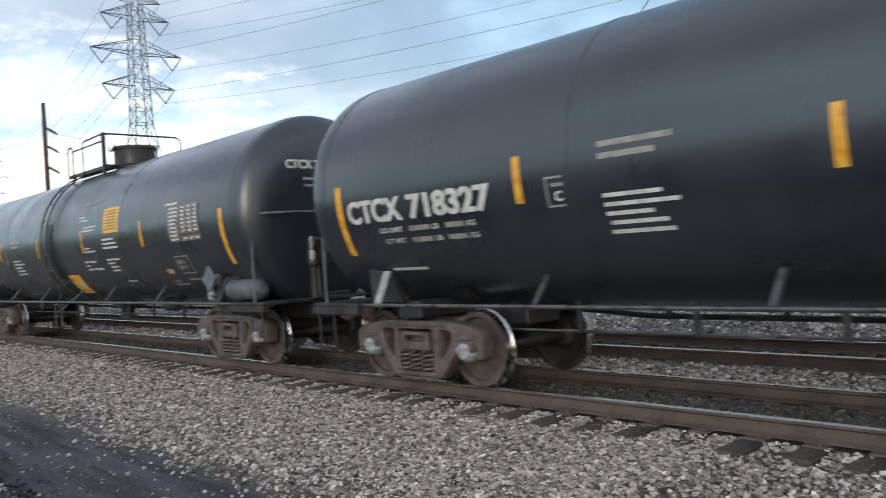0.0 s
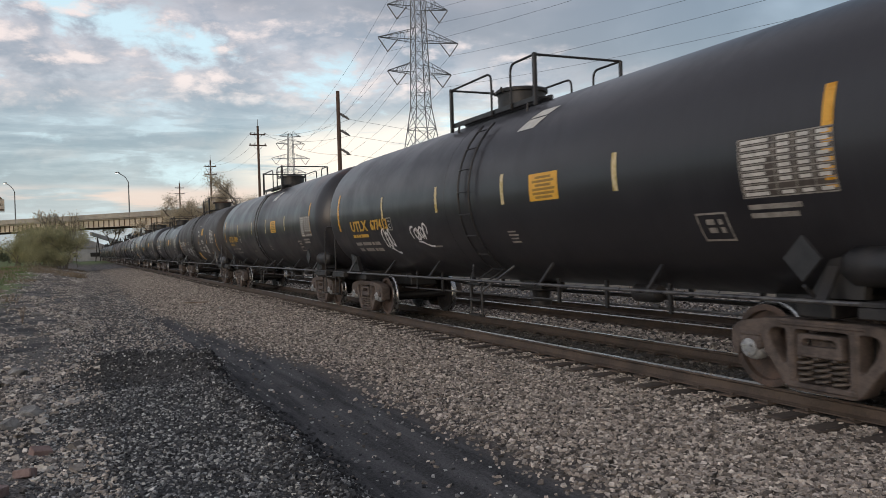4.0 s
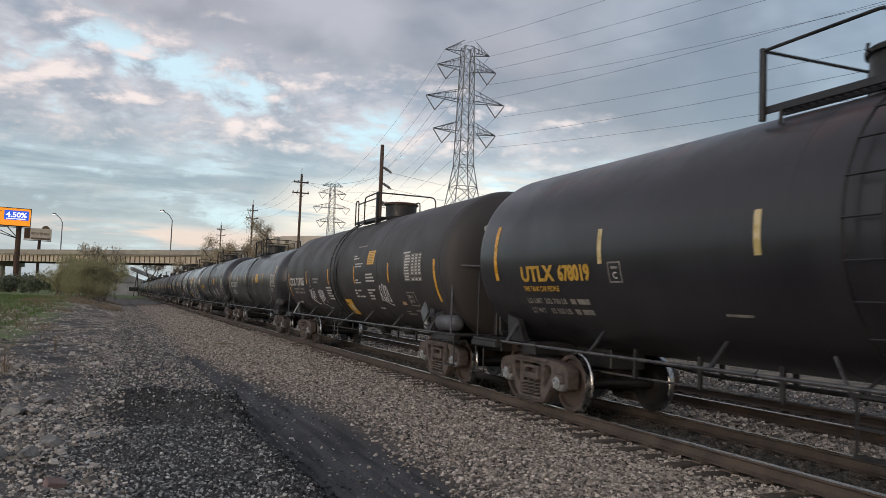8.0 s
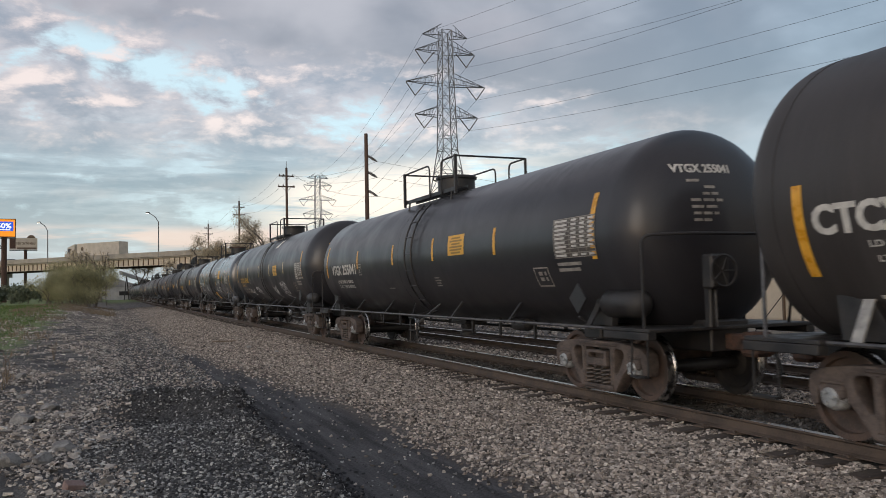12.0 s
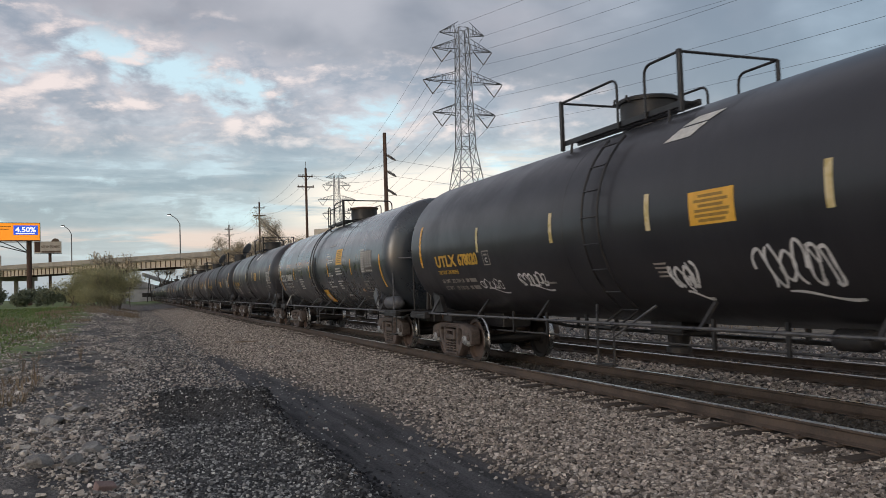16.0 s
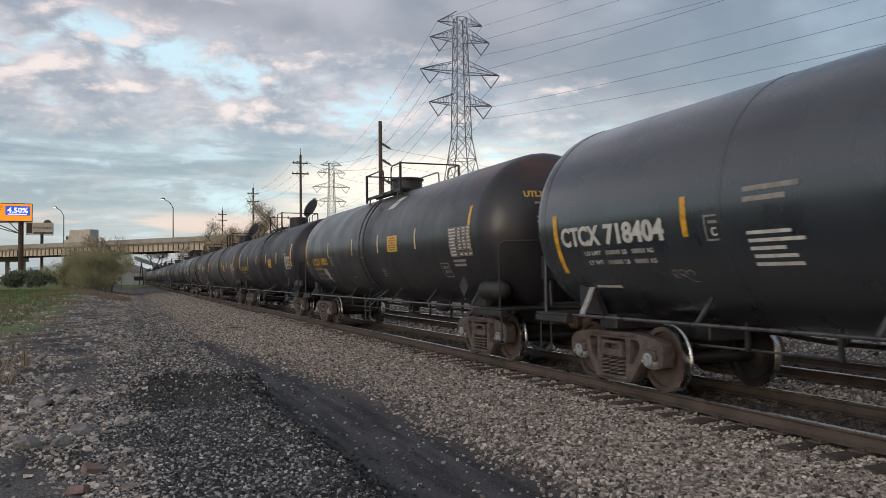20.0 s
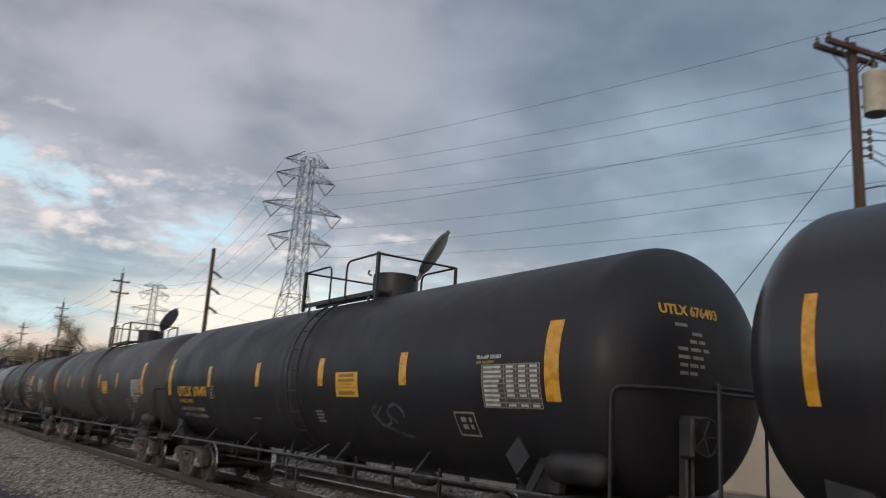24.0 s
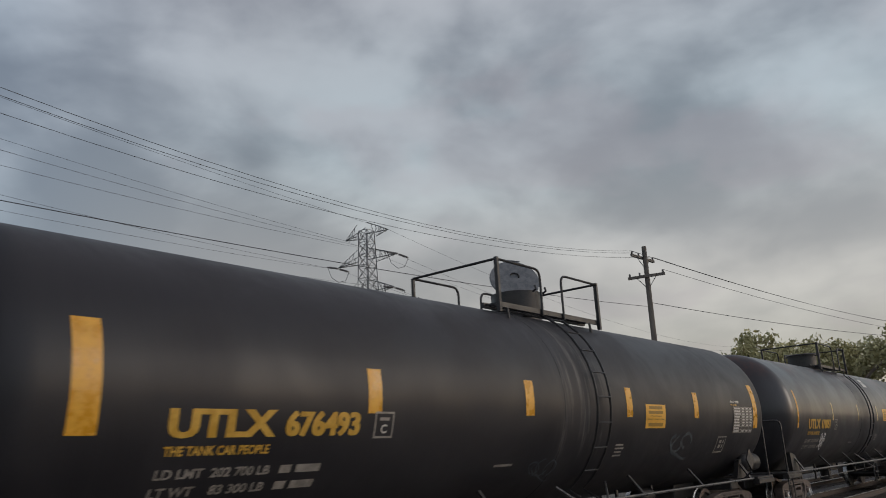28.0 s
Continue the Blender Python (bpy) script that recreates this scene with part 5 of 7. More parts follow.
        g = Geo().put([(0.98, y, 1.50 - e) if k == 0 else (0.98 + e, y, 1.50) if k == 1 else (0.98, y, 1.50 + e) if k == 2 else (0.98 - e, y, 1.50) for y in (-8.645, -8.625) for k in range(4)],
                      [(0, 1, 2, 3), (7, 6, 5, 4), (0, 4, 5, 1), (1, 5, 6, 2), (2, 6, 7, 3), (3, 7, 4, 0)])
        part("end_placard", g, letter_white, post, "white diamond placard", 0)
    # diamond placard at the leading corner
    d = 0.22
    pl = Geo().put([(-1.50, -7.02, 1.44 - d), (-1.50, -7.02 - d, 1.44), (-1.50, -7.02, 1.44 + d), (-1.50, -7.02 + d, 1.44), (-1.47, -7.02, 1.44 - d), (-1.47, -7.02 - d, 1.44), (-1.47, -7.02, 1.44 + d), (-1.47, -7.02 + d, 1.44)],
                   [(3, 2, 1, 0), (4, 5, 6, 7), (0, 1, 5, 4), (1, 2, 6, 5), (2, 3, 7, 6), (3, 0, 4, 7)])
    pl.tube([(-1.48, -7.02, 1.18), (-1.30, -7.02, 1.03)], 0.02, 6)
    part("placard", pl, placard_grey if kind == "A" else placard_dark, car, "grey diamond placard holder", 0)
    # writing on the leading head
    if mark:
        wide, tall = (1.02, 0.15) if kind == "A" else (0.88, 0.125)
        uv, fs = letters(mark, wide, tall)
        g = Geo()
        for k in range(2):
            g.put([sh.end(-0.80 + u + 0.006 * k, 3.12 + v, -1, 0.006 + 0.001 * k) for u, v in uv], fs)
        part("lettering", g, ink, car, "", 0)
        g = Geo()
        if kind == "A":
            lines = [(-0.52, 0.16, 2.98), (-0.50, 0.02, 2.87)]
            lines += [(0.28 + a, 0.28 + b, 2.20 - 0.105 * i) for i, (a, b) in enumerate(((0.1, 0.25), (0.0, 0.42), (0.02, 0.45), (-0.1, 0.45), (0.05, 0.36), (0.05, 0.36), (0.05, 0.36), (0.05, 0.34)))]
        else:
            lines = [(-0.62 + a, -0.62 + b, 3.03 - 0.09 * i) for i, (a, b) in enumerate(((0.0, 0.18), (0.24, 0.40), (0.20, 0.44), (0.02, 0.50), (0.02, 0.40), (0.04, 0.42), (0.04, 0.30)))]
        for i, (a, b, z) in enumerate(lines):
            words = [(0.0, 1.0)] if b - a < 0.2 else [(0.0, 0.30), (0.38, 0.72), (0.80, 1.0)] if i % 2 else [(0.0, 0.46), (0.56, 1.0)]
            for p, q in words:
                xs = [a + (b - a) * (p + (q - p) * k / 4) for k in range(5)]
                g.put([sh.end(x, h) for h in (z - 0.038, z) for x in xs], [(k, k + 1, k + 6, k + 5) for k in range(4)])
        part("small_print", g, letter_dim, car, "", 0)
    for ob in car.children_recursive:
        if ob.name.startswith(("lettering", "small_print")):
            tagged(ob, kind="stuff")
    for y, z, wd, h, seed, loops, wid, m in extra:
        tagged(part("spray_tag", scribble(sh, y, z, wd, h, seed, loops, wid), m, car, "spray-painted tag", 0), kind="stuff")
    return car, sets


# ---- the ground and the tracks ----
XC, XC2 = 7.75, 11.45      # middles of the two tracks; rail tops at z = 0


def smooth(a, b, v):
    s = np.clip((v - a) / (b - a), 0, 1)
    return s * s * (3 - 2 * s)


def ripple(x, y):
    return (np.sin(x * 1.7 + y * 0.6) + np.sin(y * 1.13 - x * 0.8 + 2) + np.sin(x * 3.1 + y * 2.3 + 1) * 0.5 + np.sin(y * 3.7 - x * 2.9) * 0.4) / 3


def ground_z(x, y):
    """Height of the ground: shallow ballast bed, lower silt lane, a heap of cinders, rough rubble, a rise far left."""
    x, y = np.asarray(x, float), np.asarray(y, float)
    bed = -0.205 - 0.02 * smooth(7.0, 6.4, x) - 0.07 * smooth(5.6, 3.2, x) - 0.07 * smooth(3.4, 2.6, x)
    bed = bed + 0.02 * ripple(x * 2, y * 2) * smooth(3.2, 2.0, x)
    across = smooth(-0.5, 0.4, x) * smooth(2.35, 1.75, x)
    heap = across * (0.45 * np.exp(-((y - 13.6 + 0.35 * x - 0.2 * np.sin(x * 3)) / np.where(y < 13.6 - 0.35 * x + 0.2 * np.sin(x * 3), 0.5, 1.3)) ** 2) + (0.13 + 0.03 * ripple(x * 2, y * 1.5)) * smooth(13.2, 11.0, y) + 0.05 * smooth(40, 14, y))
    heap = heap + 0.07 * np.exp(-((x - 1.85 + 0.1 * np.sin(y * 1.3)) / 0.25) ** 2) * smooth(16, 11, y)
    left = smooth(0.3, -0.8, x)
    rub = left * (0.12 + 0.05 * ripple(x * 1.3, y * 1.3))
    rise = 0.75 * smooth(25, 110, y) * smooth(0.5, -5.0, x)
    far = 0.10 * smooth(13.2, 15.0, x) * (1 + 0.5 * ripple(x * 0.3, y * 0.3))
    z = bed + heap + rub + rise + far
    fade = smooth(600, 300, np.abs(y)) * smooth(600, 300, np.abs(x))
    return z * fade - 0.3 * (1 - fade)


def spread(lo, hi, near0, near1, step, grow=1.18):
    mids = list(np.arange(near0, near1 + 1e-6, step))
    up_, dn = [mids[-1]], [mids[0]]
    k = step
    while up_[-1] < hi:
        k *= grow
        up_.append(up_[-1] + k)
    k = step
    while dn[-1] > lo:
        k *= grow
        dn.append(dn[-1] - k)
    return np.array(dn[:0:-1] + mids + up_[1:])


gxs, gys = spread(-3500, 3500, -4, 7, 0.14), spread(-3500, 3500, 3.5, 26, 0.22)
GX, GY = np.meshgrid(gxs, gys)
GZ = ground_z(GX, GY)
gm = bpy.data.meshes.new("ground")
nx, ny = len(gxs), len(gys)
idx = np.arange(nx * ny).reshape(ny, nx)
quads = np.stack([idx[:-1, :-1], idx[:-1, 1:], idx[1:, 1:], idx[1:, :-1]], -1).reshape(-1, 4)
gm.from_pydata(np.stack([GX, GY, GZ], -1).reshape(-1, 3).tolist(), [], quads.tolist())
gm.materials.append(ground_mat)
gm.polygons.foreach_set("use_smooth", [True] * len(gm.polygons))
tagged(new("ground", gm), "grey limestone ballast, dark silt lane, cinders, rubble and grass", "ground", kind="structure")

RAIL = [(-0.07, -0.17), (0.07, -0.17), (0.07, -0.158), (0.012, -0.135), (0.009, -0.05), (0.036, -0.032), (0.037, -0.008), (0.030, 0.0), (-0.030, 0.0), (-0.037, -0.008), (-0.036, -0.032), (-0.009, -0.05), (-0.012, -0.135), (-0.07, -0.158)]


def rail(x, label):
    g = Geo()
    ys = [-260, -40, -10, 0, 10, 40, 150, 700]
    k = len(RAIL)
    vs = [(x + a, y, b) for y in ys for a, b in RAIL]
    fs = [(i * k + (j + 1) % k, i * k + j, (i + 1) * k + j, (i + 1) * k + (j + 1) % k) for i in range(len(ys) - 1) for j in range(k)]
    g.put(vs, fs)
    me = g.mesh("rail", rail_side, 30)
    me.materials.append(rail_top)
    for p in me.polygons:
        if p.center.z > -0.006:
            p.material_index = 1
    return tagged(new("rail", me), label, "rail", "rails of the two tracks", "structure")


for x in (XC - 0.7525, XC + 0.7525):
    rail(x, "rusty brown steel rail with a polished head, on timber ties")
for x in (XC2 - 0.7525, XC2 + 0.7525):
    rail(x, "rusty steel rail of the second track")


def scatter(name, mat, area, count, size, label, seed, z_off=0.0, flat=0.8, keep=None):
    """Loose stones over a stretch of ground, joined in one mesh."""
    rng = np.random.default_rng(seed)
    x0, x1, y0, y1 = area
    x = rng.uniform(x0, x1, count)
    y = y0 * (y1 / y0) ** rng.random(count)      # thinner with distance, and larger
    if keep is not None:
        ok = keep(x, y, rng.random(count))
        x, y = x[ok], y[ok]
    c = len(x)
    base = np.array([(x, y, z) for z in (-1, 1) for x, y in ((-1, -1), (1, -1), (1, 1), (-1, 1))]) * 0.72
    tri = np.array([(0, 2, 1), (0, 3, 2), (4, 5, 6), (4, 6, 7), (0, 1, 5), (0, 5, 4), (1, 2, 6), (1, 6, 5), (2, 3, 7), (2, 7, 6), (3, 0, 4), (3, 4, 7)])
    r = size * (0.62 + 0.95 * rng.random(c) ** 2.0) * np.clip(y / 9.0, 1.0, 9.0) ** 0.18
    sc = np.stack([r * rng.uniform(0.7, 1.3, c), r * rng.uniform(0.7, 1.3, c), r * flat * rng.uniform(0.6, 1.1, c)], 1)
    v = (base[None] * rng.uniform(0.62, 1.15, (c, 8, 1)) + rng.normal(0, 0.13, (c, 8, 3))) * sc[:, None, :]
    a, b = rng.uniform(0, 6.283, c), rng.uniform(-0.8, 0.8, c)
    ca, sa, cb, sb = np.cos(a), np.sin(a), np.cos(b), np.sin(b)
    vx, vz = v[..., 0] * cb[:, None] + v[..., 2] * sb[:, None], v[..., 2] * cb[:, None] - v[..., 0] * sb[:, None]
    wx, wy = vx * ca[:, None] - v[..., 1] * sa[:, None], vx * sa[:, None] + v[..., 1] * ca[:, None]
    v = np.stack([wx + x[:, None], wy + y[:, None], vz + (ground_z(x, y) + z_off + sc[:, 2] * 0.35)[:, None]], -1).reshape(-1, 3)
    f = (tri[None] + 8 * np.arange(c)[:, None, None]).reshape(-1, 3)
    me = bpy.data.meshes.new(name)
    me.vertices.add(len(v))
    me.vertices.foreach_set("co", v.ravel())
    me.loops.add(len(f) * 3)
    me.loops.foreach_set("vertex_index", f.ravel().astype(np.int32))
    me.polygons.add(len(f))
    me.polygons.foreach_set("loop_start", np.arange(0, len(f) * 3, 3, dtype=np.int32))
    me.materials.append(mat)
    me.update(calc_edges=True)
    me.shade_flat()
    return tagged(new(name, me), label, "stones", kind="stuff")


def not_rail(x, y, q):
    return (q < smooth(0.7, 2.0, y) + 0.02) & (np.abs(x - XC) > 0.86) & (np.abs(x - XC2) > 0.86)


def lane_edge(x, y, q):
    e = 2.1 + 1.4 * smooth(32, 9, y) + 0.25 * ripple(x * 0.2, y * 0.9)
    return not_rail(x, y, q) & ((q < smooth(e - 0.25, e + 1.1, x)) | (q < 0.012)) & ((x < 6.38) | (q < np.where(np.abs((y + 2.0) / 0.53 - np.round((y + 2.0) / 0.53)) < 0.27, 0.10 + 0.5 * smooth(6.55, 6.40, x), 0.95)))


def beside_lane(x, y, q):
    thin = np.where((y + 0.35 * x > 14.3) & (x < 1.6), 0.35, 1.0)
    return (q < thin) & ((x < 2.0 + 0.12 * ripple(x, y * 1.4)) | (q < 0.035))


def in_patches(x, y, q):
    k = 0.5 + 0.5 * ripple(x * 0.9 + 3.0, y * 0.55) + 0.35 * ripple(x * 2.6, y * 1.7 + 1.0)
    return q < np.clip(3.2 * (k - 0.36), 0.07, 1.0)


scatter("ballast_stones", ballast_mat, (1.9, 6.98, 3.4, 120.0), 168000, 0.0205, "loose pale beige limestone ballast beside the track", 1, keep=lane_edge)
scatter("ballast_stones", ballast_mat, (3.0, 6.98, 0.8, 3.5), 11000, 0.0215, "loose pale limestone ballast beside the track", 2, keep=lane_edge)
scatter("ballast_stones", oily_mat, (7.08, 8.42, 1.2, 3.5), 2600, 0.028, "dark oily ballast between the rails", 13)
scatter("ballast_stones", ballast_mat, (8.60, 10.60, 1.5, 4.0), 2600, 0.030, "grey ballast between the two tracks", 14)
scatter("ballast_stones", ballast_mat, (12.3, 17.0, 1.5, 5.0), 3000, 0.036, "pale ballast beyond the second track", 15)
scatter("ballast_stones", oily_mat, (7.08, 8.42, 3.5, 50.0), 11000, 0.028, "dark oily ballast between the rails", 3)
scatter("ballast_stones", ballast_mat, (8.60, 10.60, 4.0, 60.0), 12000, 0.030, "grey ballast between the two tracks", 4)
scatter("ballast_stones", ballast_mat, (12.3, 17.0, 5.0, 60.0), 9000, 0.036, "pale ballast beyond the second track", 5)
scatter("ballast_stones", oily_mat, (10.78, 12.12, 5.0, 40.0), 5000, 0.030, "dark ballast between the rails of the second track", 6)
scatter("cinder_stones", cinder_mat, (-0.4, 3.3, 4.2, 45.0), 66000, 0.0155, "black and grey cinders in a low heap", 7, keep=beside_lane)


# where the heap's face and rim get the shadow-darkened cinders
def dark_face(x, y, q):
    crest = np.exp(-((y - 12.9 + 0.35 * x + 0.25 * ripple(x * 2.5, y)) / 0.62) ** 2) * smooth(-0.75, 0.3, x) * smooth(2.5, 1.7, x)
    rim = np.exp(-((x - 1.85 + 0.15 * np.sin(y * 1.3)) / 0.30) ** 2) * smooth(13.0, 11.0, y)
    return q < 0.75 * np.maximum(crest, 0.8 * rim) * (0.75 + 0.5 * ripple(x * 3, y * 2.2))


scatter("cinder_stones", cinder_dark, (-0.9, 2.6, 4.5, 15.0), 26000, 0.0215, "coarse black cinders on the heap's face and rim, darkened for its self-shadow", 8, keep=dark_face)
scatter("rubble_stones", rubble_mat, (-6.5, 0.3, 5.0, 110.0), 74000, 0.0205, "mixed brown rubble and gravel in patches on dark soil", 9, keep=in_patches)
scatter("rubble_stones", rubble_mat, (-0.6, 2.2, 13.8, 110.0), 9000, 0.021, "mixed grey gravel behind the heap", 12)
scatter("rubble_stones", rubble_mat, (-6.0, 0.0, 6.0, 80.0), 2600, 0.060, "larger broken stones in the rubble", 10, keep=in_patches, flat=0.55)

# ties under both tracks: the near stretch as single pieces
tie_mesh = Geo().box(-1.34, 1.34, -0.12, 0.12, -0.36, -0.172, 0.012).mesh("tie", tie_wood, 0)
plate_mesh = Geo().box(-0.17, 0.17, -0.10, 0.10, -0.19, -0.168, 0.004).box(-0.12, -0.09, -0.05, -0.02, -0.17, -0.145).box(0.09, 0.12, 0.02, 0.05, -0.17, -0.145).mesh("tie_plate", rail_side, 0)
track_beds = []
for nm, x, y0, y1 in (("track_near", XC, -2.0, 42.0), ("track_far", XC2, 3.0, 36.0)):
    bed = thing(nm, "timber ties with steel tie plates, half sunk in ballast", "track", kind="structure")
    track_beds.append((bed, x, y0, y1))
    rest = Geo()
    for y in list(np.arange(-60, y0 - 0.2, 0.53)) + list(np.arange(y1 + 0.3, 180, 0.53)):
        rest.box(x - 1.3, x + 1.3, y - 0.115, y + 0.115, -0.36, -0.185)
    r = part("far_ties", rest, tie_wood, bed, "timber ties further along", 0)
    tagged(r, kind="stuff")


# ---- towers, poles and wires ----
def lattice(g, a, b, wa, wb, ax, ay, bays, r):
    """Crossed braces on four tapering sides, from height a to b."""
    z = [a + (b - a) * i / bays for i in range(bays + 1)]
    half = [wa + (wb - wa) * i / bays for i in range(bays + 1)]
    for i in range(bays):
        h0, h1 = half[i], half[i + 1]
        c0 = [(h0, h0), (h0, -h0), (-h0, -h0), (-h0, h0)]
        c1 = [(h1, h1), (h1, -h1), (-h1, -h1), (-h1, h1)]
        for k in range(4):
            j = (k + 1) % 4
            g.tube([(ax + c0[k][0], ay + c0[k][1], z[i]), (ax + c1[j][0], ay + c1[j][1], z[i + 1])], r, 3)
            g.tube([(ax + c0[j][0], ay + c0[j][1], z[i]), (ax + c1[k][0], ay + c1[k][1], z[i + 1])], r, 3)
            g.tube([(ax + c1[k][0], ay + c1[k][1], z[i + 1]), (ax + c1[j][0], ay + c1[j][1], z[i + 1])], r, 3)


def pylon(x, y, turn, label, arms, top, waist, strain=False):
    """A steel lattice tower with three pairs of arms. arms: (height, half span, string). Returns the wire clamps in the world."""
    m = pose(x, y, -0.3, 0, 0, turn)
    ob = thing("transmission_tower", label, "transmission tower", m, "transmission towers")
    g = Geo()
    lattice(g, 0, waist, 4.2, 1.15, 0, 0, 7, 0.055)
    for sx, sy in ((1, 1), (1, -1), (-1, -1), (-1, 1)):
        part("leg", Geo().tube([(sx * 4.2, sy * 4.2, 0), (sx * 1.15, sy * 1.15, waist), (sx * 0.75, sy * 0.75, top)], 0.08, 4), galvanised, ob, "", 0)
    tagged(part("base_bracing", g, galvanised, ob, "", 0), kind="stuff")
    g = Geo()
    lattice(g, waist, top, 1.15, 0.75, 0, 0, 9, 0.045)
    tagged(part("shaft_bracing", g, galvanised, ob, "", 0), kind="stuff")
    clamps = []
    for z, half, drop in arms:
        w = 0.9
        halves = []
        for s in (-1, 1):
            g = Geo()
            tip = (s * half, 0, z)
            for yy in (-w, w):
                g.tube([(s * w, yy, z - 0.15), tip], 0.06, 4)
                g.tube([(s * w, yy, z + 1.5), tip], 0.05, 4)
            k = 5
            for i in range(1, k):
                u, v = i / k, (i + 0.6) / k
                for yy in (-1, 1):
                    p = lambda q, hi: (s * (w + (half - w) * q), yy * w * (1 - q), z - 0.15 * (1 - q) + (1.65 * (1 - q) if hi else 0))
                    g.tube([p(u, 0), p(u, 1)], 0.03, 3)
                    g.tube([p(u, 1), p(min(v, 1), 0)], 0.03, 3)
                g.tube([(s * (w + (half - w) * u), -w * (1 - u), z - 0.15), (s * (w + (half - w) * u), w * (1 - u), z - 0.15)], 0.03, 3)
            halves.append(part("crossarm", g, galvanised, ob, "", 0))
        if not drop:
            for s in (-1, 1):
                clamps.append(m @ Vector((s * half, 0, z)))
            continue
        for s, arm in zip((-1, 1), halves):
            if strain:
                for e in (-1, 1):
                    part("insulator_string", Geo().lathe([(0.05, 0.0)] + [(0.05 + 0.09 * (i % 2), 0.25 + i * 0.08) for i in range(20)] + [(0.04, 2.2)], "y", 8).mesh("insulator_string", insulator_grey), None, arm).matrix_basis = pose(s * half, 0, z - 0.1, -4 if e > 0 else 184, 0, 0)
                part("jumper", Geo().tube([(s * half, -2.2, z - 0.2), (s * half, -1.4, z - 1.6), (s * half, 0, z - 2.1), (s * half, 1.4, z - 1.6), (s * half, 2.2, z - 0.2)], 0.04, 4), wire_dark, arm)
                clamps.append(m @ Vector((s * half, 0, z - 0.25)))
            else:
                low = (s * (half - 1.4), 0, z - drop)
                for q in (s * half, s * (half - 3.0)):
                    part("insulator_string", Geo().tube([(q, 0, z - 0.1), low], 0.085, 5), insulator_grey, arm)
                clamps.append(m @ Vector(low))
    return clamps


ARMS = [(39.0, 3.6, 0), (36.6, 4.75, 2.0), (31.8, 6.3, 2.0), (27.1, 5.0, 2.0)]
tower_a = pylon(45.9, 106.5, 0, "tall grey steel lattice tower with V-shaped insulator strings", ARMS, 39.8, 22.0)
tower_b = pylon(64.0, 258.0, 0, "distant steel lattice tower with V-shaped insulator strings", ARMS, 39.8, 22.0)
tower_c = pylon(74.0, -75.0, 3, "steel lattice strain tower with level insulator strings", [(32.6, 3.9, 0), (29.0, 5.4, 1), (24.6, 4.6, 1)], 33.2, 18.0, True)


def wire(a, b, sag, r, label, steps=24):
    a, b = Vector(a), Vector(b)
    pts = []
    for i in range(steps + 1):
        s = i / steps
        p = a.lerp(b, s)
        p.z -= sag * 4 * s * (1 - s)
        pts.append(p)
    return solid("power_wire", Geo().tube(pts, r, 5), wire_dark, label, "wire", group="overhead wires")


for i, (a, b) in enumerate(zip(tower_a, tower_b)):
    wire(a, b, 5.0, 0.020, "thin overhead conductor between two lattice towers")
pairs = [(0, 0), (1, 1), (2, 2), (3, 3), (4, 2), (5, 3), (6, 4), (7, 5)]
for i, j in pairs:
    wire(tower_a[i], tower_c[j], 4.5 if i > 1 else 3.6, 0.016, "thin overhead conductor between two lattice towers", 40)
for i in range(6):
    e = tower_c[i]
    wire(e, (e[0] + 14, e[1] - 190, e[2]), 5.0, 0.016, "thin overhead conductor running away from a tower")


def insulator(g, p, h=0.16):
    g.lathe([(0.03, 0.0), (0.06, 0.03), (0.035, 0.07), (0.06, 0.10), (0.03, h)], "z", 10, p)


def wooden_pole(x, y, top, label, arms=(), mat=None, lean=(0.0, 0.0), r=0.16, turn=0.0):
    """A timber pole with crossarms: (height, half length, turn). Returns it with the insulator heads in the world."""
    m = pose(x, y, -0.25, lean[0], lean[1], turn)
    ob = thing("utility_pole", label, "utility pole", m, "utility poles")
    part("pole", Geo().tube([(0, 0, 0), (0, 0, top + 0.25)], r, 14, r * 0.72), mat or pole_wood, ob)
    heads = []
    for z, half, aim, off in arms:
        c, s = math.cos(radians(aim)), math.sin(radians(aim))
        g = Geo()
        g.box(-half, half, -0.055, 0.055, -0.07, 0.07, 0.012)
        a = part("crossarm", g, mat or pole_wood, ob, "", 0)
        a.matrix_basis = pose(-s * off, c * off, z + 0.25, 0, 0, aim)
        b = Geo().tube([(-half * 0.55, 0.0, -0.02), (0, -off, -0.65)], 0.018, 5).tube([(half * 0.55, 0.0, -0.02), (0, -off, -0.65)], 0.018, 5)
        part("arm_brace", b, galvanised, a)
        for q in (-half + 0.1, -half * 0.35, half - 0.1):
            g = Geo()
            insulator(g, (q, 0, 0.07))
            part("insulator", g, insulator_grey, a, "grey porcelain insulator")
            heads.append(m @ (a.matrix_basis @ Vector((q, 0, 0.23))))
    return ob, m, heads


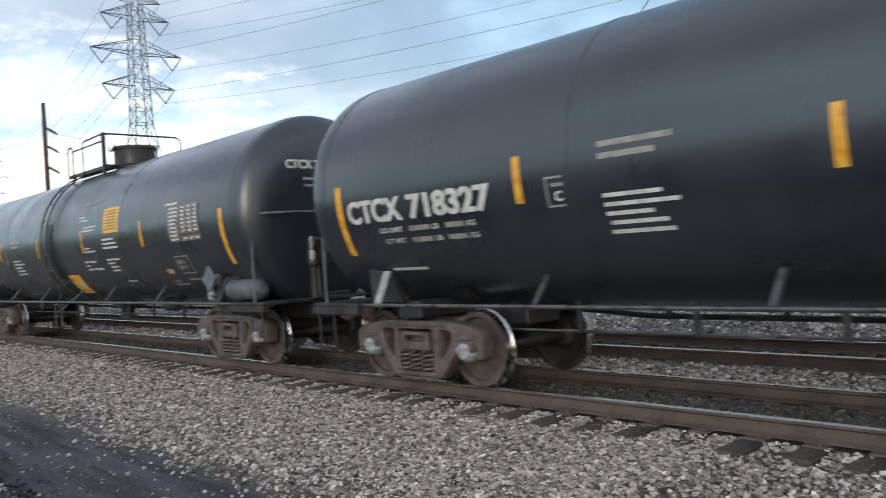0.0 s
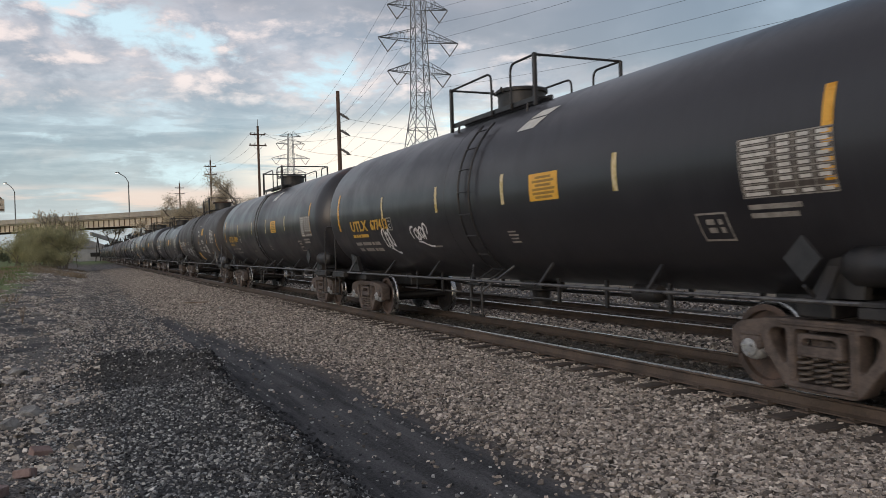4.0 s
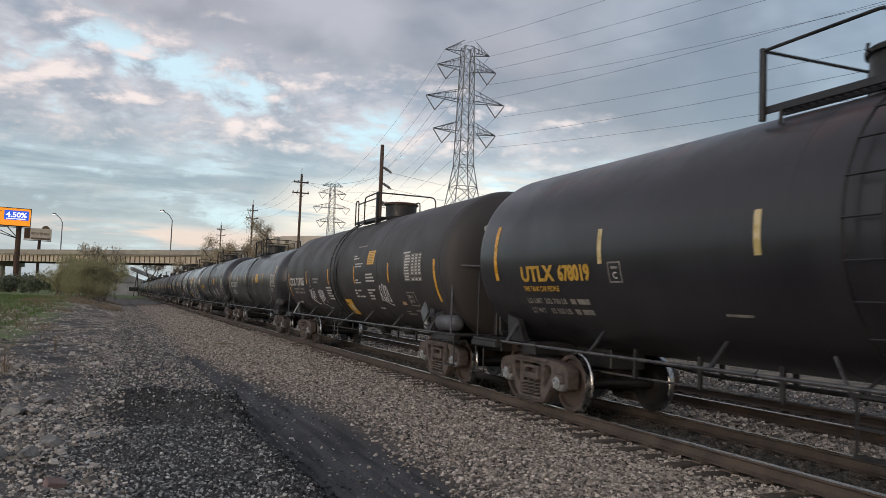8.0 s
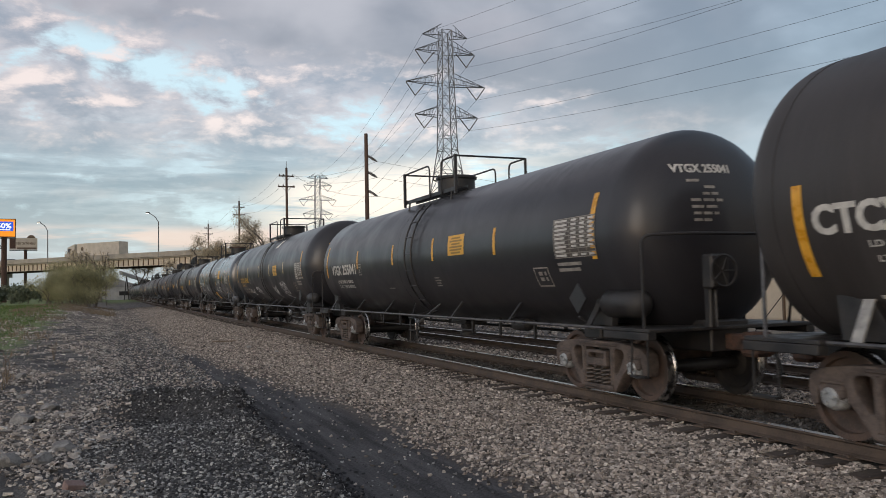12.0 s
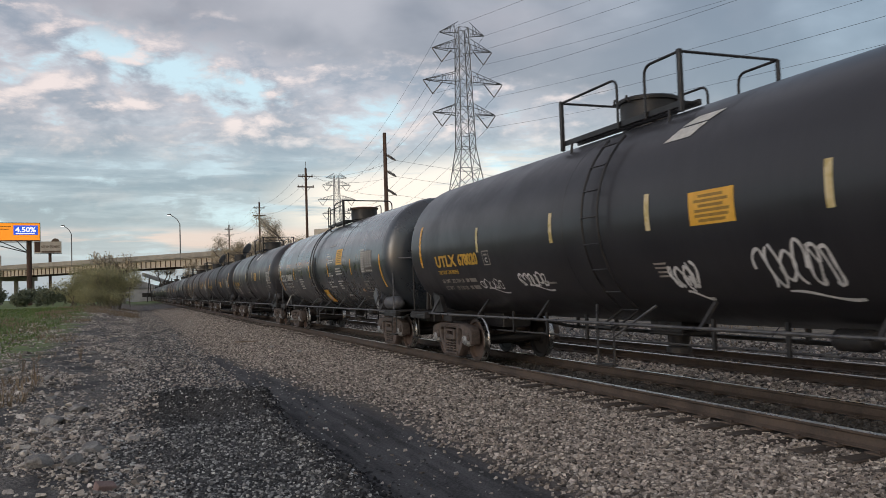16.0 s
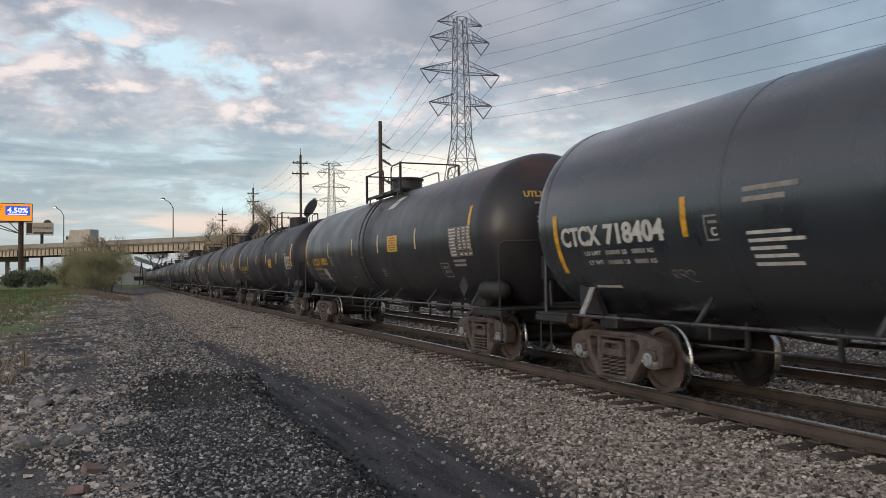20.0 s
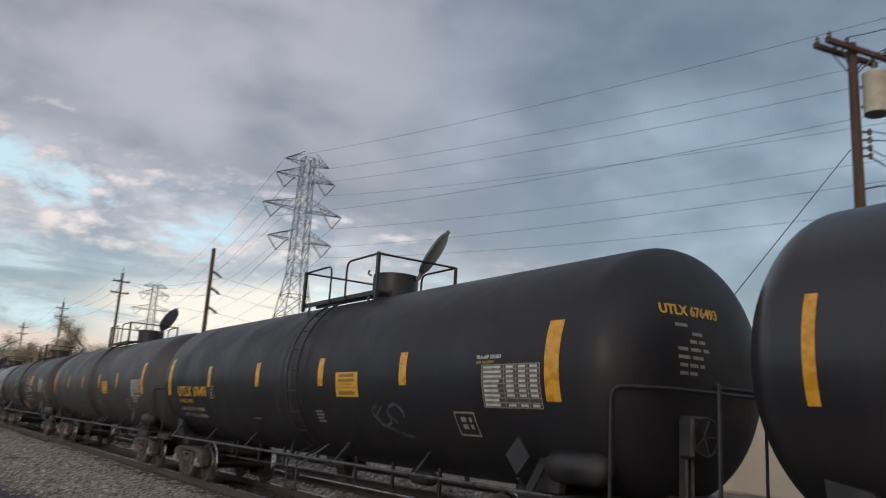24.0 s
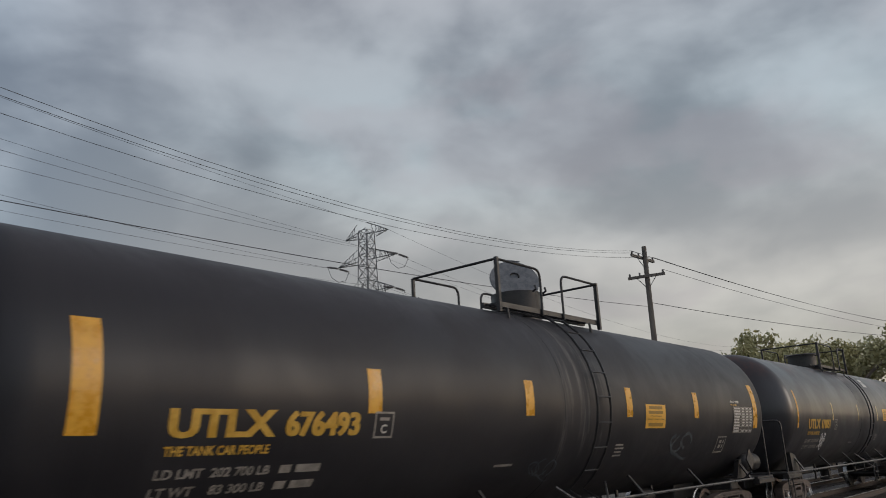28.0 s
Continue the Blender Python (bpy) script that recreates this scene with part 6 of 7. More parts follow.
def transformer(parent, x, y, z, drop=0.0):
    g = Geo().lathe([(0.05, 0.0), (0.255, 0.01), (0.27, 0.05), (0.27, 0.94), (0.282, 0.96), (0.282, 1.02), (0.24, 1.06), (0.05, 1.08)], "z", 28, (x, y, z))
    t = part("transformer", g, can_cream, parent, "cream pole-mounted transformer can")
    part("base_plate", Geo().lathe([(0.03, -0.012), (0.263, -0.010), (0.266, 0.02)], "z", 28, (x, y, z)), frame_black, t, "dark underside")
    for s in (-0.09, 0.09):
        g = Geo().lathe([(0.045, 1.03), (0.05, 1.09), (0.035, 1.12), (0.055, 1.15), (0.035, 1.18), (0.05, 1.21), (0.02, 1.26)], "z", 10, (x + s, y + s * 0.5, z))
        part("bushing", g, insulator_grey, t, "dark porcelain bushing")
    for h in (0.22, 0.72):
        part("bracket", Geo().tube([(x * 0.3, y * 0.3, z + h), (x * 0.7, y * 0.7, z + h)], 0.04, 6), galvanised, t)
    return t


# the two poles behind the train that carry transformers
q1, q1m, q1h = wooden_pole(17.75, 9.35, 11.35, "brown timber utility pole with a transformer and a small lamp", [(11.12, 1.04, -11, 0.17), (11.12, 1.04, -11, -0.17)], r=0.15)
transformer(q1, 0.21, -0.39, 9.72)
q2, q2m, q2h = wooden_pole(18.45, 5.95, 12.25, "brown timber utility pole with two crossarms and a transformer", [(11.85, 1.15, -17, 0.18), (10.95, 1.42, -18, -0.18)], r=0.165, lean=(0.0, 0.0))
transformer(q2, -0.16, 0.44, 8.95)
lam = part("lamp_arm", Geo().tube(bend([(0.05, -0.1, 7.92), (0.22, -0.42, 7.97), (0.33, -0.62, 7.93)], 0.1), 0.022, 6), galvanised, q1, "thin lamp bracket")
part("lamp_head", Geo().lathe([(0.03, 8.18), (0.06, 8.10), (0.08, 7.95), (0.16, 7.90), (0.16, 7.86)], "z", 14, (0.33, -0.62, 0)), galvanised, q1, "grey lamp housing")
part("lamp_glass", Geo().lathe([(0.15, 7.86), (0.17, 7.80), (0.15, 7.62), (0.06, 7.58)], "z", 14, (0.33, -0.62, 0)), lamp_glass, q1, "cloudy lamp refractor")
for pole, zs in ((q1, (8.75, 8.95, 9.15, 9.35)), (q2, (7.6, 7.85, 8.2, 8.5))):
    for z in zs:
        g = Geo()
        g.tube([(0.13, -0.08, z), (0.26, -0.16, z)], 0.03, 6)
        insulator(g, (0.27, -0.17, z - 0.07))
        part("spool_insulator", g, insulator_grey, pole)
# loose leads that hang from the transformers
for pole, pts in ((q1, [(0.35, -0.70, 10.5), (0.50, -1.0, 9.9), (0.50, -1.05, 9.3), (0.35, -0.7, 9.15), (0.15, -0.2, 9.35)]), (q1, [(0.30, -0.65, 10.3), (0.42, -0.75, 9.6), (0.3, -0.5, 9.0), (0.45, -0.7, 8.5), (0.15, -0.2, 8.9)]),
                  (q2, [(-0.3, 0.75, 10.0), (-0.4, 0.95, 9.3), (-0.35, 0.85, 8.3), (-0.2, 0.4, 7.8), (0.1, -0.1, 8.0)]), (q2, [(-0.3, 0.70, 9.9), (-0.35, 0.80, 8.8), (-0.2, 0.3, 8.0), (0.1, -0.1, 7.9)]),
                  (q2, [(0.1, -0.15, 7.6), (0.3, -0.6, 7.5), (0.4, -0.9, 7.8), (0.45, -1.0, 8.2)])):
    part("lead_wire", Geo().tube(bend(pts, 0.4, 5), 0.014, 5), wire_dark, pole)
# poles along the line ahead and behind
p1, p1m, _ = wooden_pole(18.3, 58.3, 13.6, "tall dark timber pole with three angled post insulators", mat=pole_wood, r=0.19, lean=(0.0, 0.0))
p1h = []
for z in (11.9, 10.65, 9.2):
    part("post_insulator", Geo().lathe([(0.06, 0.0)] + [(0.07 + 0.06 * (i % 2), 0.1 + i * 0.06) for i in range(11)] + [(0.05, 0.85)], "y", 8).mesh("post_insulator", insulator_grey), None, p1, "angled grey post insulator").matrix_basis = pose(0.1, -0.03, z + 0.25, -33, 0, -107)
    p1h.append(p1m @ Vector((0.78, -0.24, z - 0.21)))
poles = []
for x, y, top in ((18.4, 88.5, 15.4), (18.6, 125.0, 15.6), (19.0, 170.0, 15.8)):
    o, m, h = wooden_pole(x, y, top, "dark timber utility pole with two short crossarms", [(top - 0.9, 0.85, 0, 0.14), (top - 2.1, 0.95, 0, 0.14)], r=0.17)
    part("pole_pin", Geo().tube([(0, 0, top + 0.2), (0, 0, top + 1.0)], 0.03, 5), galvanised, o)
    poles.append(h)
r1, r1m, r1h = wooden_pole(17.0, -37.2, 11.9, "weathered grey timber pole with two crossarms", [(11.3, 1.10, -95, 0.14), (10.3, 0.95, -170, -0.14)], mat=pole_grey_wood, r=0.17, lean=(1.2, 0))
for a, b in ((0, 0), (2, 2), (5, 5)):
    wire(poles[0][a], poles[1][b], 0.9, 0.010, "thin wire between timber poles")
    wire(poles[1][a], poles[2][b], 0.9, 0.010, "thin wire between timber poles")
for k, z in enumerate(p1h):
    wire(z, (z[0] + 75, z[1] + 28, z[2] + 0.5), 1.2, 0.010, "thin wire leading away from a timber pole")
    wire(poles[0][k], z, 0.7, 0.010, "thin wire between timber poles")
wire(q1h[2], q2h[1], 0.12, 0.012, "wire between the two transformer poles")
wire(q1h[5], q2h[0], 0.12, 0.012, "wire between the two transformer poles")
wire(q1h[4], q2h[3], 0.15, 0.012, "wire between the two transformer poles")
for a, b in ((0, 0), (1, 1), (2, 2)):
    wire(q2h[a], r1h[b], 2.05, 0.0075, "wire between timber poles above the train")
wire(q2m @ Vector((0.25, -0.15, 8.4)), r1m @ Vector((0.1, 0.1, 9.0)), 0.5, 0.012, "thicker cable between timber poles")
for i, (h, y) in enumerate(zip((r1h[0], r1h[2], r1h[5]), (0, 0.3, 0.6))):
    wire(h, (h[0] - 6 - y, h[1] - 60, h[2] + 0.6), 0.8, 0.012, "wire running on behind the timber pole")
wire(r1m @ Vector((0, 0.1, 9.2)), (6, -98, 10.6), 0.8, 0.016, "cable running on behind the timber pole")
wire(q1m @ Vector((-0.1, 0.1, 8.9)), (14.5, 15.5, -0.1), 0.0, 0.012, "steel guy wire from pole to ground", 2)
wire(q1m @ Vector((0.25, -0.15, 8.75)), (q2m @ Vector((0.0, 0.1, 6.2)))[:], 0.1, 0.018, "sloping cable between the transformer poles")
wire(q1m @ Vector((0.25, -0.15, 9.15)), (q2m @ Vector((0.2, -0.1, 8.5)))[:], 0.05, 0.015, "cable between the transformer poles")
wire(q2m @ Vector((0.2, -0.1, 7.8)), (30.0, -14.0, 5.0), 0.6, 0.02, "service cable to the warehouse")
wire(r1m @ Vector((0.1, -0.1, 8.3)), (19.2, -40.4, 0.0), 0.0, 0.010, "steel guy wire from pole to ground", 2)

# ---- overpass ----
BR0, BRD = Vector((16.5, 171.0, 0)), Vector((-0.633, 0.774, 0))
BRN = Vector((-0.774, -0.633, 0))      # the side that faces the yard
brm = Matrix(((BRD.x, -BRN.x, 0, BR0.x), (BRD.y, -BRN.y, 0, BR0.y), (0, 0, 1, 0), (0, 0, 0, 1)))
bridge = thing("overpass", "tan steel girder road overpass with a concrete parapet", "overpass", brm, kind="structure")
part("deck", Geo().box(-360, 400, 0.3, 12.0, 9.15, 9.45, 0.05), concrete, bridge, "", 30)
part("parapet", Geo().box(-360, 400, 0.0, 0.35, 9.42, 10.5, 0.05), concrete, bridge, "tan concrete parapet", 30)
part("parapet", Geo().box(-360, 400, 11.7, 12.05, 9.42, 10.5, 0.05), concrete, bridge, "tan concrete parapet", 30)
# outer girder tan; inner ones dark brown, shade under the deck put into colour
for u in (0.75, 4.0, 7.6, 11.2):
    part("girder", Geo().box(-360, 400, u, u + 0.06, 7.70, 9.15).box(-360, 400, u - 0.2, u + 0.26, 7.66, 7.72).box(-360, 400, u - 0.2, u + 0.26, 9.10, 9.16), girder_tan if u < 1 else coupler_rust, bridge, "tan steel plate girder" if u < 1 else "inner girder coloured dark for the shade under the deck", 0)
stiff = Geo().box(-0.05, 0.05, -0.20, 0.02, 7.70, 9.12).mesh("stiffener", brown_trim, 0)
for i in range(90):
    o = part("stiffener", stiff, None, bridge, "", 0)
    o.location = (-60 + i * 1.55, 0.74, 0)
for u in range(-318, 400, 36):
    g = Geo()
    for v in (1.5, 6.0, 10.5):
        g.lathe([(0.55, -0.3), (0.55, 6.7)], "z", 16, (u, v, 0))
    g.box(u - 0.6, u + 0.6, 0.3, 11.7, 6.6, 7.66, 0.05)
    part("pier", g, concrete, bridge, "", 30)


def street_lamp(u, label):
    m = brm @ pose(u, -0.05, 0)
    ob = thing("street_lamp", label, "street lamp", m, "street lamps on the overpass")
    part("pole", Geo().tube([(0, 0.15, 9.4), (0, 0.15, 16.9)], 0.14, 10, 0.10), galvanised, ob, "grey metal pole")
    part("arm", Geo().tube(bend([(0, 0.15, 16.8), (0.9, 0.15, 18.0), (2.9, 0.15, 19.0)], 0.8, 6), 0.09, 8), galvanised, ob, "curved arm")
    part("lamp_head", Geo().box(2.7, 3.7, -0.05, 0.35, 18.95, 19.2, 0.06), galvanised, ob, "lamp head", 30)
    part("lamp_glass", Geo().box(3.0, 3.65, 0.0, 0.3, 18.86, 18.95), lamp_glow, ob, "lit lamp glass", 0)
    return ob


street_lamp(6.2 + 4.5, "grey street lamp with a curved arm, lit")
street_lamp(47.0, "grey street lamp with a curved arm, lit")

# ---- billboards ----
bb = thing("digital_billboard", "lit orange digital billboard on a rusty steel pole", "billboard", pose(-22.2, 174.0, 0, 0, 0, 7))
part("cabinet", Geo().box(-5.6, 5.6, 0.05, 0.75, 13.1, 16.75, 0.05), frame_black, bb, "black display cabinet", 30)
part("screen", Geo().box(-5.45, 5.45, 0.0, 0.06, 13.3, 16.6), screen_orange, bb, "lit orange screen", 0)
part("screen_inset", Geo().box(0.9, 5.15, -0.012, 0.01, 14.35, 16.2), screen_blue, bb, "lit blue field", 0)
uv, fs = letters("4.50%", 3.6, 1.05)
part("screen_text", Geo().put([(1.2 + u, -0.02, 14.85 + v) for u, v in uv], fs), screen_white, bb, "", 0)
part("screen_text", Geo().box(1.3, 4.6, -0.02, -0.014, 14.5, 14.68), screen_white, bb, "", 0)
for z, a, b in ((16.0, -5.0, 0.5), (15.5, -5.0, 0.2)):
    part("screen_text", Geo().box(a, b, -0.02, -0.005, z - 0.14, z), label_text, bb, "", 0)
part("pole", Geo().lathe([(0.5, -0.3), (0.48, 13.2)], "z", 18, (3.6, 0.9, 0)), coupler_rust, bb, "rusty steel pole")
part("catwalk", Geo().box(-5.6, 5.6, -0.7, 0.0, 12.85, 12.95), frame_black, bb, "", 0)
g = Geo()
for x in (-4.5, -1.5, 1.5):
    g.tube([(x, 0.5, 13.1), (3.6, 0.9, 10.8)], 0.09, 6)
part("strut", g, frame_black, bb)
b2 = thing("billboard", "smaller weathered billboard with faded print", "billboard", pose(-21.5, 245.0, 0, 0, 0, 5))
part("face", Geo().box(-3.4, 3.4, 0.0, 0.35, 14.4, 17.6, 0.05), trailer_tan, b2, "faded tan face", 30)
part("picture", Geo().lathe([(0.02, 0.0), (1.05, 0.0), (1.05, 0.3), (0.02, 0.3)], "y", 24, (1.9, 0.02, 17.4)), brown_trim, b2, "brown round cut-out standing above the face", 30)
uv, fs = letters("NEW ON THE MENU", 4.6, 0.75)
tagged(part("lettering", Geo().put([(-1.7 + u, -0.02, 15.75 + v) for u, v in uv], fs), brown_trim, b2, "", 0), kind="stuff")
part("print", Geo().box(-3.3, -1.9, -0.02, 0.0, 14.7, 17.4), coupler_rust, b2, "dark brown picture field", 0)
part("print", Geo().box(-1.6, 3.2, -0.02, 0.0, 14.5, 15.0), brown_trim, b2, "", 0)
part("pole", Geo().lathe([(0.4, -0.3), (0.4, 14.4)], "z", 14, (0.5, 0.6, 0)), coupler_rust, b2)
part("catwalk", Geo().box(-3.4, 3.4, -0.8, 0.0, 14.1, 14.25), frame_black, b2, "", 0)

# ---- buildings ----
wh = thing("warehouse", "low cream warehouse with lapped siding and a brown roof edge", "building", pose(27.0, -2.0, 0))
part("wall", Geo().box(0, 16, -8, 36, -0.4, 5.55), tan_wall, wh, "cream sided wall", 0)
part("roof", Geo().box(-0.30, 16.2, -8.2, 36.3, 5.55, 5.95, 0.04), brown_trim, wh, "brown roof edge", 30)
board = Geo().prism([(0.0, 0.0), (44.0, 0.0), (44.0, 0.385), (0.0, 0.385)], -0.035, 0.0).mesh("siding_board", tan_wall, 0)
for i in range(15):
    o = part("siding_board", board, None, wh)
    o.matrix_basis = pose(0, -8.0, -0.05 + i * 0.385, 0, 2.0, 0)
part("gutter", Geo().box(-0.42, -0.30, -8.2, 36.3, 5.70, 5.85, 0.02), brown_trim, wh, "", 0)
for y in (-4.0, 12.0, 28.0):
    part("downpipe", Geo().box(-0.16, -0.06, y, y + 0.1, -0.3, 5.7, 0.01), brown_trim, wh)
part("roof_unit", Geo().box(3.0, 6.0, 5.5, 8.2, 5.9, 7.2, 0.05), roof_grey, wh, "grey rooftop unit", 30)
part("vent_pipe", Geo().tube([(2.0, 9.4, 5.8), (2.0, 9.4, 7.9)], 0.07, 8), galvanised, wh)
hs = thing("shed", "pale grey gabled shed beyond the overpass", "building", pose(0.5, 300.0, 0, 0, 0, 8))
part("wall", Geo().box(-9, 9, -6, 10, -0.3, 4.2), house_white, hs, "", 0)
part("roof", Geo().put([(-9.5, -6.5, 4.2), (9.5, -6.5, 4.2), (0, -6.5, 7.4), (-9.5, 10.5, 4.2), (9.5, 10.5, 4.2), (0, 10.5, 7.4)], [(0, 1, 2), (5, 4, 3), (0, 2, 5, 3), (1, 4, 5, 2), (0, 3, 4, 1)]), roof_grey, hs, "", 0)
for x in (-5, 2):
    part("window", Geo().box(x, x + 3, -6.04, -5.98, 1.2, 2.6), frame_black, hs, "", 0)
cv = thing("conveyor", "sloping dark steel conveyor gantry beyond the overpass", "conveyor", pose(8.5, 262.0, 0, 0, 0, 30))
part("gantry", Geo().put([(-6, -0.6, 7.6), (-6, 0.6, 7.6), (9, 0.6, 3.0), (9, -0.6, 3.0), (-6, -0.6, 8.6), (-6, 0.6, 8.6), (9, 0.6, 4.0), (9, -0.6, 4.0)], [(0, 1, 2, 3), (7, 6, 5, 4), (0, 3, 7, 4), (1, 5, 6, 2), (0, 4, 5, 1), (3, 2, 6, 7)]), roof_grey, cv, "", 0)
for x, z in ((-4, 7.2), (1, 5.6), (6, 4.0)):
    part("trestle", Geo().tube([(x - 0.8, 0, -0.3), (x, 0, z)], 0.14, 6).tube([(x + 0.8, 0, -0.3), (x, 0, z)], 0.14, 6), frame_black, cv)


# ---- plants ----
def leaves(rng, centres, per, spread_r, size, mat, name, label="", parent=None):
    """Many small leaf blades round given centres, joined in one mesh."""
    c = np.repeat(np.asarray(centres, float), per, 0)
    k = len(c)
    d = rng.normal(size=(k, 3))
    d /= np.linalg.norm(d, axis=1, keepdims=True)
    p = c + d * (spread_r * rng.random((k, 1)) ** 0.5)
    a = rng.normal(size=(k, 3))
    a /= np.linalg.norm(a, axis=1, keepdims=True)
    b = np.cross(a, rng.normal(size=(k, 3)))
    b /= np.maximum(np.linalg.norm(b, axis=1, keepdims=True), 1e-6)
    s = size * rng.uniform(0.6, 1.4, (k, 1))
    v = np.stack([p - a * s, p + b * s * 0.45, p + a * s, p - b * s * 0.45], 1).reshape(-1, 3)
    f = np.arange(k * 4).reshape(-1, 4)
    me = bpy.data.meshes.new(name)
    me.from_pydata(v.tolist(), [], f.tolist())
    me.materials.append(mat)
    return me


def tree(x, y, height, seed, label, leaf, per=16, leaf_size=0.22, clump=0.7, wide=0.45, stems=1, dense=1.0, category="tree", low=0.25):
    """Tapered trunk, forked limbs, twigs and an uneven crown of small leaves."""
    rng = np.random.default_rng(seed)
    z0 = float(ground_z(x, y)) - 0.1
    ob = thing("tree" if stems == 1 else "bush", label, category, pose(x, y, z0))
    wood, tips = Geo(), []

    def grow(p, d, length, r, depth):
        pts = [p]
        steps = 3
        for i in range(steps):
            d = (d + Vector(rng.normal(size=3) * 0.13) + Vector((0, 0, 0.05))).normalized()
            pts.append(pts[-1] + d * (length / steps))
        (wood if depth else trunk).tube(pts, r, 8 if depth == 0 else 5 if depth < 2 else 4, r * 0.6)
        if depth >= (2 if stems == 1 else 1):
            tips.extend(pts[1:])
        if depth == 4 or r < 0.012:
            return
        kids = 3 if depth < 2 else 2
        for i in range(kids + (rng.random() < 0.4)):
            a = rng.uniform(0, 6.283)
            sidew = Vector((math.cos(a), math.sin(a), 0))
            nd = (d * rng.uniform(0.6, 1.0) + sidew * rng.uniform(0.45, 0.9) * (wide / 0.45)).normalized()
            grow(pts[-1] if i else pts[-2].lerp(pts[-1], 0.5), nd, length * rng.uniform(0.55, 0.78), r * 0.58, depth + 1)

    trunk = Geo()
    for s in range(stems):
        base = Vector((0, 0, 0)) if stems == 1 else Vector((rng.normal() * height * 0.19, rng.normal() * height * 0.15, 0))
        h = height * (0.34 if stems == 1 else rng.uniform(0.2, 0.42))
        lean = Vector((rng.normal() * 0.12, rng.normal() * 0.12, 1)) if stems == 1 else Vector((rng.normal() * 0.35, rng.normal() * 0.35, 1))
        grow(base, lean.normalized(), h, height * (0.022 if stems == 1 else 0.008), 0)
    t = part("trunk", trunk, bark, ob, "grey-brown trunk")
    b = part("branchwork", wood, bark, ob, "thin forked limbs and twigs")
    for o in (b, t) if stems > 1 else (b,):
        tagged(o, kind="stuff")
    tips = np.array([t[:] for t in tips])
    tips = tips[rng.random(len(tips)) < dense]
    me = leaves(rng, tips, per, clump, leaf_size, leaf, "crown")
    part("crown", me, None, ob, "uneven crown of small leaves")
    return ob


# twiggy trees where the line of poles meets the overpass
tree(13.0, 112.0, 12.0, 11, "bare spring tree with tan buds", blossom_mat, 24, 0.085, 0.75, 0.6)
tree(10.8, 110.0, 10.5, 21, "bare spring tree with tan buds", blossom_mat, 21, 0.085, 0.75, 0.65)
tree(18.6, 106.0, 15.0, 12, "bare spring tree with tan buds", blossom_mat, 27, 0.085, 0.75, 0.6)
tree(16.0, 121.0, 14.0, 13, "bare spring tree with tan buds", blossom_mat, 24, 0.085, 0.75, 0.65)
tree(21.5, 116.0, 13.5, 14, "bare spring tree with tan buds", blossom_mat, 21, 0.085, 0.75, 0.6)
tree(7.0, 205.0, 13.5, 15, "bare dark tree behind the overpass", blossom_mat, 3, 0.2, 0.8, 0.6)
tree(-36.0, 230.0, 16.0, 16, "bare tree behind the billboards", blossom_mat, 3, 0.22, 0.8, 0.6)
tree(-30.0, 150.0, 11.0, 17, "bare tree in front of the billboards", blossom_mat, 2, 0.2, 0.8, 0.6)
# the hazy bush beside the lane, and the hedge behind the grass
for i, (x, y, h) in enumerate(((-2.4, 108.0, 4.6), (-4.3, 111.0, 4.3), (-1.9, 114.0, 4.2), (-5.6, 114.0, 2.8), (-3.4, 119.0, 4.8), (-3.4, 107.0, 2.6), (-1.6, 107.0, 2.2))):
    tree(x - 1.0, y, h * 1.38, 30 + i, "leafing olive bush beside the lane", bud_mat, 12, 0.085, 0.75, 0.36, stems=9, dense=0.85, category="bush")
tree(-2.9, 112.0, 9.0, 37, "thin bare sapling rising from the bush", blossom_mat, 2, 0.12, 0.5, 0.25)
tree(-1.6, 113.0, 8.2, 38, "thin bare sapling rising from the bush", blossom_mat, 2, 0.12, 0.5, 0.25)
for i, (x, y, h) in enumerate(((-12, 140, 4.2), (-17, 146, 4.0), (-22, 150, 4.4), (-27, 152, 4.0), (-33, 156, 4.6), (-40, 160, 4.5), (-9, 150, 4.0))):
    tree(x, y, h, 50 + i, "dark green hedge shrub behind the grass", hedge_mat, 12, 0.22, 0.9, 0.75, stems=8, category="shrub")
# leafy trees behind the train on the other side
for i, (x, y, h) in enumerate(((17.0, -74.0, 14.5), (22.0, -73.0, 13.6), (25.0, -82.0, 12.0), (12.5, -80.0, 14.5), (20.0, -86.0, 15.0))):
    tree(x, y, h, 70 + i, "leafy green tree in spring foliage", leaf_mat, 22, 0.22, 0.9, 0.6)


def blades(name, area, count, tall, mat, seed, label, keep=None, kind="stuff"):
    rng = np.random.default_rng(seed)
    x = rng.uniform(area[0], area[1], count)
    y = area[2] + (area[3] - area[2]) * rng.random(count) ** 1.6
    if keep is not None:
        ok = keep(x, y)
        x, y = x[ok], y[ok]
    c = len(x)
    z = ground_z(x, y)
    a, h = rng.uniform(0, 6.283, c), tall * rng.uniform(0.4, 1.3, c)
    wx, wy = np.cos(a) * 0.012 * (1 + y / 25), np.sin(a) * 0.012 * (1 + y / 25)
    lx, ly = rng.normal(0, 0.35, c) * h, rng.normal(0, 0.35, c) * h
    v = np.stack([np.stack([x - wx, y - wy, z - 0.02], 1), np.stack([x + wx, y + wy, z - 0.02], 1), np.stack([x + lx, y + ly, z + h], 1)], 1).reshape(-1, 3)
    me = bpy.data.meshes.new(name)
    me.from_pydata(v.tolist(), [], np.arange(c * 3).reshape(-1, 3).tolist())
    me.materials.append(mat)
    return tagged(new(name, me), label, "grass", kind=kind)


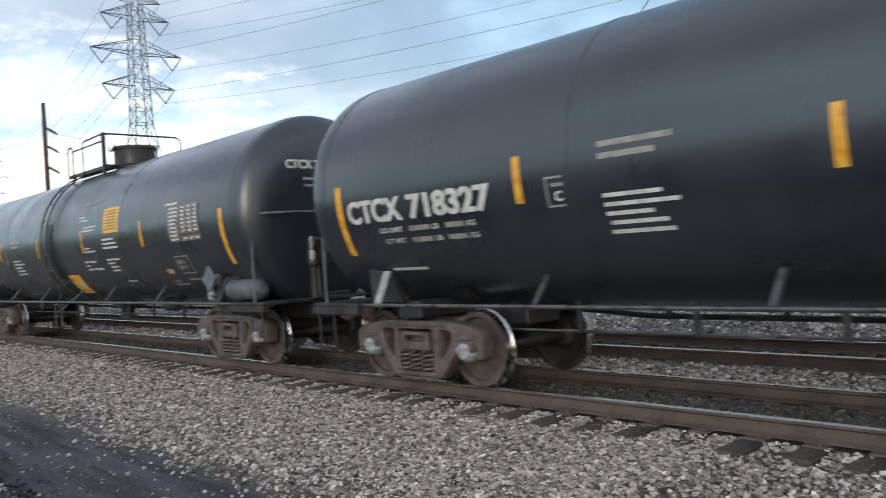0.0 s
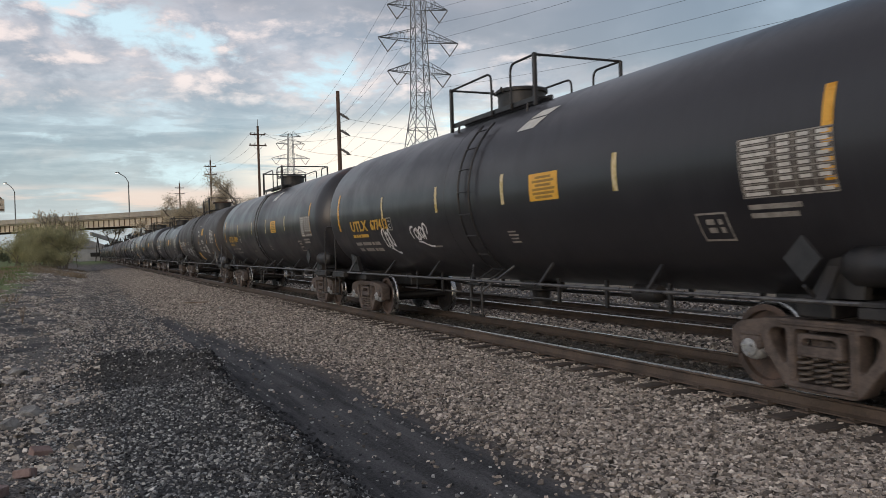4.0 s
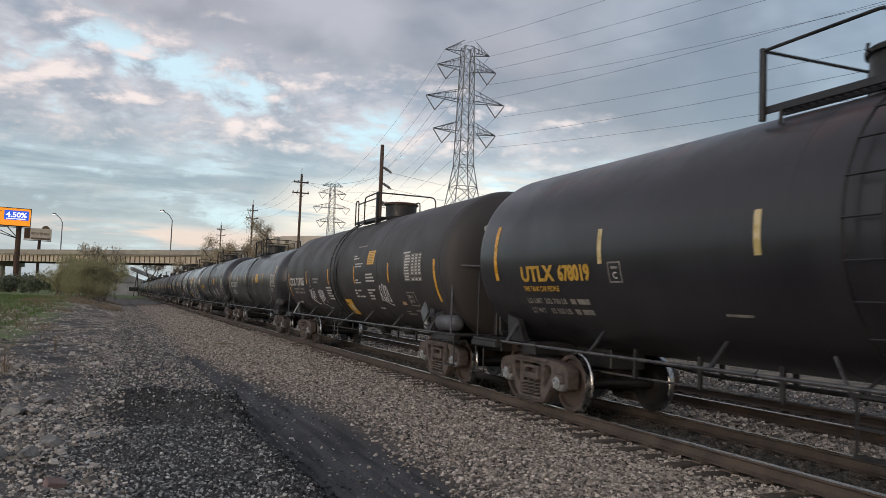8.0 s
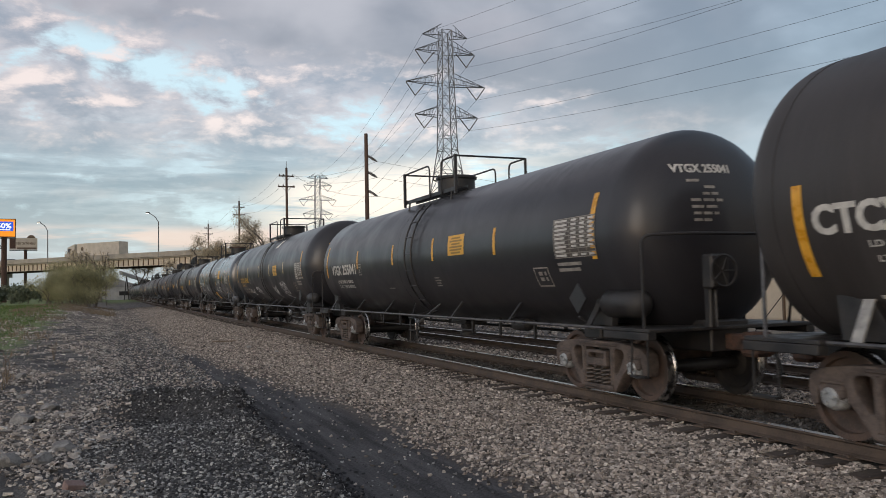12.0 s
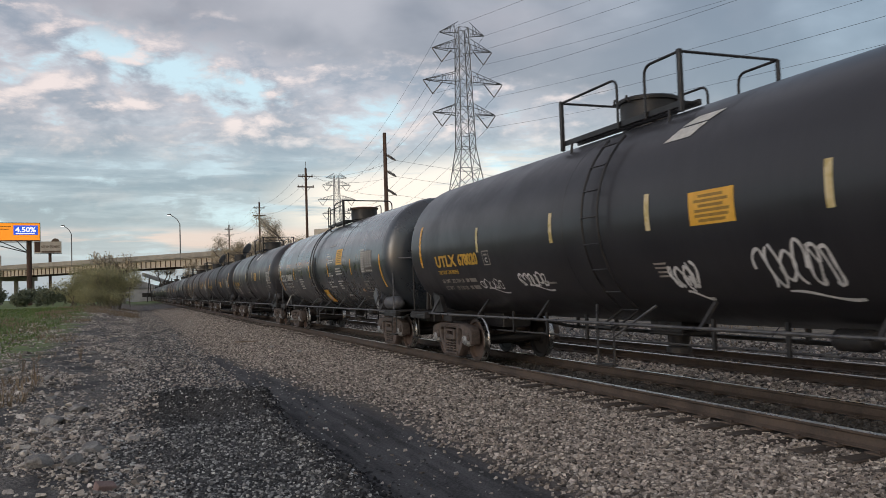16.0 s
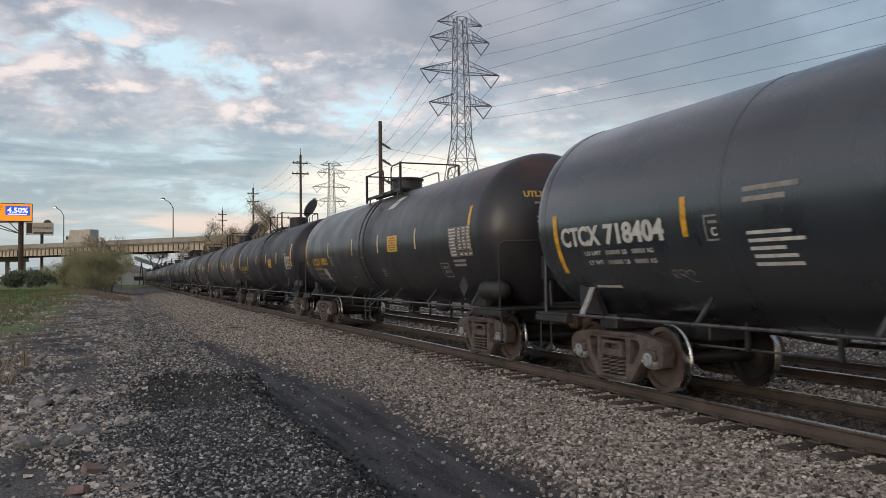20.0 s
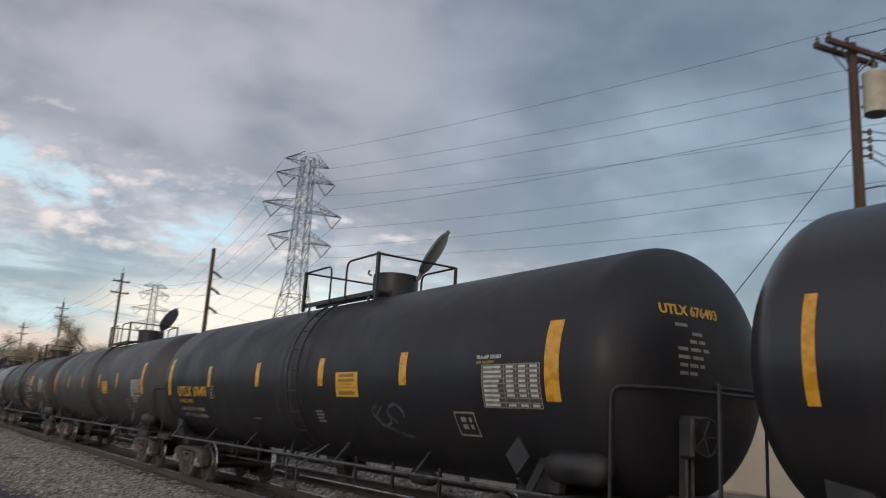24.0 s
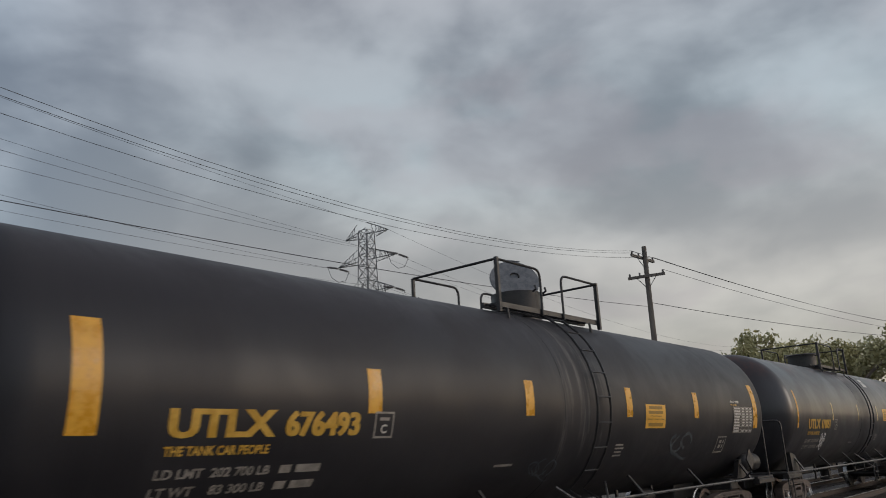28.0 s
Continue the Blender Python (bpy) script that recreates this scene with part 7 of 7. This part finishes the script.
blades("grass", (-32, -4.3, 24, 110), 34000, 0.16, grass_mat, 3, "fresh green grass beside the yard", lambda x, y: x < -3.2 - 0.014 * y + 0.8 * ripple(x * 0.4, y * 0.25))
blades("dry_grass", (-9, -1.6, 16, 75), 7000, 0.22, dry_mat, 4, "dry tan weeds at the edge of the rubble", lambda x, y: (ripple(x * 0.8, y * 0.5) > 0.15) & (x < -1.6 - 0.02 * y))
blades("dry_grass", (-8, 0.6, 78, 112), 3500, 0.24, dry_mat, 6, "dry reddish weeds round the bush", lambda x, y: ripple(x * 0.5, y * 0.3) > -0.1)
blades("dry_grass", (14.0, 24.0, 6, 40), 2500, 0.18, dry_mat, 5, "dry weeds beyond the second track", lambda x, y: ripple(x * 0.6, y * 0.6) > 0.2)
for i, (x, y, h) in enumerate(((-2.05, 19.5, 0.75), (-1.5, 26.0, 0.7), (-2.7, 23.0, 0.5))):
    weed = thing("dead_weed", "dry dead weed stalks in the rubble", "weed", pose(x, y, float(ground_z(x, y))))
    rnd = random.Random(i)
    for k in range(6):
        part("stalk", Geo().tube([(0, 0, 0), (rnd.uniform(-0.08, 0.08), rnd.uniform(-0.08, 0.08), h * 0.6), (rnd.uniform(-0.16, 0.16), rnd.uniform(-0.16, 0.16), h * rnd.uniform(0.7, 1.0))], 0.006, 4), wood_scrap, weed)

# ---- loose stones, bricks and scrap ----
def rock(x, y, size, seed, mat, label, name="rock", flat=0.6, turn=0.0):
    rng = random.Random(seed)
    bm = bmesh.new()
    bmesh.ops.create_icosphere(bm, subdivisions=3, radius=1.0)
    cuts = [(Vector((rng.gauss(0, 1), rng.gauss(0, 1), rng.gauss(0.2, 0.7))).normalized(), rng.uniform(0.5, 0.78)) for _ in range(9)]
    for v in bm.verts:
        k = 1 + 0.32 * noise.noise(v.co * 1.3 + Vector((seed, 0, 0))) + 0.10 * noise.noise(v.co * 4 + Vector((0, seed, 0)))
        v.co *= k
        v.co += Vector((noise.noise(v.co * 2.3), noise.noise(v.co * 2.3 + Vector((7, 0, seed))), 0)) * 0.22
        v.co = Vector((max(min(v.co.x, 0.8), -0.85), max(min(v.co.y, 0.75), -0.8), max(min(v.co.z, 0.7), -0.6)))
        for nn, lim in cuts:
            over_by = v.co.dot(nn) - lim
            if over_by > 0:
                v.co -= nn * over_by
        v.co.x *= size[0]
        v.co.y *= size[1]
        v.co.z *= size[2]
    me = bpy.data.meshes.new(name)
    bm.to_mesh(me)
    bm.free()
    me.materials.append(mat)
    ob = new(name, me)
    ob.matrix_basis = pose(x, y, float(ground_z(x, y)) + size[2] * 0.35, rng.uniform(-8, 8), rng.uniform(-8, 8), turn)
    return tagged(ob, label, "stone")


def brick(x, y, turn, tilt, label, size=(0.20, 0.10, 0.065), mat=None):
    g = Geo().box(-size[0] / 2, size[0] / 2, -size[1] / 2, size[1] / 2, -size[2] / 2, size[2] / 2, 0.008)
    bm = bmesh.new()
    me = g.mesh("brick", mat or brick_red, 30)
    bm.from_mesh(me)
    bmesh.ops.subdivide_edges(bm, edges=bm.edges[:], cuts=1)
    for v in bm.verts:
        v.co += v.co.normalized() * 0.010 * noise.noise(v.co * 30 + Vector((x * 9, y, 0)))
    bm.to_mesh(me)
    bm.free()
    ob = new("brick", me)
    ob.matrix_basis = pose(x, y, float(ground_z(x, y)) + size[2] * 0.45, tilt, tilt * 0.6, turn)
    return tagged(ob, label, "brick")


brick(-0.34, 8.67, 25, 17, "broken red brick lying in the rubble", (0.19, 0.12, 0.09))
brick(-0.43, 7.86, -30, -16, "broken red brick lying in the rubble", (0.17, 0.11, 0.08))
brick(-0.60, 7.30, 60, 6, "broken red brick lying in the rubble", (0.18, 0.11, 0.08))
brick(-1.02, 6.75, 10, 4, "chipped reddish brick half in the gravel", (0.15, 0.10, 0.06))
rock(-0.54, 11.0, (0.20, 0.16, 0.09), 5, rock_grey, "flat grey stone slab on the rubble", "stone_slab", turn=-20)
for i, (x, y, a, b, c) in enumerate(((-1.06, 10.2, 0.25, 0.2, 0.17), (-0.73, 10.22, 0.2, 0.15, 0.14), (-0.93, 14.87, 0.32, 0.24, 0.16), (-1.21, 13.6, 0.34, 0.25, 0.14), (-1.62, 8.7, 0.12, 0.10, 0.08), (-0.3, 6.9, 0.10, 0.09, 0.06), (-1.1, 12.6, 0.20, 0.14, 0.07),
                                     (-1.9, 11.4, 0.17, 0.12, 0.08), (-0.75, 14.2, 0.20, 0.13, 0.05), (-2.3, 13.5, 0.18, 0.15, 0.10), (-1.5, 16.8, 0.22, 0.15, 0.10), (-2.9, 17.5, 0.25, 0.18, 0.10), (-0.2, 12.9, 0.15, 0.09, 0.05),
                                     (-1.9, 21.0, 0.3, 0.2, 0.14), (-3.2, 24.0, 0.3, 0.22, 0.15), (-1.3, 29.0, 0.3, 0.2, 0.12), (-2.2, 33.0, 0.35, 0.25, 0.16), (-0.4, 8.6, 0.09, 0.07, 0.05), (-1.45, 7.6, 0.10, 0.08, 0.06))):
    rock(x, y, (a * 0.78, b * 0.78, c * 0.78), 20 + i, rock_grey, "rough grey stone in the rubble", turn=i * 47)
solid("timber_scrap", Geo().box(-0.45, 0.45, -0.06, 0.06, 0, 0.05, 0.01), wood_scrap, "short weathered board lying on the ballast", "scrap wood", pose(4.0, 31.0, -0.24, 0, 2, 12), smooth=0)
rock(4.7, 24.5, (0.10, 0.09, 0.07), 91, valve_white, "pale stone on the ballast", turn=30)
rock(4.35, 27.5, (0.11, 0.09, 0.07), 92, valve_white, "pale stone on the ballast", turn=80)


# ---- road vehicles on the overpass ----
def wheel_pair(parent, x, y, r):
    part("wheel", Geo().lathe([(r * 0.3, -0.14), (r * 0.55, -0.16), (r, -0.12), (r, 0.12), (r * 0.55, 0.16), (r * 0.3, 0.14)], "y", 16, (x, y, r)), tyre_black, parent, "black tyre")


def semi_truck(label):
    ob = thing("semi_truck", label, "truck", group="vehicles on the overpass")
    part("trailer", Geo().box(-8.0, 6.0, -1.28, 1.28, 1.15, 4.05, 0.05), trailer_tan, ob, "long cream box trailer", 30)
    part("cab", Geo().box(7.0, 9.6, -1.2, 1.2, 0.9, 3.4, 0.15).box(9.6, 10.9, -1.0, 1.0, 0.8, 2.0, 0.2), trailer_tan, ob, "cream cab", 30)
    part("fairing", Geo().put([(7.0, -1.15, 3.4), (9.0, -1.15, 3.4), (7.0, -1.15, 4.0), (7.0, 1.15, 3.4), (9.0, 1.15, 3.4), (7.0, 1.15, 4.0)], [(0, 1, 2), (5, 4, 3), (0, 2, 5, 3), (1, 4, 5, 2), (0, 3, 4, 1)]), trailer_tan, ob, "", 0)
    part("windscreen", Geo().box(9.58, 9.66, -1.05, 1.05, 2.2, 3.1).box(8.2, 9.3, 1.19, 1.22, 2.2, 3.0), car_dark, ob, "dark glass", 0)
    part("emblem", Geo().lathe([(0.45, 1.285), (0.45, 1.295)], "y", 20, (4.2, 0, 2.8)), brown_trim, ob, "brown round emblem", 0)
    part("chassis", Geo().box(-7.5, 10.2, -0.5, 0.5, 0.75, 1.15), frame_black, ob, "", 0)
    for x in (-6.8, -5.5, 6.6, 7.9, 10.2):
        for y in (-1.05, 1.05):
            wheel_pair(ob, x, y, 0.5)
    return ob


def box_truck(label):
    ob = thing("box_truck", label, "truck", group="vehicles on the overpass")
    part("box", Geo().box(-4.0, 3.3, -1.25, 1.25, 1.05, 4.05, 0.05), trailer_tan, ob, "cream cargo box", 30)
    part("roller_door", Geo().box(-4.04, -4.0, -1.1, 1.1, 1.15, 3.9), house_white, ob, "", 0)
    part("cab", Geo().box(3.4, 4.9, -1.15, 1.15, 0.7, 2.9, 0.15).box(4.9, 5.9, -1.0, 1.0, 0.7, 1.8, 0.2), trailer_tan, ob, "cream cab", 30)
    part("windscreen", Geo().box(4.86, 4.94, -1.0, 1.0, 1.9, 2.7).box(3.8, 4.7, 1.14, 1.17, 1.9, 2.6), car_dark, ob, "dark glass", 0)
    part("chassis", Geo().box(-3.9, 5.4, -0.5, 0.5, 0.65, 1.05), frame_black, ob, "", 0)
    for x in (-2.4, 4.7):
        for y in (-1.05, 1.05):
            wheel_pair(ob, x, y, 0.48)
    return ob


def small_car(mat, label):
    ob = thing("car", label, "car", group="vehicles on the overpass")
    part("body", Geo().box(-2.2, 2.2, -0.88, 0.88, 0.35, 0.95, 0.15), mat, ob, "", 30)
    part("cabin", Geo().put([(-1.6, -0.8, 0.93), (1.1, -0.8, 0.93), (0.5, -0.65, 1.45), (-1.1, -0.65, 1.45), (-1.6, 0.8, 0.93), (1.1, 0.8, 0.93), (0.5, 0.65, 1.45), (-1.1, 0.65, 1.45)], [(0, 1, 2, 3), (7, 6, 5, 4), (3, 2, 6, 7), (0, 3, 7, 4), (1, 5, 6, 2)]), car_dark, ob, "dark glass cabin", 0)
    part("tail_light", Geo().box(-2.23, -2.17, -0.8, -0.5, 0.7, 0.85).box(-2.23, -2.17, 0.5, 0.8, 0.7, 0.85), tail_red, ob, "red tail light", 0)
    for x in (-1.35, 1.4):
        for y in (-0.8, 0.8):
            wheel_pair(ob, x, y, 0.33)
    return ob


truck_1 = semi_truck("cream semi-trailer truck crossing the overpass")
truck_2 = box_truck("cream box truck crossing the overpass")
car_1 = small_car(car_dark, "dark car crossing the overpass")
car_2 = small_car(house_white, "pale car crossing the overpass")

# ---- the train ----
UT, CT = "UTLX ", "CTCX "
BLACK_U = "black tank car with yellow lettering and reflective strips"
BLACK_C = "glossy black tank car with white lettering and orange strips"
SPEC = [  # middle at the start, kind, mark, paint, lid, tags, label
    (-17.55, "B", UT + "677940", tank_matt, "shut", (), BLACK_U),
    (0.74, "A", CT + "718327", tank_gloss, "shut", (), BLACK_C),
    (19.18, "A", CT + "718186", tank_gloss, "shut", (), BLACK_C),
    (37.30, "B", UT + "677413", tank_matt, "shut", ((4.45, 1.60, 0.55, 0.45, 5, 3, 0.05, chalk), (2.75, 1.72, 0.85, 0.36, 6, 4, 0.04, chalk)), "black tank car with yellow lettering and white spray-painted tags"),
    (55.09, "B", UT + "678019", tank_rusty, "shut", (), "worn black tank car with rust on its crown and yellow lettering"),
    (73.06, "A", CT + "717005", tank_brown, "shut", ((4.52, 1.52, 0.84, 0.46, 7, 5, 0.035, chalk), (3.27, 1.42, 0.80, 0.52, 8, 5, 0.035, chalk), (-3.6, 1.62, 0.75, 0.42, 9, 5, 0.03, chalk)), "brownish black tank car with white lettering and spray-painted tags"),
    (91.80, "V", "VTGX 255041", tank_matt, "shut", (), "black tank car with white lettering"),
    (109.98, "B", UT + "678020", tank_matt, "shut", ((4.55, 1.54, 1.0, 0.20, 10, 5, 0.022, chalk), (2.75, 1.58, 0.95, 0.26, 11, 6, 0.03, chalk), (-1.5, 1.45, 0.50, 0.42, 12, 4, 0.04, chalk), (-3.05, 1.45, 1.1, 0.52, 13, 6, 0.035, chalk)), "black tank car with yellow lettering and white spray-painted tags"),
    (128.30, "A", CT + "718404", tank_sheen, "shut", ((5.05, 1.60, 0.40, 0.10, 14, 3, 0.012, letter_dim),), BLACK_C),
    (146.70, "B", UT + "678051", tank_rusty, "shut", ((5.15, 1.58, 0.40, 0.36, 15, 4, 0.03, chalk),), "worn black tank car with rust on its crown and yellow lettering"),
    (164.87, "C", UT + "676493", tank_streak, "open", ((-3.35, 1.62, 0.9, 0.40, 16, 2, 0.05, spray_dim), (1.05, 1.45, 0.65, 0.24, 17, 3, 0.02, spray_dim)), "black tank car, hatch lid open, pale streaks beside its ladder"),
]
TRAIN = []
for at, kind, mark, mat, lid, tags, label in SPEC:
    car, sets = make_car(kind, mark, mat, lid, tags, label)
    TRAIN.append((at, car, sets))
# the rest of the train repeats these cars further up the line
FOLLOW = "CABCABBCABCBACBABCBA"
plain = {}
for kind, mat, lid, label in (("A", tank_brown, "shut", "brownish black tank car further up the train"), ("B", tank_matt, "shut", "black tank car further up the train"), ("C", tank_grey, "open", "faded grey-black tank car with an open lid further up the train")):
    car, sets = make_car(kind, "", mat, lid, (), label)
    plain[kind] = (car, sets)
at = TRAIN[-1][0]
used = set()
for i, kind in enumerate(FOLLOW):
    at += 18.2
    if kind not in used:
        used.add(kind)
        TRAIN.append((at, *plain[kind]))
    else:
        TRAIN.append((at, copy_thing(plain[kind][0], pose(XC, at, 0)), []))

# single ties of the near stretches
for bed, x, y0, y1 in track_beds:
    for i in range(int((y1 - y0) / 0.53)):
        y = y0 + i * 0.53
        t = part("tie", tie_mesh, None, bed)
        t.matrix_basis = pose(x + random.uniform(-0.06, 0.06), y + random.uniform(-0.03, 0.03), random.uniform(-0.045, -0.012), 0, 0, random.uniform(-1.5, 1.5))
        for s in (-0.7525, 0.7525):
            p = part("tie_plate", plate_mesh, None, bed)
            p.matrix_basis = pose(x + s, y, 0)


def on_bridge(u, v):
    p = brm @ Vector((u, v, 9.45))
    return pose(p.x, p.y, p.z, 0, 0, math.degrees(math.atan2(BRD.y, BRD.x)))


def motions():
    """The train rolls past towards -y; its wheels turn; vehicles cross the overpass."""
    marks = [i * 3.5 for i in range(9)]
    for start, car, sets in TRAIN:
        walk(car, [(t, pose(XC, start - travel(t), 0)) for t in marks])
    spins = [i * 0.1 for i in range(281)]
    for start, car, sets in TRAIN[:12]:
        for s in sets:
            x, y, z = s.location
            walk(s, [(t, pose(x, y, z, math.degrees(travel(t) / WHEEL_R) % 360.0)) for t in spins])
    for ob, u0, speed, t0, lane in ((truck_1, 18.9, 14.2, 11.0, 3.2), (truck_2, 44.2, 17.9, 20.0, 3.2), (car_1, 25.0, 17.0, 9.6, 3.2), (car_2, 48.0, -14.0, 3.0, 9.0)):
        walk(ob, [(t, on_bridge(u0 + speed * (t - t0), lane)) for t in (0.0, 7.0, 14.0, 21.0, 28.0)])


motions()
